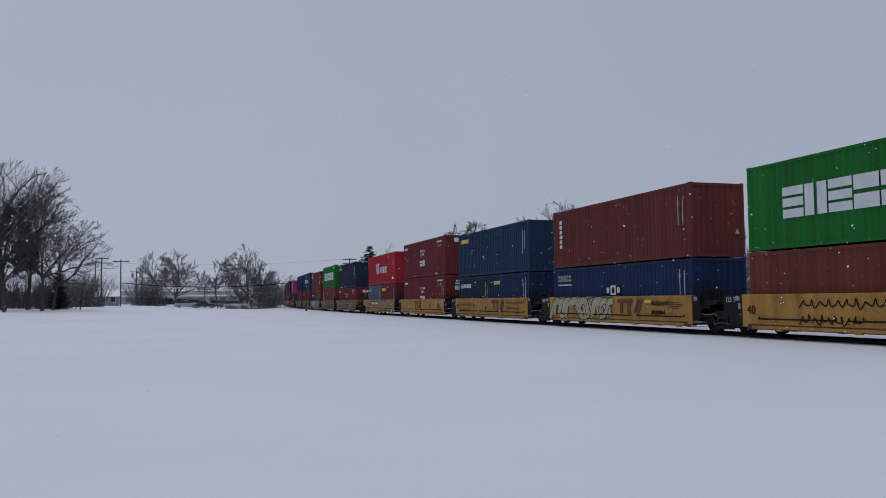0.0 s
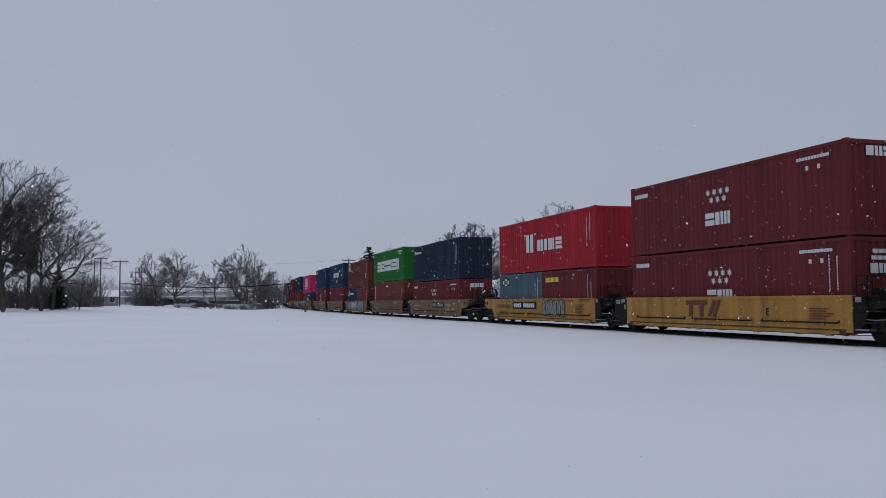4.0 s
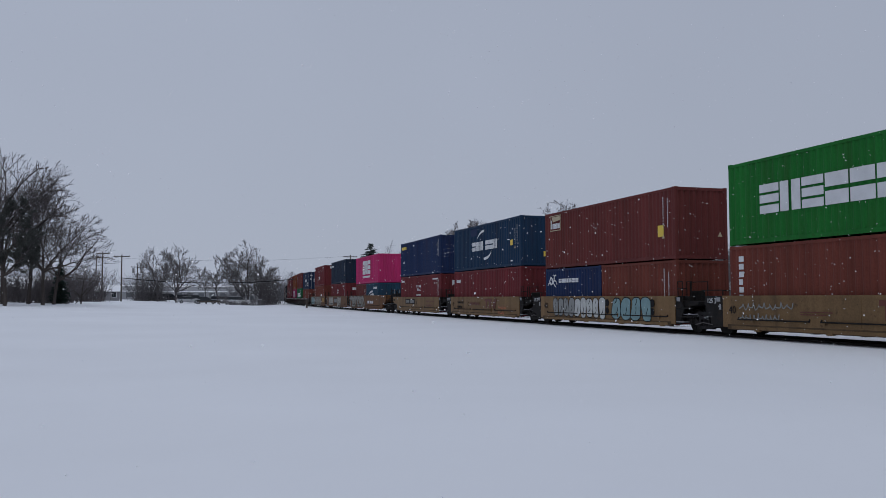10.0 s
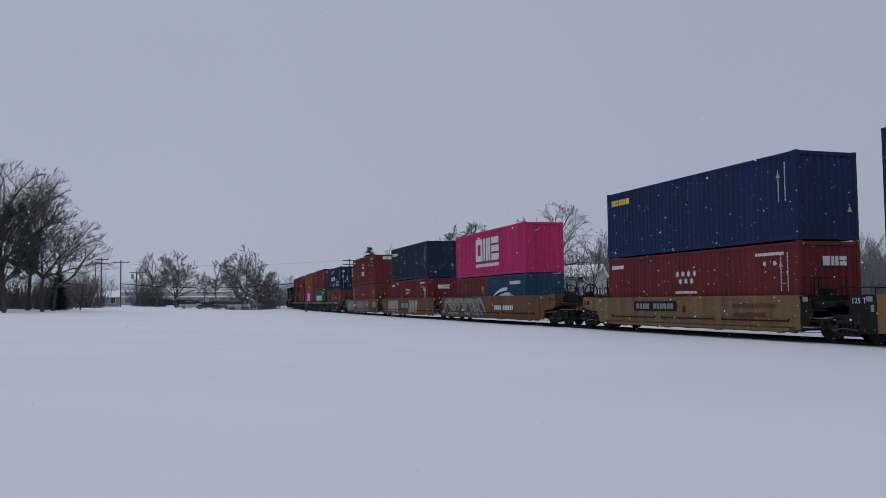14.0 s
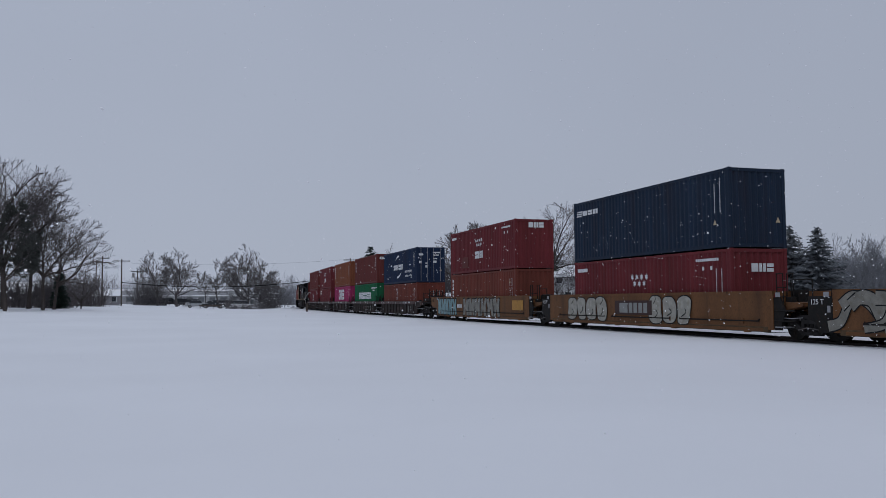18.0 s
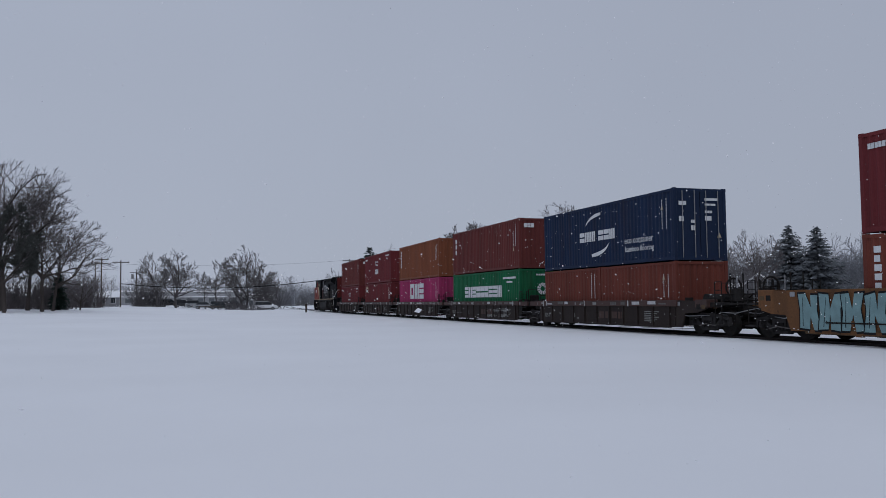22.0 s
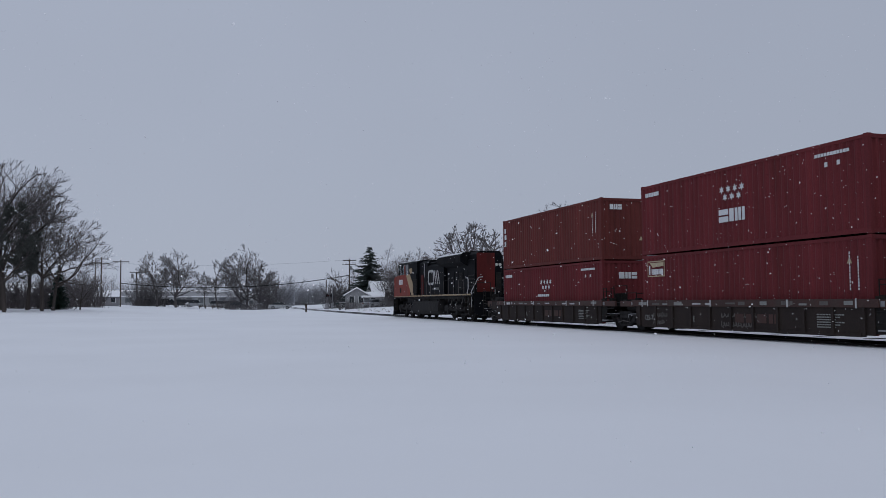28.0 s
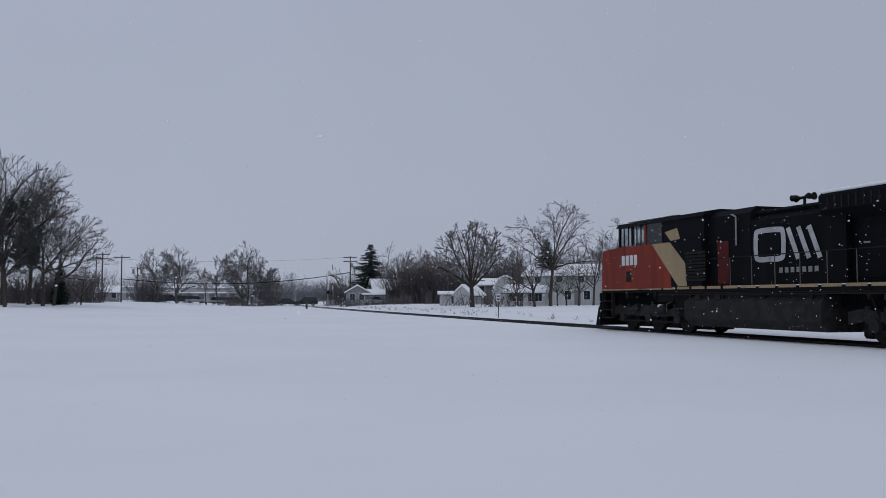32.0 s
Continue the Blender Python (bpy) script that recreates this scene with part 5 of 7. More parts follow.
car_unit, low_a, low_b, top = stack("brown", 97.7, [("rust", STD, "rust-red short container in a well car"), ("rust", STD, "rust-red short container in a well car")], ("dark_blue", HI, "dark blue container with white lettering and door rods", True), near=9.95, label=BC)
signs(top, 4.1, 1.22, 3.38, 0.46, "hVV hhV", 0.10)
swoosh(top, (4.72, 2.0), (6.2, 2.45), (5.1, 2.4), 0.15), swoosh(top, (6.93, 1.05), (5.3, 0.55), (6.65, 0.62), 0.17)
words(top, side_frame(top["half"] - 8.33, 0.90, SIDE_X), "eco container", 0.30, M_WHITE)
words(top, side_frame(top["half"] - 8.37, 0.54, SIDE_X), "bamboo flooring", 0.25, M_WHITE)
number_columns(low_a, L20, STD, 143), number_columns(low_b, L20, STD, 144), number_columns(top, L40, HI, 145)
for i, (x, z, w, h) in enumerate(((-1.0, 2.2, 0.34, 0.16), (-1.0, 1.55, 0.22, 0.2), (-0.45, 1.5, 0.2, 0.12), (0.2, 2.4, 0.6, 0.1), (0.2, 2.2, 0.5, 0.08), (0.2, 1.9, 0.34, 0.1), (0.2, 1.6, 0.3, 0.18), (-0.45, 1.2, 0.2, 0.2))):
    q = end_mark(top, x, z, w, h, 1 + i % 3, None, 1, False)
    q.matrix_basis = end_frame(x, z, -top["half"] - 0.012)
words(car_unit, side_frame(2.4, 0.52, BROWN_X + 0.035), "B", 0.22, M_GRAF_GREY)
words(car_unit, side_frame(5.7, 0.5, BROWN_X + 0.035), "125-T", 0.20, M_GRAF_GREY)
chord_marks(car_unit, 1)
car_unit, low, top = stack("brown", 113.35, [("deep_green", HI, "green container with big white lettering in a well car")], ("oxblood", HI, "dark red-brown container with white upright lettering", False), label=BC)
signs(low, 2.54, 1.3, 6.82, 0.70, "HvHhhhHHV", 0.07)
upright(top, 0.6, 1.38, 0.3, 1.15, 3, None, 151)
end_mark(top, -0.9, 2.35, 0.62, 0.24, 3, None, 152)
for i in range(12):
    bm = bmesh.new()
    a0, a1 = 2 * math.pi * i / 12, 2 * math.pi * (i + 0.72) / 12
    bm.faces.new([bm.verts.new((r * math.cos(a), r * math.sin(a), 0.004)) for r, a in ((0.14, a0), (0.34, a0), (0.34, a1), (0.14, a1))])
    emblem = part("petal", bm, M_WHITE, low)
    emblem.matrix_basis = end_frame(0.2, 1.75, -low["half"])
mark(low, L40 - 2.6, 2.35, 2.0, 0.12, 10, None, 1, False), mark(low, L40 - 2.0, 2.12, 0.9, 0.1, 5, None, 1, False)
end_mark(low, -0.2, 2.5, 1.0, 0.1, 7, None, 1, False)
number_columns(top, L40, HI, 153)
words(car_unit, side_frame(5.7, 0.5, BROWN_X + 0.035), "125-T", 0.22, M_GRAF_GREY)
words(car_unit, side_frame(2.3, 0.5, BROWN_X + 0.035), "C", 0.22, M_GRAF_GREY)
graffiti(car_unit, -1.2, 0.32, 2.0, 0.62, 7, None, M_GRAF_GREY, 154, BROWN_X + 0.03), graffiti(car_unit, -3.3, 0.32, 1.3, 0.66, 5, None, M_GRAF_GREY, 155, BROWN_X + 0.03)
chord_marks(car_unit, 2)
car_unit, low, top = stack("brown", 129.05, [("dull_pink", HI, "dirty pink container with big white lettering")], ("orange", HI, "orange container with white upright lettering", False), label=BC)
one_sign(low, 3.75, 1.29, 4.15, 1.22)
upright(top, 0.55, 1.06, 0.36, 1.5, 6, None, 161)
number_columns(low, L40, HI, 162), number_columns(top, L40, HI, 163)
end_mark(top, 0.55, 0.5, 0.3, 0.3, 1, None, 1, False)
words(car_unit, side_frame(5.7, 0.5, BROWN_X + 0.035), "125-T", 0.22, M_GRAF_GREY)
words(car_unit, side_frame(2.3, 0.5, BROWN_X + 0.035), "D", 0.22, M_GRAF_GREY)
chord_marks(car_unit, 3)
car_unit, low, top = stack("brown", 144.75, [("maroon", HI, "maroon container with a small white panel")], ("maroon", HI, "maroon container with white stars and lettering", False), label=BC)
star_box(top, 1.67, HI, 0.91, 171)
end_mark(top, -0.35, 2.4, 0.95, 0.3, 3, None, 43)
framed_plate(low, 0.40, 2.00, 1.25, 0.64)
number_columns(low, L40, HI, 173)
words(car_unit, side_frame(5.7, 0.5, BROWN_X + 0.035), "125-T", 0.22, M_GRAF_GREY)
words(car_unit, side_frame(2.3, 0.5, BROWN_X + 0.035), "E", 0.22, M_GRAF_GREY)
graffiti(car_unit, 5.0, 0.32, 1.0, 0.55, 4, None, M_FADED, 174, BROWN_X + 0.03), graffiti(car_unit, 0.6, 0.32, 2.4, 0.6, 7, None, M_FADED, 175, BROWN_X + 0.03)
chord_marks(car_unit, 4)
car_unit, low, top = stack("brown", 160.45, [("maroon", HI, "maroon container with white stars in a well car")], ("oxblood", HI, "dark red-brown container with white upright lettering", False), far=9.95, label=BC)
star_box(low, 1.63, HI, None, 181)
mark(low, 5.0, 1.27, 1.4, 0.12, 6, None, 1, False)
end_mark(low, -0.35, 2.05, 0.95, 0.3, 3, None, 43), end_mark(top, -0.75, 2.35, 0.62, 0.24, 3, None, 182)
upright(top, 0.25, 1.36, 0.3, 1.15, 3, None, 183)
number_columns(top, L40, HI, 184)
words(car_unit, side_frame(2.3, 0.5, BROWN_X + 0.035), "A", 0.22, M_GRAF_GREY)
chord_marks(car_unit, 5)

# ---- the engine at the head: six axles, cab at the far end ----
M_CLEAR = bpy.data.materials.new("cab_window_glass")
M_CLEAR.use_nodes = True
_n = M_CLEAR.node_tree.nodes
_b = _n["Principled BSDF"]
_b.inputs["Base Color"].default_value = (0.55, 0.6, 0.62, 1)
_b.inputs["Roughness"].default_value = 0.05
_b.inputs["Transmission Weight"].default_value = 0.9
_b.inputs["IOR"].default_value = 1.1


def engine():
    loco = empty("locomotive")
    tagged(loco, "black diesel locomotive with orange-red cab and end", "locomotive")
    # deck and frame
    bm = bmesh.new()
    box(bm, -1.50, 1.50, -10.9, 10.62, 1.60, 1.757)
    box(bm, -0.75, 0.75, -11.0, 10.5, 1.05, 1.60)
    part("deck", bm, M_LOCO_BLACK, loco)
    for i in range(22):
        y0 = -10.4 + i * 0.95
        if 7.6 < y0:
            continue
        part("sill_stripe", boxed(-1.508, -1.50, y0, y0 + 0.80, 1.70, 1.80), M_LOCO_CREAM, loco, "dirty white stripe along the deck")
    part("sill_stripe", boxed(-1.508, -1.50, 6.6, 10.62, 1.70, 1.80), M_LOCO_CREAM, loco)
    # long hood
    bm = prism(bmesh.new(), [(-1.02, 1.76), (-1.02, 4.05), (-0.80, 4.22), (0.80, 4.22), (1.02, 4.05), (1.02, 1.76)], 1, -9.9, 1.3)
    part("long_hood", bm, M_LOCO_BLACK, loco)
    bm = prism(bmesh.new(), [(-1.26, 1.76), (-1.26, 3.98), (-0.95, 4.24), (0.95, 4.24), (1.26, 3.98), (1.26, 1.76)], 1, -3.72, 0.6)
    part("equipment_hood", bm, M_LOCO_BLACK, loco)
    # snow-dusted slope beside the blower
    part("blower_duct", bevel(boxed(-1.1, 1.1, -3.5, 0.5, 4.18, 4.34), 0.06), M_LOCO_BLACK, loco)
    # flared radiator with fans
    bm = prism(bmesh.new(), [(-1.05, 3.70), (-1.54, 3.98), (-1.54, 4.42), (-1.35, 4.60), (1.35, 4.60), (1.54, 4.42), (1.54, 3.98), (1.05, 3.70)], 1, -8.45, -2.95)
    rad = part("radiator", bm, M_LOCO_BLACK, loco)
    for i in range(19):
        y = -8.3 + i * 0.275
        part("grille_bar", boxed(-1.552, -1.538, y, y + 0.05, 4.02, 4.38), M_IRON, rad)
    for y in (-7.6, -6.2, -4.8):
        part("fan", rod(bmesh.new(), (0, y, 4.58), (0, y, 4.74), 0.62, 0.58, 20), M_IRON, rad)
    part("snow_ledge", bevel(boxed(-1.50, -1.28, -8.4, -3.0, 4.50, 4.60), 0.03), M_SNOW, rad, "thin snow lying on the radiator's shoulder")
    bm = prism(bmesh.new(), [(-0.92, 1.76), (-0.92, 4.42), (-0.74, 4.62), (0.70, 4.62), (0.84, 4.45), (0.84, 1.76)], 1, -10.0, -8.4)
    part("rear_hood", bm, M_LOCO_BLACK, loco)
    # rear end: red with a dark door strip and lamps
    end = part("rear_end", bevel(boxed(-0.915, 0.34, -10.05, -10.0, 1.9, 4.50), 0.02), M_LOCO_DULL, loco, "orange-red painted end of the hood")
    part("rear_end_strip", bevel(boxed(0.34, 0.83, -10.05, -10.0, 1.9, 4.50), 0.02), M_LOCO_BLACK, loco)
    part("rear_door", bevel(boxed(0.40, 0.78, -10.09, -10.05, 1.95, 3.2), 0.02), M_IRON, loco)
    for x in (0.46, 0.70):
        part("lamp", rod(bmesh.new(), (x, -10.06, 3.72), (x, -10.14, 3.72), 0.105, 0.09, 14), M_LAMP_GLASS, loco, "twin headlight glass")
    bm = pipe(bmesh.new(), [(-0.55, -9.6, 4.62), (-0.55, -9.6, 4.78), (0.35, -9.6, 4.78), (0.35, -9.6, 4.62)], 0.02)
    part("roof_grab_rail", bm, M_GALV, loco)
    # louvres and doors on the hood's field side
    for i in range(5):
        for y0 in (-9.85, -9.42, -8.99):
            part("louvre", prism(bmesh.new(), [(-1.10, 2.05 + 0.23 * i), (-0.97, 2.22 + 0.23 * i), (-0.95, 2.05 + 0.23 * i)], 1, y0, y0 + 0.38), M_GRIMY_IRON, loco)
    part("corner_rail", pipe(bmesh.new(), [(0.95, -10.12, 1.3), (0.95, -10.15, 2.75), (0.84, -10.06, 2.85)], 0.03), M_RAILING, loco, "tall pale corner handrail")
    part("marker_lamp", rod(bmesh.new(), (0.12, -10.08, 2.15), (0.12, -10.16, 2.15), 0.06, None, 10), M_LAMP_GLASS, loco)
    for i in range(9):
        part("louvre", prism(bmesh.new(), [(-1.60, 2.0 + 0.125 * i), (-1.55, 2.10 + 0.125 * i), (-1.525, 2.0 + 0.125 * i)], 1, 2.75, 3.95), M_IRON, loco)
    for y in (-8.1, -7.1, -6.1, -5.1, -4.3):
        d = part("hood_door", bevel(boxed(-1.045, -1.018, y - 0.42, y + 0.42, 1.95, 3.45), 0.012), M_LOCO_BLACK, loco)
        part("door_latch", boxed(-1.06, -1.04, y - 0.1, y + 0.14, 2.95, 3.0), M_GALV, d)
    for i in range(10):
        part("louvre", prism(bmesh.new(), [(-1.08, 2.1 + 0.12 * i), (-1.045, 2.19 + 0.12 * i), (-1.04, 2.1 + 0.12 * i)], 1, -7.4, -6.7), M_IRON, loco)
    # railway emblem: plain white strokes
    for k, (pts, w) in enumerate(((((0.70, 0.09), (0.25, 0.09), (0.10, 0.22), (0.10, 0.90), (0.25, 1.04), (1.05, 1.04), (1.22, 0.92), (1.22, 0.24), (1.08, 0.09), (0.66, 0.09)), 0.09), (((1.42, 1.06), (1.80, 0.04)), 0.085), (((1.82, 1.06), (2.20, 0.04)), 0.085), (((2.22, 1.06), (2.60, 0.04)), 0.085))):
        bm = bmesh.new()
        fat_line(bm, eased(pts, 5), w, 0.004 + 0.001 * k, 0.0, False)
        ob = part("emblem_stroke", bm, M_LOCO_WHITE, loco, "weathered white rounded stroke")
        ob.matrix_basis = side_frame(0.38, 2.56, -1.285) @ Matrix.Diagonal((1.18, 1, 1, 1))
    lettering(loco, side_frame(-0.85, 2.18, -1.285), 1.75, 0.17, 7, M_GRAF_GREY, 1, False, 0.6)
    # dark hood between cab and emblem, with a red door
    bm = prism(bmesh.new(), [(-1.28, 1.76), (-1.28, 4.30), (-1.0, 4.52), (1.0, 4.52), (1.28, 4.30), (1.28, 1.76)], 1, 0.55, 5.0)
    part("fore_hood", bm, M_LOCO_BLACK, loco)
    part("red_door", bevel(boxed(-1.31, -1.28, 1.72, 2.36, 1.85, 3.4), 0.01), M_LOCO_DULL, loco)
    part("exhaust_pipe", pipe(bmesh.new(), [(-1.33, 1.25, 3.2), (-1.33, 1.25, 4.2), (-1.33, 1.45, 4.3)], 0.03), M_GALV, loco)
    # cab: lower body, posts, roof, panes
    bm = prism(bmesh.new(), [(5.0, 1.76), (5.0, 3.56), (9.0, 3.56), (9.6, 3.52), (10.36, 3.46), (10.48, 3.3), (10.55, 1.76)], 0, -1.52, 1.52)
    cab = part("cab", bm, M_LOCO_RED, loco, "orange-red cab and nose")
    part("cab_stripe", prism(bmesh.new(), [(6.35, 3.54), (5.05, 3.54), (4.05, 2.70), (3.95, 1.82), (4.55, 1.82)], 0, -1.534, -1.522), M_LOCO_CREAM, cab, "faded cream slanting stripe")
    part("cab_back", prism(bmesh.new(), [(5.2, 3.56), (3.0, 3.56), (3.0, 1.8), (5.0, 1.8)], 0, -1.528, -1.29), M_LOCO_BLACK, cab)
    part("cream_flag", prism(bmesh.new(), [(5.45, 3.97), (4.60, 4.07), (4.40, 3.64), (5.05, 3.60)], 0, -1.50, -1.49), M_LOCO_CREAM, cab)
    part("cab_upper_back", boxed(-1.48, 1.48, 2.9, 5.6, 3.56, 4.42), M_LOCO_BLACK, cab)
    for y in (5.62, 6.95, 7.95, 9.0):
        for sx in (-1, 1):
            part("window_post", bevel(boxed(sx * 1.44 - 0.05, sx * 1.44 + 0.05, y - 0.07, y + 0.07, 3.55, 4.42), 0.01), M_LOCO_RED if y in (6.95,) else M_LOCO_BLACK, cab)
    for y in (7.3, 7.62, 8.3, 8.65):
        part("window_bar", boxed(-1.46, -1.42, y - 0.025, y + 0.025, 3.55, 4.42), M_LOCO_BLACK, cab)
    for y0, y1 in ((5.69, 6.88), (7.02, 7.88), (8.02, 8.93)):
        for sx in (-1, 1):
            ob = part("pane", boxed(sx * 1.445 - 0.004, sx * 1.445 + 0.004, y0, y1, 3.57, 4.40), M_GLASS_DARK if y0 < 6 else M_CLEAR, cab)
            ob.visible_shadow = False
    # Dark block added inside so no daylight shows through the rear cab window.
    part("locker", boxed(0.8, 1.40, 5.65, 7.0, 3.57, 4.38), M_RUBBER, cab)
    part("seat", bevel(boxed(-1.0, -0.5, 6.2, 6.8, 3.2, 4.1), 0.06), M_RUBBER, cab)
    part("console", bevel(boxed(-1.2, 0.2, 7.6, 8.2, 3.2, 3.75), 0.05), M_RUBBER, cab)
    part("windscreen_frame", boxed(-1.46, 1.46, 8.98, 9.06, 3.55, 3.62), M_LOCO_BLACK, cab)
    bm = prism(bmesh.new(), [(-1.54, 4.40), (-1.42, 4.56), (-0.8, 4.66), (0.8, 4.66), (1.42, 4.56), (1.54, 4.40)], 1, 2.85, 9.2)
    part("cab_roof", bm, M_LOCO_BLACK, cab)
    part("snow_cap", bevel(boxed(-1.1, 1.1, 5.2, 9.0, 4.64, 4.69), 0.02), M_SNOW, cab, "thin snow on the cab roof")
    lettering(cab, side_frame(8.75, 2.76, -1.528), 1.25, 0.42, 4, M_WHITE, 2, False, 0.35)
    part("nose_step", boxed(-1.535, -1.52, 8.0, 8.4, 2.05, 2.5), M_IRON, cab)
    # horn cluster
    bm = bmesh.new()
    rod(bm, (0, -0.62, 4.3), (0, -0.62, 4.72), 0.05, None, 8)
    rod(bm, (0, -0.85, 4.72), (0, -0.4, 4.72), 0.05, None, 8)
    for y, q in ((-0.85, -0.22), (-0.4, 0.2)):
        rod(bm, (0, y, 4.72), (0, y + q, 4.72), 0.05, 0.13, 12)
        rod(bm, (-0.18, y, 4.72), (-0.18, y + q * 0.8, 4.72), 0.04, 0.11, 12)
    part("horn", bm, M_IRON, loco)
    # fuel tank
    bm = prism(bmesh.new(), [(-1.50, 0.62), (-1.50, 1.22), (-1.3, 1.45), (1.3, 1.45), (1.50, 1.22), (1.50, 0.62), (1.25, 0.32), (-1.25, 0.32)], 1, -2.9, 4.2)
    part("fuel_tank", bm, M_GRIMY_IRON, loco)
    part("tank_shoulder", prism(bmesh.new(), [(4.2, 0.5), (4.2, 1.5), (5.0, 1.5), (4.6, 0.8)], 0, -1.45, 1.45), M_LOCO_BLACK, loco)
    rodline = bmesh.new()
    for z in (1.50, 1.57):
        rod(rodline, (-1.46, -9.0, z), (-1.46, 6.0, z), 0.03, None, 6)
    part("air_pipe", rodline, M_IRON, loco)
    part("air_reservoir", rod(bmesh.new(), (-1.28, -3.0, 1.5), (-1.28, 3.4, 1.5), 0.12, None, 12), M_IRON, loco)
    # trucks
    for yc in (7.1, -6.75):
        bm = bmesh.new()
        for sx in (-1.12, 1.12):
            prism(bm, [(-3.1, 0.58), (-3.1, 0.95), (-2.6, 1.05), (-1.4, 0.92), (-0.9, 1.06), (0.9, 1.06), (1.4, 0.92), (2.6, 1.05), (3.1, 0.95), (3.1, 0.58), (2.4, 0.72), (1.1, 0.62), (-1.1, 0.62), (-2.4, 0.72)], 0, sx - 0.09, sx + 0.09)
            for k in (-2.08, 0, 2.08):
                rod(bm, (sx - 0.18, k, 0.56), (sx + 0.18, k, 0.56), 0.2, 0.17, 14)
                for q in (-0.34, 0.34):
                    rod(bm, (sx, k + q, 0.62), (sx, k + q, 1.12), 0.1, None, 10)
            for k in (-1.04, 1.04):
                rod(bm, (sx * 1.12, k - 0.3, 1.05), (sx * 1.12, k + 0.35, 0.85), 0.13, None, 10)
        box(bm, -1.0, 1.0, -0.4, 0.4, 0.8, 1.1)
        t = part("truck", bm, M_GRIMY_IRON, loco)
        t.matrix_basis = Matrix.Translation((0, yc, 0))
        for k in (-2.08, 0, 2.08):
            wheelset(t, 0.533, k)
            part("traction_motor", bevel(boxed(-0.62, 0.62, k + 0.18 - (1.3 if yc > 0 else 0), k + 1.12 - (1.3 if yc > 0 else 0), 0.16, 0.98), 0.08), M_IRON, t)
            part("brake_shoe", boxed(-0.84, -0.72, k + 0.54, k + 0.68, 0.30, 0.85), M_IRON, t)
            part("brake_shoe", boxed(-0.84, -0.72, k - 0.68, k - 0.54, 0.30, 0.85), M_IRON, t)
        part("brake_rod", pipe(bmesh.new(), [(-1.16, -2.6, 0.42), (-1.16, 2.6, 0.42)], 0.035), M_IRON, t)
        for k in (-1.04, 1.04):
            part("brake_cylinder", rod(bmesh.new(), (-1.3, k - 0.25, 0.9), (-1.3, k + 0.25, 0.9), 0.11, None, 10), M_GRIMY_IRON, t)
    for i in range(9):
        y = -9.2 + i * 2.2
        part("bracket", prism(bmesh.new(), [(y, 1.60), (y + 0.3, 1.60), (y + 0.15, 1.32)], 0, -1.44, -0.8), M_IRON, loco)
    part("battery_box", bevel(boxed(-1.46, -1.0, 4.95, 6.1, 1.22, 1.62), 0.02), M_LOCO_BLACK, loco)
    part("bell", rod(bmesh.new(), (-1.2, 3.6, 1.42), (-1.2, 3.6, 1.62), 0.15, 0.07, 12), M_STEEL, loco)
    for y0, y1 in ((-4.6, -3.6), (2.0, 3.0)):
        part("sand_pipe", pipe(bmesh.new(), [(-1.3, y0, 1.5), (-1.25, y0 - 0.2, 0.9), (-1.0, y0 - 0.3, 0.3)], 0.03), M_IRON, loco)
    part("deck_snow", bevel(boxed(-1.49, -1.30, -8.8, 1.2, 1.755, 1.79), 0.01), M_SNOW, loco, "thin snow blown along the walkway")
    # steps, handrails, pilots, couplers
    # snow plough under the nose, hoses and small gear along the frame
    part("plough", prism(bmesh.new(), [(10.88, 0.15), (10.88, 1.0), (11.0, 1.0), (11.28, 0.15)], 0, -1.45, 1.45), M_LOCO_BLACK, loco)
    for i in range(8):
        y = -9.6 + 1.2 * i + (6.4 if i > 3 else 0)
        part("brake_pipe", pipe(bmesh.new(), [(-1.36, y, 1.56), (-1.38, y + 0.1, 1.2), (-1.34, y + 0.45, 1.12), (-1.30, y + 0.5, 0.8)], 0.022), M_FADED, loco)
        part("junction_box", bevel(boxed(-1.45, -1.25, y + 0.5, y + 0.8, 1.30, 1.52), 0.02), M_GRIMY_IRON, loco)
    for y in (-9.3, -7.7, -6.2, 4.9, 6.4, 8.0):
        part("snow_lump", prism(bmesh.new(), [(y - 0.16, 1.06), (y - 0.08, 1.11), (y + 0.06, 1.12), (y + 0.14, 1.06)], 0, -1.2, -1.06), M_SNOW, loco)
    for sy in (-1, 1):
        for sx in (-1, 1):
            y0 = 9.85 if sy > 0 else -10.1
            bm = bmesh.new()
            for z in (0.48, 0.85, 1.22):
                box(bm, sx * 1.5 - 0.16, sx * 1.5 + 0.03, y0 - 0.38, y0 + 0.38, z, z + 0.04)
            for k in (-0.4, 0.4):
                box(bm, sx * 1.5 - 0.16, sx * 1.5 + 0.02, y0 + k - 0.02, y0 + k + 0.02, 0.48, 1.65)
            part("steps", bm, M_IRON, loco)
            part("step_edge", boxed(sx * 1.5 - 0.0, sx * 1.5 + 0.036, y0 - 0.36, y0 + 0.36, 0.50, 0.53), M_GALV, loco)
        bm = prism(bmesh.new(), [(-1.45, 1.6), (-1.45, 0.55), (-0.9, 0.28), (0.9, 0.28), (1.45, 0.55), (1.45, 1.6)], 1, (10.95 if sy < 0 else 10.86) * sy - 0.05, (10.95 if sy < 0 else 10.86) * sy + 0.05)
        part("pilot", bm, M_LOCO_BLACK, loco)
        part("coupler", bevel(boxed(-0.17, 0.17, sy * 11.0 - (0.45 if sy < 0 else 0), sy * 11.0 + (0.7 if sy > 0 else 0), 0.68, 1.0), 0.04), M_IRON, loco)
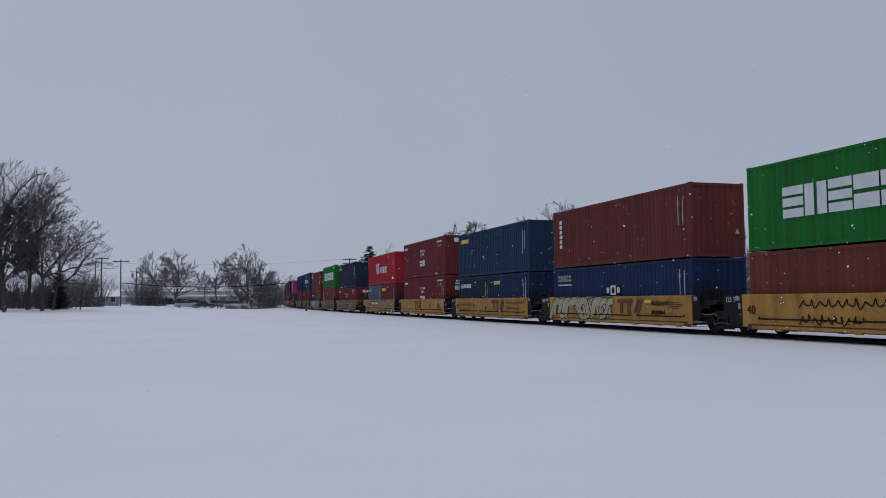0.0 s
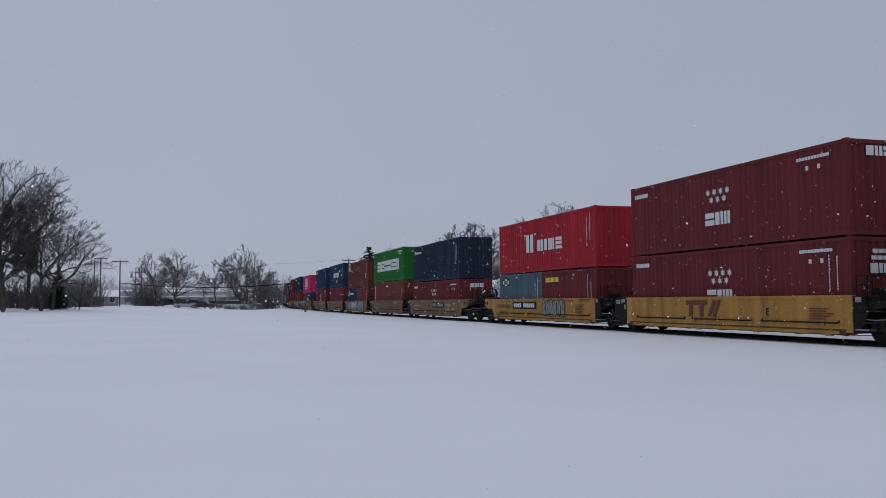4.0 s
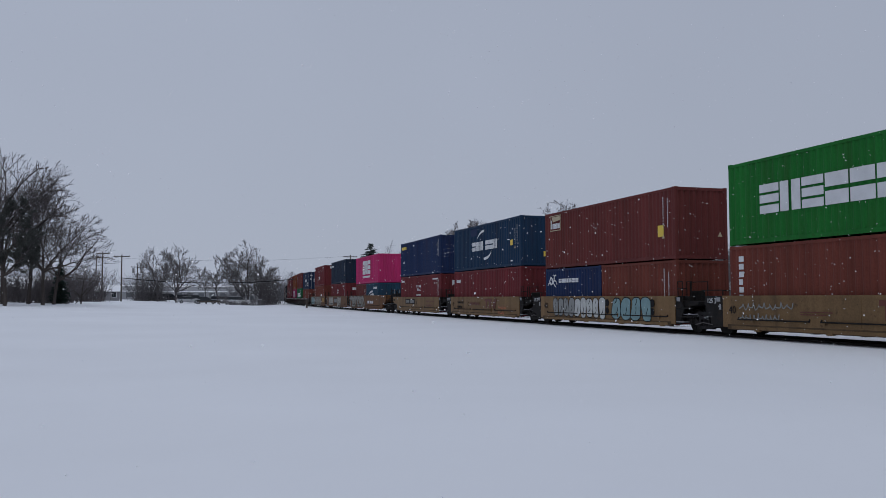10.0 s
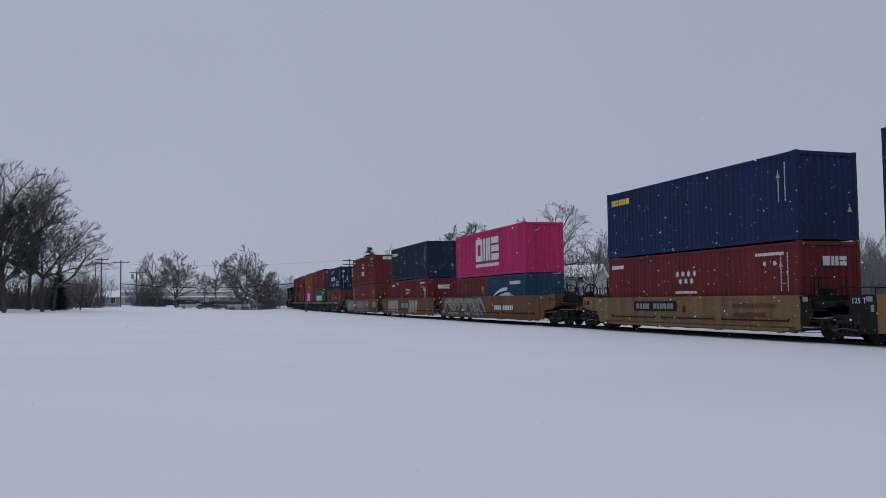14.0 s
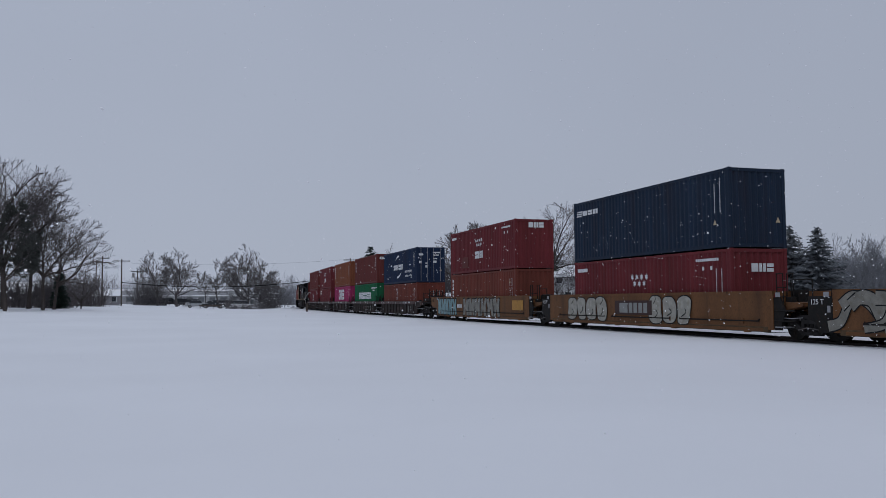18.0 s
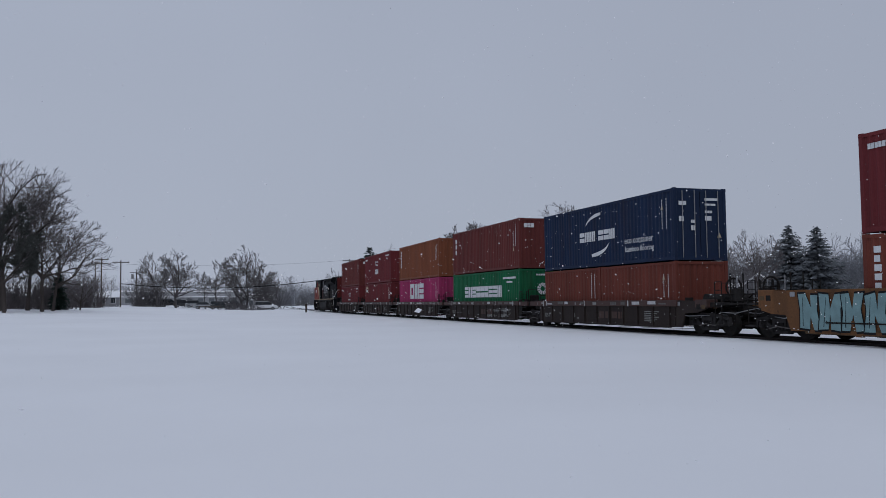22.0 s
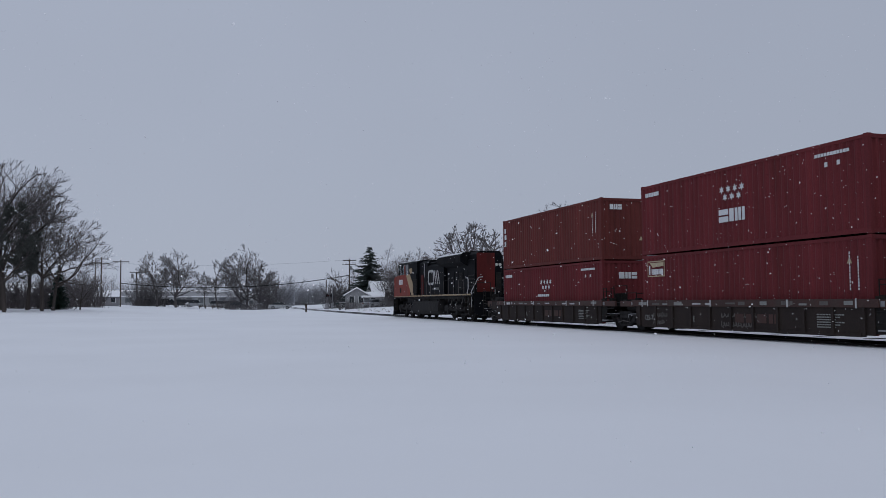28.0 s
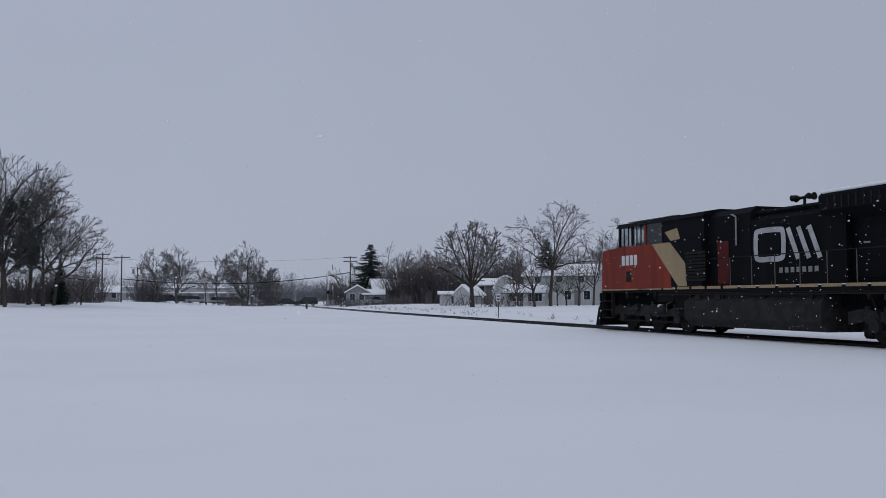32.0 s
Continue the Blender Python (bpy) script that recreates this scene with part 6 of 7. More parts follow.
    bm = pipe(bmesh.new(), [(-1.40, -9.15, 2.86), (-1.45, -9.66, 2.86), (-1.45, -9.78, 2.74), (-1.45, -9.80, 2.15), (-1.48, -9.66, 1.92), (-1.48, -9.66, 0.9)], 0.028)
    part("handrail", bm, M_RAILING, loco, "bright steel stair handrail")
    bm = pipe(bmesh.new(), [(-1.48, -10.5, 0.9), (-1.45, -10.5, 2.0), (-1.0, -10.6, 2.85), (-0.7, -10.6, 2.9)], 0.028)
    part("handrail", bm, M_RAILING, loco, "bright steel stair handrail")
    bm = pipe(bmesh.new(), [(0.3, -10.9, 1.76), (0.3, -10.9, 2.75), (1.4, -10.9, 2.75), (1.4, -10.9, 1.76)], 0.025)
    part("end_rail", bm, M_IRON, loco)
    bm = pipe(bmesh.new(), [(-1.4, -10.9, 1.76), (-1.4, -10.9, 2.5), (-0.3, -10.9, 2.5), (-0.3, -10.9, 1.76)], 0.025)
    part("end_rail", bm, M_IRON, loco)
    for i in range(10):
        y = -8.9 + i * 1.15
        part("rail_post", rod(bmesh.new(), (-1.46, y, 1.76), (-1.46, y, 2.78), 0.018, None, 5), M_FADED, loco)
    part("walkway_rail", rod(bmesh.new(), (-1.46, -9.2, 2.78), (-1.46, 2.6, 2.78), 0.018, None, 5), M_IRON, loco)
    part("mu_hose", pipe(bmesh.new(), [(0.9, -11.0, 1.5), (0.95, -11.2, 1.1), (1.0, -11.15, 0.7)], 0.03), M_RUBBER, loco)
    KEYED.append((loco, 176.0, 0.0))


engine()

# ---- trees ----


def tubes(name, segs, mat, parent, label="", sides=4):
    """One mesh of many tapered bars (start, end, radii)."""
    p = np.array([tuple(q[0]) for q in segs])
    q = np.array([tuple(q[1]) for q in segs])
    r = np.array([(w[2], w[3]) for w in segs])
    d = q - p
    size = np.linalg.norm(d, axis=1)
    keep = size > 1e-6
    p, q, r, d = p[keep], q[keep], r[keep], d[keep] / size[keep, None]
    side = np.where(np.abs(d[:, 2:]) < 0.8, np.array([[0.0, 0.0, 1.0]]), np.array([[1.0, 0.0, 0.0]]))
    u = np.cross(d, side)
    u /= np.linalg.norm(u, axis=1)[:, None]
    w = np.cross(d, u)
    rings = []
    for end, k in ((p, 0), (q, 1)):
        for i in range(sides):
            a = 2 * math.pi * i / sides
            rings.append(end + (u * math.cos(a) + w * math.sin(a)) * r[:, k:k + 1])
    verts = np.stack(rings, 1).reshape(-1, 3)
    first = np.arange(len(p)) * 2 * sides
    faces = np.stack([np.stack([first + i, first + (i + 1) % sides, first + sides + (i + 1) % sides, first + sides + i], 1) for i in range(sides)], 1).reshape(-1, 4).tolist()
    me = bpy.data.meshes.new(name)
    me.from_pydata(verts, [], faces)
    me.materials.append(mat)
    ob = new(name, me)
    ob.parent = parent
    if label:
        ob["label"] = label
    return ob


def bare_tree(seed, m, high, wide, trunk_r, fork=0.3, levels=5, lean=0.0, label="", twig=None, droop=0.0, stems=1, many=4, fine=0.022, up=0.3, bark=None, limbs=None, spread=58, tufts=None, wild=1.0):
    """A leafless broad-leaved tree: limbs fan out of the fork to a domed crown, each carries side branches that fork into fine twigs."""
    rnd = random.Random(seed)
    base_z = high * fork
    deepest = 4 if levels > 4 else 3
    dens = (0.0, 0.62 + 0.07 * many, 0.80 + 0.08 * many, 0.80 + 0.12 * many, 0.5)
    mid_z = base_z + 0.38 * (high - base_z)
    shift = lean * wide * 0.14
    lobes = [(rnd.uniform(0, 6.28), rnd.randrange(2, 6), rnd.uniform(0.04, 0.09)) for i in range(3)]
    tip = fine * 0.46
    heavy, light, ends = [], [], []

    def side_way(d, angle, az):
        u = d.orthogonal().normalized()
        w = d.cross(u)
        return (d * math.cos(angle) + (u * math.cos(az) + w * math.sin(az)) * math.sin(angle)).normalized()

    def outside(p):
        up_f = (p.z - mid_z) / ((high - mid_z) if p.z > mid_z else (mid_z - base_z * 0.92))
        az = math.atan2(p.y, p.x - shift)
        edge = 1 + sum(k * math.sin(n * az + ph + 3 * up_f) for ph, n, k in lobes)
        return ((p.x - shift) ** 2 + p.y ** 2) / (wide / 2) ** 2 + up_f * up_f > edge * edge

    def grow(p, d, length, r, level):
        n = (3, 8, 6, 5, 2)[level]
        bend = Vector((rnd.gauss(0, 1), rnd.gauss(0, 1), rnd.gauss(0, 0.6))) * 0.045 * wild
        rise = (0.0, 0.0, 0.02, 0.02, 0.01)[level] * up / 0.3 - droop * (0, 0.02, 0.10, 0.22, 0.30)[level]
        az = rnd.uniform(0, 6.28)
        last_r = tip if level >= deepest else max(r * 0.34, tip)
        for i in range(n):
            f = (i + 1) / n
            d = (d + bend + Vector((rnd.gauss(0, 1), rnd.gauss(0, 1), rnd.gauss(0, 1))) * 0.10 * wild + Vector((0, 0, rise))).normalized()
            q = p + d * (length / n)
            ra, rb = r + (last_r - r) * i / n, r + (last_r - r) * f
            (heavy if ra > trunk_r * 0.26 else light).append((p, q, ra, rb))
            p = q
            if level > 1 and outside(p):
                ends.append((p, d))
                return
            if level < deepest and f > 0.22:
                want = dens[level] * (1.35 if level == 1 else 1.0)
                count = int(want) + (rnd.random() < want % 1)
                for k in range(count):
                    az += 2.4 + rnd.uniform(-0.5, 0.5)
                    size = length * (0.66 - 0.34 * f) * rnd.uniform(0.65, 1.15) * (0.9 if level + 1 == deepest else 1.1)
                    grow(q - d * (length / n) * rnd.random() * 0.6, side_way(d, radians(rnd.uniform(30, 58) if level == 1 else rnd.uniform(20, 48)), az), size, max(min(rb * 0.62, r * 0.5), tip), level + 1)
        if level < deepest:
            for k in range(2):
                grow(p, side_way(d, radians(rnd.uniform(14, 36)), az + 3.1 * k), length * 0.36 * rnd.uniform(0.8, 1.2), max(last_r * 0.85, tip), level + 1)
        else:
            ends.append((p, d))

    for s in range(stems):
        a = 2.2 * s + rnd.uniform(0, 1)
        off = Vector((math.cos(a), math.sin(a), 0)) * (0.4 * (stems > 1))
        p, d = off + Vector((0, 0, -0.3)), Vector((off.x * 0.5 + lean * 0.08, off.y * 0.5, 1.0)).normalized()
        rr = trunk_r / stems ** 0.4
        for i in range(5):
            d = (d + Vector((rnd.gauss(0, 0.04), rnd.gauss(0, 0.04), 0.02))).normalized()
            q = p + d * (base_z + 0.3) / 5
            heavy.append((p, q, rr * (1.18 - 0.07 * i if i else 1.35), rr * (1.11 - 0.07 * i)))
            p = q
        count = limbs or (7 if levels > 4 else 6) - 2 * (stems > 1)
        turn0 = rnd.uniform(0, 6.28)
        for k in range(count):
            az = turn0 + 2.4 * k
            th = radians(spread * ((k + 0.35) / count) ** 0.6)
            way = Vector((math.cos(az) * math.sin(th) + lean * 0.22, math.sin(az) * math.sin(th), math.cos(th))).normalized()
            flat = math.hypot(way.x, way.y)
            reach = 1 / math.sqrt((flat / (wide / 2)) ** 2 + (way.z / (high - base_z)) ** 2)
            reach *= (1 + 0.30 * lean * way.x) * rnd.uniform(0.84, 0.98)
            grow(p - d * base_z * 0.25 * rnd.random() * (k > 1), way, reach, rr * rnd.uniform(0.42, 0.62), 1)
    tree = empty("tree", m)
    tagged(tree, label or "bare leafless tree standing in snow", "tree")
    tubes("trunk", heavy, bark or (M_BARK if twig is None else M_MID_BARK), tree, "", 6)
    tubes("crown", light, twig or M_TWIG, tree, "bare branches and twigs", 3)
    if tufts:
        needles = []
        for p, d in ends:
            for k in range(4):
                w = (d * 0.6 + Vector((rnd.gauss(0, 1), rnd.gauss(0, 1), rnd.gauss(0.1, 0.8)))).normalized()
                needles.append((p - d * rnd.random() * 0.5, p + w * rnd.uniform(0.22, 0.5), 0.035, 0.012))
        tubes("needles", needles, tufts, tree, "tufts of long dark needles", 3)
    return tree


def conifer(seed, m, high, wide, label, start=0.06, gap=0.5, mat=None, dense=1.0):
    """A spruce or pine: whorls of drooping boughs, each a row of ragged needle clumps."""
    rnd = random.Random(seed)
    tree = empty("conifer", m)
    tagged(tree, label, "tree")
    tubes("trunk", [(Vector((0, 0, -0.3)), Vector((0, 0, high * 0.55)), 0.22, 0.13), (Vector((0, 0, high * 0.55)), Vector((0, 0, high * 0.97)), 0.13, 0.02)], M_BARK, tree, "", 6)
    verts, faces = [], []
    z = high * start
    big = (0.20 + 0.05 * wide) * 0.66
    while z < high * 0.985:
        f = (z - high * start) / (high * (1 - start))
        reach = wide / 2 * (1 - f) ** 0.8 + 0.15
        n = max(6, int((7 + 8 * (1 - f)) * dense))
        for i in range(n):
            a = rnd.uniform(0, 2 * math.pi)
            rr = reach * rnd.uniform(0.6, 1.18)
            z0 = z + rnd.uniform(-0.25, 0.25)
            rise = rnd.uniform(-0.42, -0.08)
            steps = max(3, int(rr / (0.55 * big)))
            for s in range(steps):
                t = (s + 0.6) / steps
                cx, cy = math.cos(a) * rr * t, math.sin(a) * rr * t
                cz = z0 + rise * rr * t + 0.16 * rr * t * t + rnd.uniform(-0.08, 0.08)
                size = big * (1.2 - 0.55 * t) * rnd.uniform(0.7, 1.3) * (0.55 + 0.45 * (1 - f))
                k = len(verts)
                tw = rnd.uniform(-0.9, 0.9)
                ux, uy = math.cos(a + tw), math.sin(a + tw)
                px, py = -uy, ux
                hang = rnd.uniform(0.3, 0.8)
                verts.extend([(cx + ux * size * 1.4, cy + uy * size * 1.4, cz - size * hang), (cx + px * size * 0.7, cy + py * size * 0.7, cz - size * 0.25),
                              (cx - px * size * 0.7, cy - py * size * 0.7, cz - size * 0.25), (cx - ux * size * 0.5, cy - uy * size * 0.5, cz + size * 0.22), (cx, cy, cz + size * 0.32)])
                faces.extend([(k, k + 1, k + 4), (k + 1, k + 3, k + 4), (k + 3, k + 2, k + 4), (k + 2, k, k + 4), (k, k + 2, k + 3, k + 1)])
        z += gap * (0.22 + 0.3 * (1 - f)) * rnd.uniform(0.7, 1.3)
    me = bpy.data.meshes.new("crown")
    me.from_pydata(verts, [], faces)
    me.materials.append(mat or M_NEEDLE)
    ob = new("crown", me)
    ob.parent = tree
    return tree


def brush(seed, spots, high, label, mat=None, stems=40, name="shrub"):
    """Leafless undergrowth: fans of thin stems with side twigs, one thicket."""
    rnd = random.Random(seed)
    segs = []
    base = spots[0].translation.copy()
    for m in spots:
        o = m.translation - base
        for i in range(stems):
            p = o + Vector((rnd.gauss(0, 1.0), rnd.gauss(0, 1.0), -0.2))
            d = Vector((rnd.gauss(0, 0.35), rnd.gauss(0, 0.35), 1)).normalized()
            length = high * rnd.uniform(0.55, 1.05)
            r = rnd.uniform(0.025, 0.05)
            q = p
            n = 4
            for k in range(n):
                d = (d + Vector((rnd.gauss(0, 0.16), rnd.gauss(0, 0.16), 0.03))).normalized()
                nq = q + d * (length / n)
                segs.append((q, nq, r * (1 - k / n * 0.7), r * (1 - (k + 1) / n * 0.7)))
                for w in range(2):
                    td = (d + Vector((rnd.gauss(0, 0.7), rnd.gauss(0, 0.7), 0.15))).normalized()
                    tp = q.lerp(nq, rnd.random())
                    tq = tp + td * length * rnd.uniform(0.1, 0.24)
                    segs.append((tp, tq, 0.020, 0.010))
                    segs.append((tq, tq + (td + Vector((rnd.gauss(0, 0.5), rnd.gauss(0, 0.5), 0.2))).normalized() * length * 0.12, 0.014, 0.007))
                q = nq
    root = empty(name, Matrix.Translation(base))
    tagged(root, label, "shrub")
    tubes("thicket", segs, mat or M_TWIG, root, "", 3)
    return root


# park trees by the field
bare_tree(101, spot(-8.45, 100), 15.2, 12.8, 0.31, 0.34, 5, 0.6, "tall bare tree at the edge of the snow field", fine=0.034, many=3, spread=64)
bare_tree(102, spot(-7.15, 104), 13.6, 10.6, 0.21, 0.36, 5, 0.7, "tall bare tree at the edge of the snow field", fine=0.034, many=3, spread=64)
bare_tree(103, spot(-6.35, 98), 10.9, 9.2, 0.19, 0.36, 5, 0.8, "bare tree with wide branches in snow", fine=0.032, many=3, spread=68)
bare_tree(104, spot(-5.75, 103), 9.3, 11.5, 0.18, 0.34, 5, 1.2, "bare tree leaning out over the snow field", fine=0.032, many=3, spread=80)
bare_tree(108, spot(-4.21, 112), 5.0, 4.6, 0.10, 0.18, 4, 0.2, "low spreading bare tree in snow", fine=0.026)
bare_tree(105, spot(-9.70, 98), 16.2, 15, 0.33, 0.34, 5, 0.7, "tall bare tree at the edge of the snow field", fine=0.034, many=3, spread=60)
bare_tree(106, spot(-8.40, 92), 10.2, 6.4, 0.17, 0.34, 5, 0.1, "dark ragged pine among bare trees", fine=0.026, many=3, spread=88, tufts=M_PINE)
conifer(107, spot(-5.42, 110), 5.4, 2.2, "small dark cedar with drooping boughs", 0.04, 0.5, None, 1.2)
brush(208, [spot(-4.85, 150), spot(-4.47, 152), spot(-4.08, 150), spot(-3.69, 155), spot(-3.37, 152)], 5.8, "thicket of bare undergrowth by a road", None, 50)
brush(109, [spot(-5.93, 120), spot(-5.17, 124)], 4.4, "bare undergrowth below the trees", None, 50)
brush(209, [spot(-8.33, 112), spot(-7.72, 113), spot(-7.11, 112), spot(-6.49, 114), spot(-5.80, 112)], 4.4, "dark undergrowth below tall trees", None, 42)
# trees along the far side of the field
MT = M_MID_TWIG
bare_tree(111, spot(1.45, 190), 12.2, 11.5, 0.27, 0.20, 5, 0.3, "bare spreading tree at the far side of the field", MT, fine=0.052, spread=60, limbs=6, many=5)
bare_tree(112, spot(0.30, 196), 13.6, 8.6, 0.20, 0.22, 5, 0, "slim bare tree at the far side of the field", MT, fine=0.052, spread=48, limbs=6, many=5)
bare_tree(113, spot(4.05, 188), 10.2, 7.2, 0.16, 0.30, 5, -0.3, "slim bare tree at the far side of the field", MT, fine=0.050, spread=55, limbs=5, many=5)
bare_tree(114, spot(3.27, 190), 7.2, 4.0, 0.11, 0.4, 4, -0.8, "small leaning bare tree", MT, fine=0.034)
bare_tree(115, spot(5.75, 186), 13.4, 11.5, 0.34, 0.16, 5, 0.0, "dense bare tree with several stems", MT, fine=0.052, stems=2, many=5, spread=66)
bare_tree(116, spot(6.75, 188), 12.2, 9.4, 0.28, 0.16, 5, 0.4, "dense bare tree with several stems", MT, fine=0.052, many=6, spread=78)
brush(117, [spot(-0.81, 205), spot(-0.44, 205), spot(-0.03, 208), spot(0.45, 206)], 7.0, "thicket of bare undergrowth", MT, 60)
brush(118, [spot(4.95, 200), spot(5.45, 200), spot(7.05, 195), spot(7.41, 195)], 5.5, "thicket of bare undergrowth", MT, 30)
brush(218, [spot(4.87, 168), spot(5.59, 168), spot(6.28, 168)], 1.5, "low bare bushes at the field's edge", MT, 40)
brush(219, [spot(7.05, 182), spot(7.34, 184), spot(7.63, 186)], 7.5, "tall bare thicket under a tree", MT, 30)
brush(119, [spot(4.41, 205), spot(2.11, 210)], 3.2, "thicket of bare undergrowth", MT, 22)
# woods along the line, far off, paled in colour for haze
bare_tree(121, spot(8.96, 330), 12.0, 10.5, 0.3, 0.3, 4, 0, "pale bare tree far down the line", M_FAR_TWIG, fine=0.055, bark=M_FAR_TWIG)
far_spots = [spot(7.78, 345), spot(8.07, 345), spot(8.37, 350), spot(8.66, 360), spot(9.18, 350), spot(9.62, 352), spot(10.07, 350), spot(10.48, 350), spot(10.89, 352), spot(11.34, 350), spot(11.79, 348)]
brush(122, far_spots, 8.4, "haze-pale woods far down the line", M_FAR_TWIG, 100)
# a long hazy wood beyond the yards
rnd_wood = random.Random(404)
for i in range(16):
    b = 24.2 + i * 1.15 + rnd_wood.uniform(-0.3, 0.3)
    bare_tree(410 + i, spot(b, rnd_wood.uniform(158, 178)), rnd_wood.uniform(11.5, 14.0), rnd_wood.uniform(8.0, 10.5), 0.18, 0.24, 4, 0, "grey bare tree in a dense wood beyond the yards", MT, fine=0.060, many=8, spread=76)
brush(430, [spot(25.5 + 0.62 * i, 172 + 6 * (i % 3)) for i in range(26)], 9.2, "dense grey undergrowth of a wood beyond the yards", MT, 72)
# behind the houses beyond the line
conifer(131, spot(13.98, 172), 12.2, 11.5, "dark spruce behind snowy houses", 0.12, 1.5, M_MID_NEEDLE, 1.1)
for seed, bearing, dist, high, wide in ((132, 11.94, 185, 9.0, 6.0), (133, 12.77, 190, 8.6, 5.5), (134, 15.34, 178, 12.2, 8.0), (135, 16.33, 172, 11.0, 8.0), (136, 17.32, 168, 11.6, 8.0),
                                        (137, 18.31, 172, 11.2, 8.0), (138, 19.38, 176, 10.4, 8.0), (139, 14.81, 186, 10.4, 7.0), (140, 16.86, 190, 12.0, 8.0), (241, 22.57, 170, 11.0, 8.0), (242, 23.90, 165, 10.4, 7.5), (243, 21.62, 180, 11.0, 8.0)):
    bare_tree(seed, spot(bearing, dist), high, wide, 0.17, 0.2, 4, 0, "bare tree behind snowy yards", M_WOOD, fine=0.055, many=9, spread=80)
brush(144, [spot(15.87, 162), spot(16.41, 158), spot(16.94, 156), spot(17.47, 158), spot(18.01, 155), spot(18.62, 156)], 8.6, "dense bare thicket behind the yards", M_WOOD, 105)
brush(145, [spot(19.53, 160), spot(20.14, 160), spot(22.04, 165), spot(22.73, 165), spot(23.52, 160), spot(24.09, 160)], 8.6, "dense bare thicket behind the yards", M_WOOD, 105)
brush(146, [spot(11.64, 178), spot(12.17, 178), spot(13.45, 182)], 5.6, "bare thicket by the crossing", MT, 60)
bare_tree(141, spot(20.83, 104), 10.3, 11.8, 0.30, 0.30, 5, 0.15, "broad bare tree with knobbly lopped limbs by the line", fine=0.060, many=2, spread=58, limbs=8, wild=0.8, up=0.15)
bare_tree(142, spot(26.05, 104), 12.8, 10.5, 0.22, 0.40, 5, 0, "tall bare tree with fine hanging twigs", fine=0.030, droop=0.22, many=3, spread=66)
conifer(143, spot(25.82, 125), 9.8, 3.8, "dark conifer behind a bare tree", 0.60, 0.7)
bare_tree(147, spot(25.00, 98), 6.8, 6.0, 0.16, 0.28, 4, -1.2, "small leaning bare tree by the line", fine=0.026)
bare_tree(148, spot(27.10, 112), 6.0, 5.0, 0.12, 0.2, 4, 0, "small bare tree in a yard", fine=0.024)
bare_tree(149, spot(30.50, 140), 13.8, 9.0, 0.22, 0.35, 5, 0, "bare tree behind a white house", MT, fine=0.03)
bare_tree(150, spot(28.88, 118), 10.2, 6.5, 0.16, 0.3, 4, 0, "bare tree in a yard beyond the line", fine=0.028, many=5)
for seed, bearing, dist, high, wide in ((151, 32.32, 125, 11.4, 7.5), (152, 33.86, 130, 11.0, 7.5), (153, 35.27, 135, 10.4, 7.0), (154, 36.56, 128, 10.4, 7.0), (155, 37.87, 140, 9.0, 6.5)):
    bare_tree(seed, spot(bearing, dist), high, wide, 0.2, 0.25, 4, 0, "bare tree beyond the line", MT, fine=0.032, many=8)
bare_tree(156, spot(39.25, 100), 8.9, 5.4, 0.12, 0.3, 5, 0, "slim bare tree beyond the line", fine=0.022)
conifer(157, spot(41.11, 112), 9.6, 9.0, "spruce paled by haze beyond the line", 0.05, 0.75, M_HAZE_NEEDLE)
conifer(158, spot(42.72, 110), 9.4, 9.2, "spruce paled by haze beyond the line", 0.05, 0.75, M_HAZE_NEEDLE)
brush(159, [spot(31.52, 135), spot(32.61, 135), spot(33.68, 135), spot(34.74, 138), spot(35.80, 138), spot(37.01, 135), spot(38.04, 135), spot(38.88, 130)], 6.4, "bare thicket beyond the line", MT, 36)
for seed, bearing in ((161, 43.61), (162, 44.39), (163, 45.16), (164, 45.93), (165, 46.83), (166, 47.71)):
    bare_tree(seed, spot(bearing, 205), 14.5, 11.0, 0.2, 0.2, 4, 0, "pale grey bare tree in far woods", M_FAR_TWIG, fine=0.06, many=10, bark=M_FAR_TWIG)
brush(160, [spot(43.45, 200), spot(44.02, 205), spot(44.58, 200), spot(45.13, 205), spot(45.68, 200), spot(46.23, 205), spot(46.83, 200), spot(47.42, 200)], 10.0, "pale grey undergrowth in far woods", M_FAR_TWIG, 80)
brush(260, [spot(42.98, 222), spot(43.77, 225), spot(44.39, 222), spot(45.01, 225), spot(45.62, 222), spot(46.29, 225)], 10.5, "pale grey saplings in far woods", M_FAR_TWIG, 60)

brush(171, [spot(22.27, 101), spot(23.52, 100), spot(24.17, 102)], 2.6, "low bare shrubs before the yards", None, 16)
brush(173, [spot(19.53, 118), spot(19.99, 116), spot(21.81, 118)], 2.2, "low bare shrubs before the yards", None, 14)
brush(274, [spot(12.39, 150), spot(12.77, 152), spot(13.49, 150), spot(14.81, 152), spot(15.34, 155)], 1.9, "low bare shrubs before the houses", MT, 26)
brush(174, [spot(15.34, 150), spot(15.91, 146), spot(16.48, 145), spot(17.81, 140)], 2.4, "low bare shrubs before the yards", MT, 12)
bare_tree(175, spot(27.92, 108), 7.6, 5.0, 0.12, 0.25, 4, 0.2, "slim bare tree before a white house", fine=0.024)
bare_tree(176, spot(26.54, 110), 6.8, 4.4, 0.11, 0.25, 4, -0.3, "slim bare tree before a white house", fine=0.024)
bare_tree(177, spot(23.90, 104), 6.4, 5.4, 0.12, 0.22, 4, -0.8, "small leaning bare tree by the line", fine=0.024)

# ---- poles, wires, signs ----


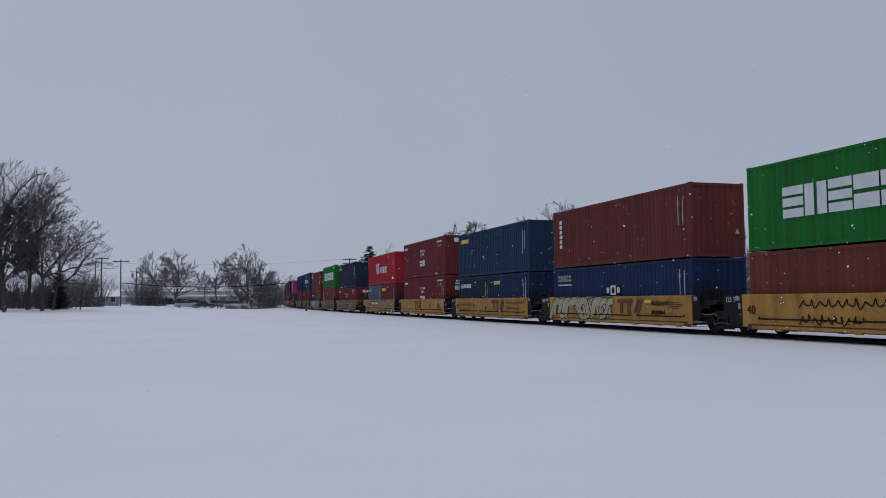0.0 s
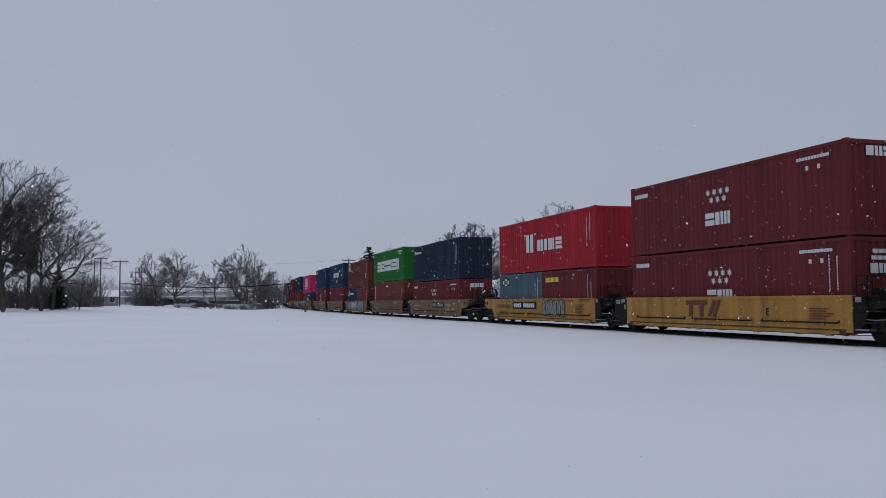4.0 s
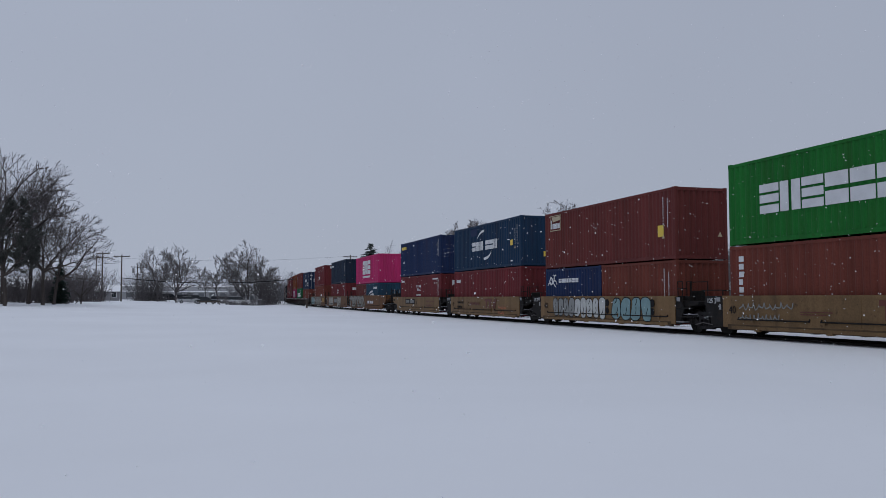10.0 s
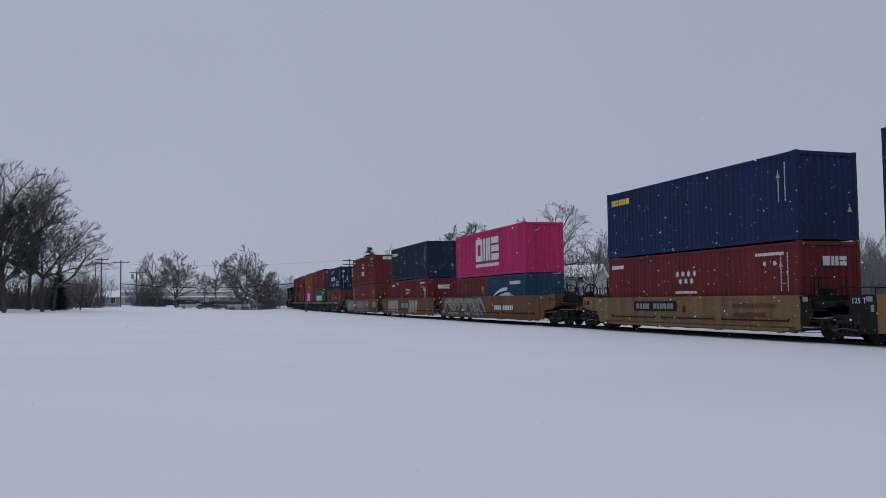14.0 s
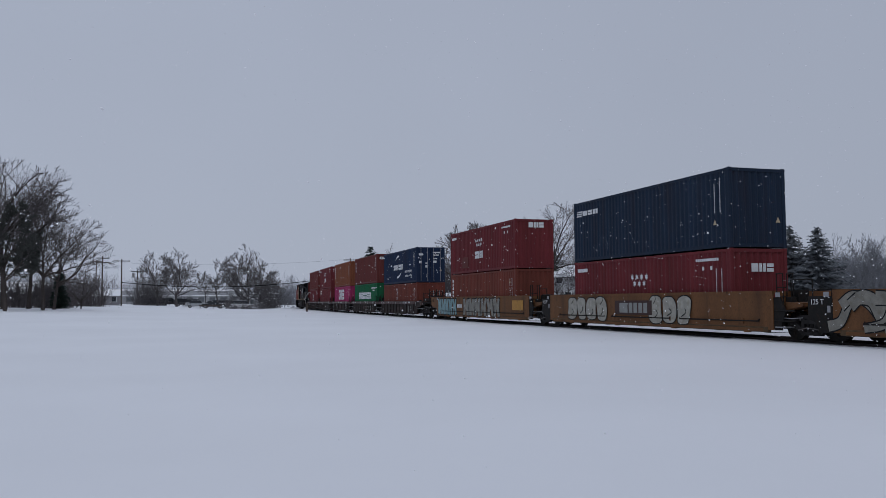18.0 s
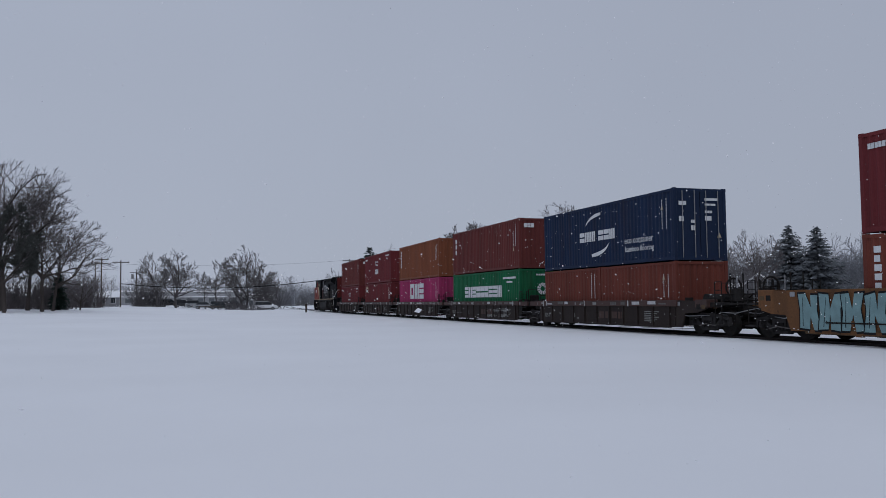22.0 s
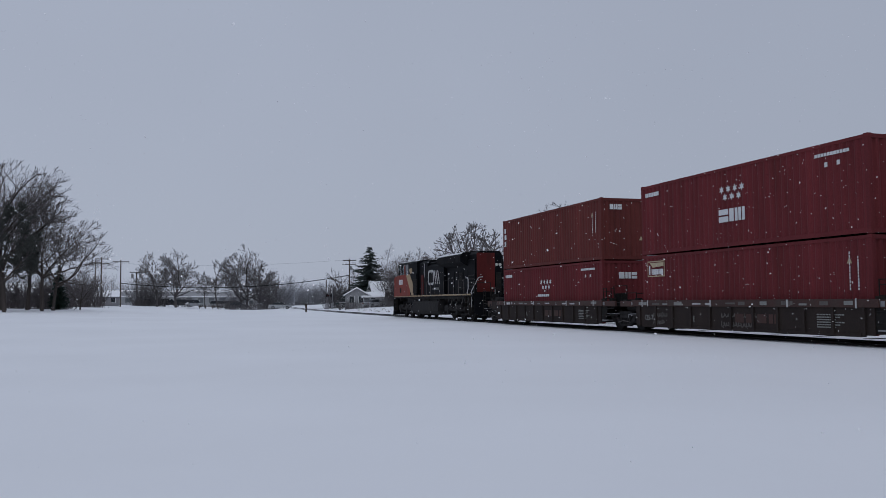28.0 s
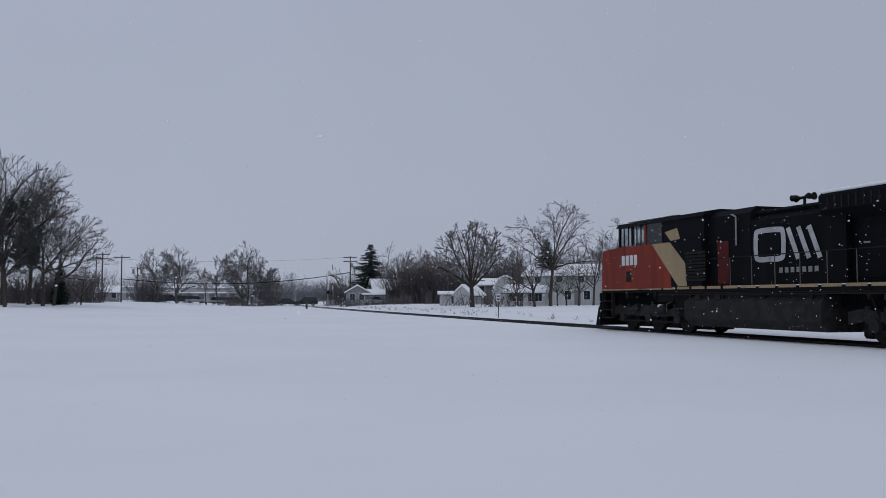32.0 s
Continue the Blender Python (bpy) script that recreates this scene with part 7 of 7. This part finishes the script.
def utility_pole(m, high, label, arms=1, arm=2.4):
    pole = empty("utility_pole", m)
    tagged(pole, label, "pole")
    part("pole", rod(bmesh.new(), (0, 0, -0.3), (0, 0, high), 0.15, 0.10, 8), M_TIMBER, pole)
    for i in range(arms):
        a = part("crossarm", boxed(-arm / 2, arm / 2, -0.16, -0.05, high - 0.45 - 0.8 * i, high - 0.30 - 0.8 * i), M_TIMBER, pole)
        for x in (-0.45, -0.25, 0.25, 0.45):
            part("insulator", rod(bmesh.new(), (arm * x, -0.1, high - 0.30 - 0.8 * i), (arm * x, -0.1, high - 0.12 - 0.8 * i), 0.05, 0.035, 6), M_GALV, a)
    return pole


utility_pole(spot(-3.01, 170), 9.2, "dark wooden utility pole with crossarms", 2)
utility_pole(spot(-1.88, 175), 9.0, "dark wooden utility pole with a crossarm", 1, 3.0)
utility_pole(spot(-3.37, 235), 11.4, "dark wooden utility pole far off", 1)
p = utility_pole(spot(-0.94, 212), 8.2, "utility pole with transformers on a platform", 1, 3.0)
part("transformer", rod(bmesh.new(), (0.9, -0.3, 6.4), (0.9, -0.3, 7.5), 0.3, None, 10), M_GALV, p)
part("transformer", rod(bmesh.new(), (-0.9, -0.3, 6.4), (-0.9, -0.3, 7.5), 0.3, None, 10), M_GALV, p)
p = utility_pole(spot(-0.61, 212), 8.2, "dark wooden utility pole far off", 1, 1.6)
p = utility_pole(spot(12.62, 176), 10.0, "dark wooden utility pole beside the crossing", 2, 2.8)
part("transformer", rod(bmesh.new(), (0.35, -0.2, 7.6), (0.35, -0.2, 8.5), 0.25, None, 10), M_GALV, p)
utility_pole(spot(11.08, 200), 6.4, "slim pole by the crossing", 0)
utility_pole(spot(11.42, 205), 5.2, "slim pole by the crossing", 0)


def wire(name, a, b, sag, r, label):
    """A hanging cable between two points."""
    a, b = Vector(a), Vector(b)
    n = 16
    pts = [a.lerp(b, i / n) - Vector((0, 0, sag * 4 * (i / n) * (1 - i / n))) for i in range(n + 1)]
    ob = part(name, pipe(bmesh.new(), pts, r, 5), M_RUBBER)
    return tagged(ob, label, "cable")


def above(bearing, dist, z):
    b = radians(bearing)
    return (dist * math.sin(b), dist * math.cos(b), z)


wire("cable", above(-1.88, 175, 5.4), above(12.62, 176, 6.9), 1.6, 0.075, "thick sagging cable bundle between poles")
wire("cable", above(-1.88, 175, 9.2), above(12.62, 176, 10.1), 0.7, 0.012, "thin overhead wire between poles")
wire("cable", above(-3.01, 170, 8.6), above(-1.88, 175, 8.6), 0.5, 0.02, "thin overhead wire between poles")
wire("cable", above(-6.80, 165, 9.6), above(-3.01, 170, 8.9), 0.9, 0.02, "thin overhead wire between poles")
wire("cable", above(12.62, 176, 9.6), above(26.35, 178, 10.5), 1.5, 0.012, "thin overhead wire over the yards")


def sign_post(m, high, w, h, label, mat=M_WHITE, bars=2):
    s = empty("sign_post", m)
    tagged(s, label, "sign")
    part("post", boxed(-0.035, 0.035, -0.035, 0.035, -0.3, high), M_TIMBER, s)
    b = part("board", bevel(boxed(-w / 2, w / 2, -0.06, -0.036, high - h, high), 0.006), mat, s)
    for i in range(bars):
        part("bar", boxed(-w * 0.3, w * 0.3, -0.066, -0.06, high - h * (0.42 + 0.4 * i), high - h * (0.22 + 0.4 * i)), M_BLACK_DECAL, b)


post = on_track(58.5, 2.9, 0.0)
sign_post(Matrix.Translation((post.translation.x, post.translation.y, 0.0)) @ Matrix.Rotation(-0.36, 4, "Z"), 1.85, 0.28, 0.55, "small white sign on a dark post beside the rails")
marker = empty("marker_post", on_track(118, -4.0, 0.0))
tagged(marker, "short dark marker post in the snow", "post")
part("post", bevel(boxed(-0.13, 0.13, -0.1, 0.1, -0.3, 1.25), 0.03), M_TIMBER, marker)


def crossing_signal(m):
    c = empty("crossing_signal", m)
    tagged(c, "railway crossing signal with crossbuck and lamps", "signal")
    part("mast", rod(bmesh.new(), (0, 0, -0.2), (0, 0, 4.2), 0.07, None, 8), M_GALV, c)
    for a in (0.8, -0.8):
        ob = part("blade", boxed(-0.6, 0.6, -0.02, 0.02, -0.11, 0.11), M_WHITE, c)
        ob.matrix_basis = Matrix.Translation((0, -0.1, 3.6)) @ Matrix.Rotation(a, 4, "Y")
    for x in (-0.42, 0.42):
        lamp = part("lamp_hood", rod(bmesh.new(), (x, -0.05, 2.6), (x, -0.22, 2.6), 0.28, None, 14), M_BLACK_DECAL, c)
        part("lens", rod(bmesh.new(), (x, -0.222, 2.6), (x, -0.235, 2.6), 0.13, None, 12), material("dull_red_lens", (0.18, 0.01, 0.01), 0.2, 0, 0.1, 5, 30, 0), lamp)
    part("case", bevel(boxed(-0.35, 0.35, -0.25, 0.25, 0.0, 1.1), 0.03), M_GALV, c)


crossing_signal(spot(11.12, 160, None, 74))
crossing_signal(spot(11.49, 172, None, 254))
box_case = empty("signal_cabinet", spot(6.72, 184))
tagged(box_case, "pale metal cabinet at the crossing", "cabinet")
part("body", bevel(boxed(-0.42, 0.42, -0.4, 0.4, -0.2, 1.15), 0.04), M_GREYHOUSE, box_case)
part("snow_cap", bevel(boxed(-0.45, 0.45, -0.43, 0.43, 1.15, 1.27), 0.04), M_SNOW, box_case)

# ---- houses ----


def house(m, w, d, h, rise, label, wall=M_SIDING, windows=((-0.25, 0.5), (0.25, 0.5)), door=None, along=True, chimney=False, snowy=True, gable_windows=()):
    """A house with a pitched roof. along: the ridge runs across the view; otherwise the gable faces it."""
    hs = empty("house", m)
    tagged(hs, label, "house")
    bm = bmesh.new()
    if along:
        prism(bm, [(-d / 2, -0.4), (-d / 2, h), (0, h + rise), (d / 2, h), (d / 2, -0.4)], 0, -w / 2, w / 2)
    else:
        prism(bm, [(-w / 2, -0.4), (-w / 2, h), (0, h + rise), (w / 2, h), (w / 2, -0.4)], 1, -d / 2, d / 2)
    walls = part("wall", bm, wall, hs)
    over, t = 0.35, 0.22
    half = (d if along else w) / 2
    k = rise / half
    for s in (-1, 1):
        outline = [(0, h + rise + 0.03), (s * (half + over), h - k * over + 0.03), (s * (half + over), h - k * over + 0.03 + t), (0, h + rise + t + 0.05)]
        bm = prism(bmesh.new(), outline, 0 if along else 1, -(w if along else d) / 2 - over, (w if along else d) / 2 + over)
        r = part("roof", bm, M_SNOW if snowy else M_ROOF_DARK, hs, "snow-covered roof slope" if snowy else "dark roof slope")
        e = [(s * (half + over), h - k * over - 0.06), (s * (half + over + 0.03), h - k * over - 0.06), (s * (half + over + 0.03), h - k * over + 0.05), (s * (half + over), h - k * over + 0.05)]
        part("eave", prism(bmesh.new(), e, 0 if along else 1, -(w if along else d) / 2 - over, (w if along else d) / 2 + over), M_ROOF_DARK, r)
    front = -d / 2

    def window(x, z, ww=0.9, wh=1.2):
        f = part("window", boxed(x - ww / 2 - 0.08, x + ww / 2 + 0.08, front - 0.05, front + 0.02, z - 0.08, z + wh + 0.08), M_WHITE, hs)
        for sx in (-1, 1):
            part("pane", boxed(x + (sx - 1) * ww / 4 + 0.02 * (1 - sx) / 2, x + (sx + 1) * ww / 4 - 0.02, front - 0.056, front - 0.05, z, z + wh), M_GLASS_DARK, f)
    for fx, z in windows:
        window(fx * w, z + 0.5)
    for fx, z in gable_windows:
        window(fx * w, z, 0.8, 1.0)
    if door is not None:
        part("door", bevel(boxed(door * w - 0.45, door * w + 0.45, front - 0.04, front + 0.02, 0.05, 2.1), 0.01), M_GREYHOUSE, hs)
    if chimney:
        c = part("chimney", bevel(boxed(w * 0.12 - 0.3, w * 0.12 + 0.3, -0.3, 0.3, h, h + rise + 0.9), 0.02), M_BRICK_FAR, hs)
    return hs


house(spot(13.11, 160), 4.2, 7, 2.4, 1.2, "small grey-white gabled house with a snowy roof", M_WORN_SIDING, ((-0.22, 0.45), (0.18, 0.45)), 0.38, False)
house(spot(15.11, 168, None, 10), 6.4, 6, 2.7, 1.9, "grey house with a snowy roof and chimney", M_GREYHOUSE, ((-0.25, 0.5), (0.2, 0.5)), None, True, True)
house(spot(14.20, 158), 3.6, 3, 1.9, 0.7, "low porch with a snowy roof", M_WORN_SIDING, ((0.0, 0.3),), None, True)
house(spot(17.51, 164), 5.0, 5, 2.3, 1.0, "dark low shed with a snowy roof", M_BRICK_FAR, (), None, True)
house(spot(19.03, 124), 1.7, 3, 1.55, 0.25, "small white shed with a flat snowy roof", M_SIDING, (), None, True)
house(spot(20.60, 134, None, -24), 3.0, 5, 1.6, 1.3, "small gabled garage with a snowy roof", M_SIDING, (), None, False)
house(spot(21.89, 140), 5.0, 6, 3.1, 0.9, "long low building with a snowy roof", M_GREYHOUSE, ((-0.2, 1.2), (0.25, 0.4)), None, True)
house(spot(27.10, 126, None, -14), 10.5, 8, 4.2, 1.5, "white two-storey farmhouse with a snowy roof", M_SIDING, ((-0.4, 0.3), (-0.15, 0.3), (0.12, 0.3), (0.38, 0.3), (-0.3, 2.8), (0.0, 2.8), (0.3, 2.8)), 0.25, True)
house(spot(24.47, 112, None, -10), 5.0, 4, 1.75, 0.8, "low white annex with a snowy roof", M_SIDING, ((-0.3, 0.1), (-0.1, 0.1), (0.2, 0.1), (0.38, 0.1)), None, True)
house(spot(39.29, 135), 4.2, 5, 2.8, 1.6, "small house with a snowy roof beyond the line", M_GREYHOUSE, ((0.0, 0.5),), None, False)
house(spot(37.87, 150), 6.0, 5, 2.2, 1.0, "low dark house with a snowy roof", M_BRICK_FAR, (), None, True)
house(spot(-7.90, 150), 7.4, 6, 2.3, 1.2, "low tan house with a snowy roof", M_BRICK_FAR, ((-0.3, 0.4), (0.0, 0.4), (0.3, 0.4)), None, True)
house(spot(-6.55, 146, None, 20), 4.0, 5, 2.0, 1.4, "brown garage with a snowy roof", M_BRICK_FAR, (), None, False)
house(spot(-2.64, 190), 4.4, 5, 1.9, 0.9, "low house with a thick snowy roof", M_GREYHOUSE, ((-0.2, 0.2), (0.25, 0.2)), None, True)


def gambrel_barn(m, w, d, label):
    """An arched white barn front."""
    b = empty("barn", m)
    tagged(b, label, "barn")
    arch = [(-w / 2, -0.4), (-w / 2, 1.4), (-w * 0.46, 2.4), (-w * 0.36, 3.3), (-w * 0.2, 4.0), (0, 4.35), (w * 0.2, 4.0), (w * 0.36, 3.3), (w * 0.46, 2.4), (w / 2, 1.4), (w / 2, -0.4)]
    part("wall", prism(bmesh.new(), arch, 1, -d / 2, d / 2), M_SIDING, b)
    for i in range(2, len(arch) - 3):
        (x0, z0), (x1, z1) = arch[i], arch[i + 1]
        n = Vector((-(z1 - z0), x1 - x0)).normalized() * 0.18
        part("roof", prism(bmesh.new(), [(x0, z0), (x1, z1), (x1 + n.x, z1 + n.y), (x0 + n.x, z0 + n.y)], 1, -d / 2 - 0.12, d / 2 + 0.1), M_SNOW, b)
    f = part("window", boxed(-0.1, 1.3, -d / 2 - 0.05, -d / 2, 0.7, 1.9), M_WHITE, b)
    part("pane", boxed(0.0, 1.2, -d / 2 - 0.058, -d / 2 - 0.05, 0.8, 1.8), M_GLASS_DARK, f)


gambrel_barn(spot(23.07, 132), 3.9, 7, "white arched barn with a dark window")


def long_building(m, w, h, label, wall):
    """A long flat-roofed block with a snowy roof edge and a row of windows."""
    b = empty("long_building", m)
    tagged(b, label, "building")
    part("wall", boxed(-w / 2, w / 2, -5, 5, -0.5, h), wall, b)
    part("roof", bevel(boxed(-w / 2 - 0.4, w / 2 + 0.4, -5.4, 5.4, h, h + 0.45), 0.05), M_SNOW, b, "flat roof under snow")
    part("canopy", boxed(-w / 2, w / 2, -7.2, -5.0, h - 1.6, h - 1.35), M_SNOW, b)
    n = int(w / 3.2)
    for i in range(n):
        x = -w / 2 + (i + 0.5) * w / n
        f = part("window", boxed(x - 1.0, x + 1.0, -5.05, -5.0, 0.6, h - 1.9), M_SIDING, b)
        part("pane", boxed(x - 0.9, x + 0.9, -5.06, -5.05, 0.7, h - 2.0), M_DULL_GLASS, f)


long_building(spot(2.64, 290), 34, 4.3, "long low building with a snowy flat roof", M_PALE_WALL)
long_building(spot(-1.38, 280), 12, 4.0, "low grey building with a snowy flat roof", M_PALE_WALL)
long_building(spot(6.46, 300), 14, 4.0, "low building with a snowy flat roof behind trees", M_PALE_WALL)
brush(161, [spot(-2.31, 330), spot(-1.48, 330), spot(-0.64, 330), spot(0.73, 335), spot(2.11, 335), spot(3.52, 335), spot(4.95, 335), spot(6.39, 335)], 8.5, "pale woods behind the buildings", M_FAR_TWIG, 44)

# ---- vehicles ----
ROAD_CARS = []


def car(m, label, paint, kind="sedan"):
    """A road car: body, glasshouse, wheels, lamps; x runs along it."""
    c = empty("car", m)
    tagged(c, label, "car")
    if kind == "suv":
        side = [(-2.3, 0.35), (-2.35, 0.95), (-2.25, 1.05), (2.1, 1.0), (2.35, 0.8), (2.35, 0.38)]
        roof = [(-2.2, 1.03), (-1.95, 1.72), (0.55, 1.72), (1.25, 1.02)]
    else:
        side = [(-2.3, 0.32), (-2.35, 0.82), (-2.2, 0.95), (2.0, 0.88), (2.3, 0.7), (2.32, 0.35)]
        roof = [(-1.75, 0.93), (-1.1, 1.42), (0.35, 1.42), (1.15, 0.9)]
    part("body", bevel(prism(bmesh.new(), side, 1, -0.88, 0.88), 0.05), paint, c)
    g = part("glasshouse", prism(bmesh.new(), roof, 1, -0.76, 0.76), M_GLASS_DARK, c)
    top = roof[1][1]
    part("roof", bevel(boxed(roof[1][0] - 0.05, roof[2][0] + 0.05, -0.74, 0.74, top - 0.02, top + 0.05), 0.02), paint, c)
    for x in (-1.4, 1.4):
        for sy in (-1, 1):
            w = part("wheel", rod(bmesh.new(), (x, sy * 0.7, 0.33), (x, sy * 0.9, 0.33), 0.33, None, 16), M_RUBBER, c)
            part("rim", rod(bmesh.new(), (x, sy * 0.9, 0.33), (x, sy * 0.915, 0.33), 0.2, None, 12), M_GALV, w)
    for sy in (-0.65, 0.65):
        part("headlight", boxed(2.28, 2.36, sy - 0.16, sy + 0.16, 0.58, 0.74), M_LAMP_GLASS, c)
        part("tail_light", boxed(-2.37, -2.3, sy - 0.14, sy + 0.14, 0.68, 0.86), M_LOCO_RED, c)
    return c


M_CAR_WHITE = material("white_car_paint", (0.62, 0.63, 0.64), 0.3, 0.1, 0.06, 2, 20, 0)
car(spot(14.28, 153, None, 48), "parked silver car before a house", M_CAR_SILVER)
for bearing, label, paint in ((1.07, "parked dark car beyond the field", M_CAR_DARK), (1.94, "parked dark car beyond the field", M_CAR_DARK), (2.64, "parked silver car beyond the field", M_CAR_SILVER),
                              (4.66, "parked silver car under bare trees", M_CAR_SILVER), (5.16, "parked dark car under bare trees", M_CAR_DARK), (-0.03, "parked dark car beyond the field", M_CAR_DARK), (4.16, "parked silver car beyond the field", M_CAR_SILVER)):
    car(spot(bearing, 208, None, 3), label, paint, "suv")
# cars on the road that crosses the line: seconds and bearings
for label, paint, kind, back, rows in (
        ("white sport utility car on the crossing road", M_CAR_WHITE, "suv", False, ((0, 5.23), (20, 5.74), (22, 7.12), (24, 8.55), (25.5, 10.00), (28, 12.69), (32, 17.24))),
        ("silver car on the crossing road", M_CAR_SILVER, "sedan", False, ((0, 2.11), (24, 3.59), (27.5, 7.45), (28.5, 8.66), (29.5, 10.00), (30.5, 11.34), (32, 13.45))),
        ("dark car on the crossing road", M_CAR_DARK, "sedan", False, ((0, 3.17), (29, 5.59), (31, 7.12), (31.5, 7.78), (32, 8.55))),
        ("dark sport utility car on the crossing road", M_CAR_DARK, "suv", True, ((0, 23.33), (28, 16.48), (30.5, 11.94), (31.5, 10.29), (32, 9.70)))):
    c = car(Matrix.Identity(4), label, paint, kind)
    ROAD_CARS.append((c, back, rows))


def road_pose(bearing, back):
    """A place on the road across the line, two lanes."""
    d = 176.0 if not back else 172.0
    return spot(bearing, d, None, 180 if back else 0)


# snow-packed road
bm = bmesh.new()
last = None
for i in range(60):
    b = 2.11 + (18.01 - 2.11) * i / 59
    ring = [bm.verts.new(spot(b, d).translation + Vector((0, 0, 0.012))) for d in (170, 174, 178)]
    if last:
        for j in (0, 1):
            bm.faces.new((last[j], ring[j], ring[j + 1], last[j + 1]))
    last = ring
bmesh.ops.recalc_face_normals(bm, faces=bm.faces[:])
tagged(part("road", bm, snow_material("packed_grey_snow", (0.55, 0.55, 0.56), 3)), "road under packed grey snow", "road", kind="structure")

# low timber rail under the slim trees
fence = empty("timber_rail", spot(3.52, 170))
tagged(fence, "low timber rail in the snow", "fence")
for x in (-1.8, -0.6, 0.6, 1.8):
    part("post", boxed(x - 0.07, x + 0.07, -0.07, 0.07, -0.3, 0.75), M_TIMBER, fence)
part("rail", boxed(-2.0, 2.0, -0.12, -0.07, 0.5, 0.68), M_TIMBER, fence)

# dry grass poking through the snow beyond the rails
rnd_grass = random.Random(77)
segs = []
for i in range(110):
    s = rnd_grass.uniform(45, 150)
    m = on_track(s, rnd_grass.uniform(4.5, 9.0), 0.0)
    p = m.translation
    p.z = ground_z(p.x, p.y)
    for k in range(5):
        q = p + Vector((rnd_grass.gauss(0, 0.12), rnd_grass.gauss(0, 0.12), rnd_grass.uniform(0.1, 0.32)))
        segs.append((p + Vector((rnd_grass.gauss(0, 0.1), rnd_grass.gauss(0, 0.1), -0.05)), q, 0.012, 0.004))
tagged(tubes("dry_grass", segs, M_DRY, None, "", 3), "sparse dry grass poking through snow", "grass", kind="stuff")

# ---- falling snow: loose fields of flakes that sink and drift ----
SNOWFALL = []


def snowfall(seed, count, near, far, size, drift, sink, span=(-14, 52), top=None, ring=6):
    """Flakes spread so that some are before the camera at every moment of 32 seconds."""
    rnd = random.Random(seed)
    verts, faces = [], []
    for i in range(count):
        t = rnd.uniform(-2, 34)
        b = radians(rnd.uniform(*span))
        d = near + (far - near) * rnd.random() ** 0.6
        p = Vector((d * math.sin(b), d * math.cos(b), rnd.uniform(0.0, top or 1.5 + 0.42 * d))) - Vector((drift[0] * t, drift[1] * t, -sink * t))
        r = size * rnd.uniform(0.5, 1.3)
        k = len(verts)
        ax = Vector((rnd.gauss(0, 1), rnd.gauss(0, 1), rnd.gauss(0, 1))).normalized()
        u = ax.orthogonal().normalized()
        w = ax.cross(u)
        for j in range(ring):
            a = 2 * math.pi * j / ring
            verts.append(p + (u * math.cos(a) + w * math.sin(a)) * r * rnd.uniform(0.8, 1.1))
        verts.extend([p + ax * r * 0.6, p - ax * r * 0.6])
        for a in range(ring):
            c = (a + 1) % ring
            faces.extend([(k + a, k + c, k + ring), (k + c, k + a, k + ring + 1)])
    me = bpy.data.meshes.new("snowflakes")
    me.from_pydata(verts, [], faces)
    me.materials.append(M_FLAKE)
    ob = tagged(new("snowflakes", me), "loose falling white snowflakes in the air", "snowflakes", kind="stuff")
    SNOWFALL.append((ob, Vector((drift[0], drift[1], -sink))))


snowfall(1, 6500, 5, 18, 0.0085, (1.1, -0.5), 1.1)
snowfall(2, 6500, 6, 18, 0.0080, (0.7, -0.2), 1.3)
snowfall(3, 5200, 8, 18.5, 0.0100, (1.5, -0.8), 0.9)
snowfall(5, 9000, 18.5, 60, 0.014, (1.2, -0.5), 1.1, (-9, 34), 12.0, 4)
snowfall(4, 110, 2.0, 5, 0.009, (1.0, -0.4), 1.2)


def motions():
    times = [i * 1.0 for i in range(33)]
    for thing, s, z in KEYED:
        walk(thing, [(t, on_track(s - travelled(t), 0.0, RAIL_TOP + z)) for t in times])
    for thing, back, rows in ROAD_CARS:
        walk(thing, [(t, road_pose(b, back)) for t, b in rows])
    for field, speed in SNOWFALL:
        walk(field, [(t, Matrix.Translation(speed * t)) for t in (0.0, 16.0, 32.0)])
    for wheel, r, y in WHEELS:
        rows = []
        for i in range(481):
            t = i / 15
            rows.append((t, Matrix.Translation((0, y, r)) @ Matrix.Rotation(travelled(t) / r, 4, "X")))
        walk(wheel, rows)


motions()
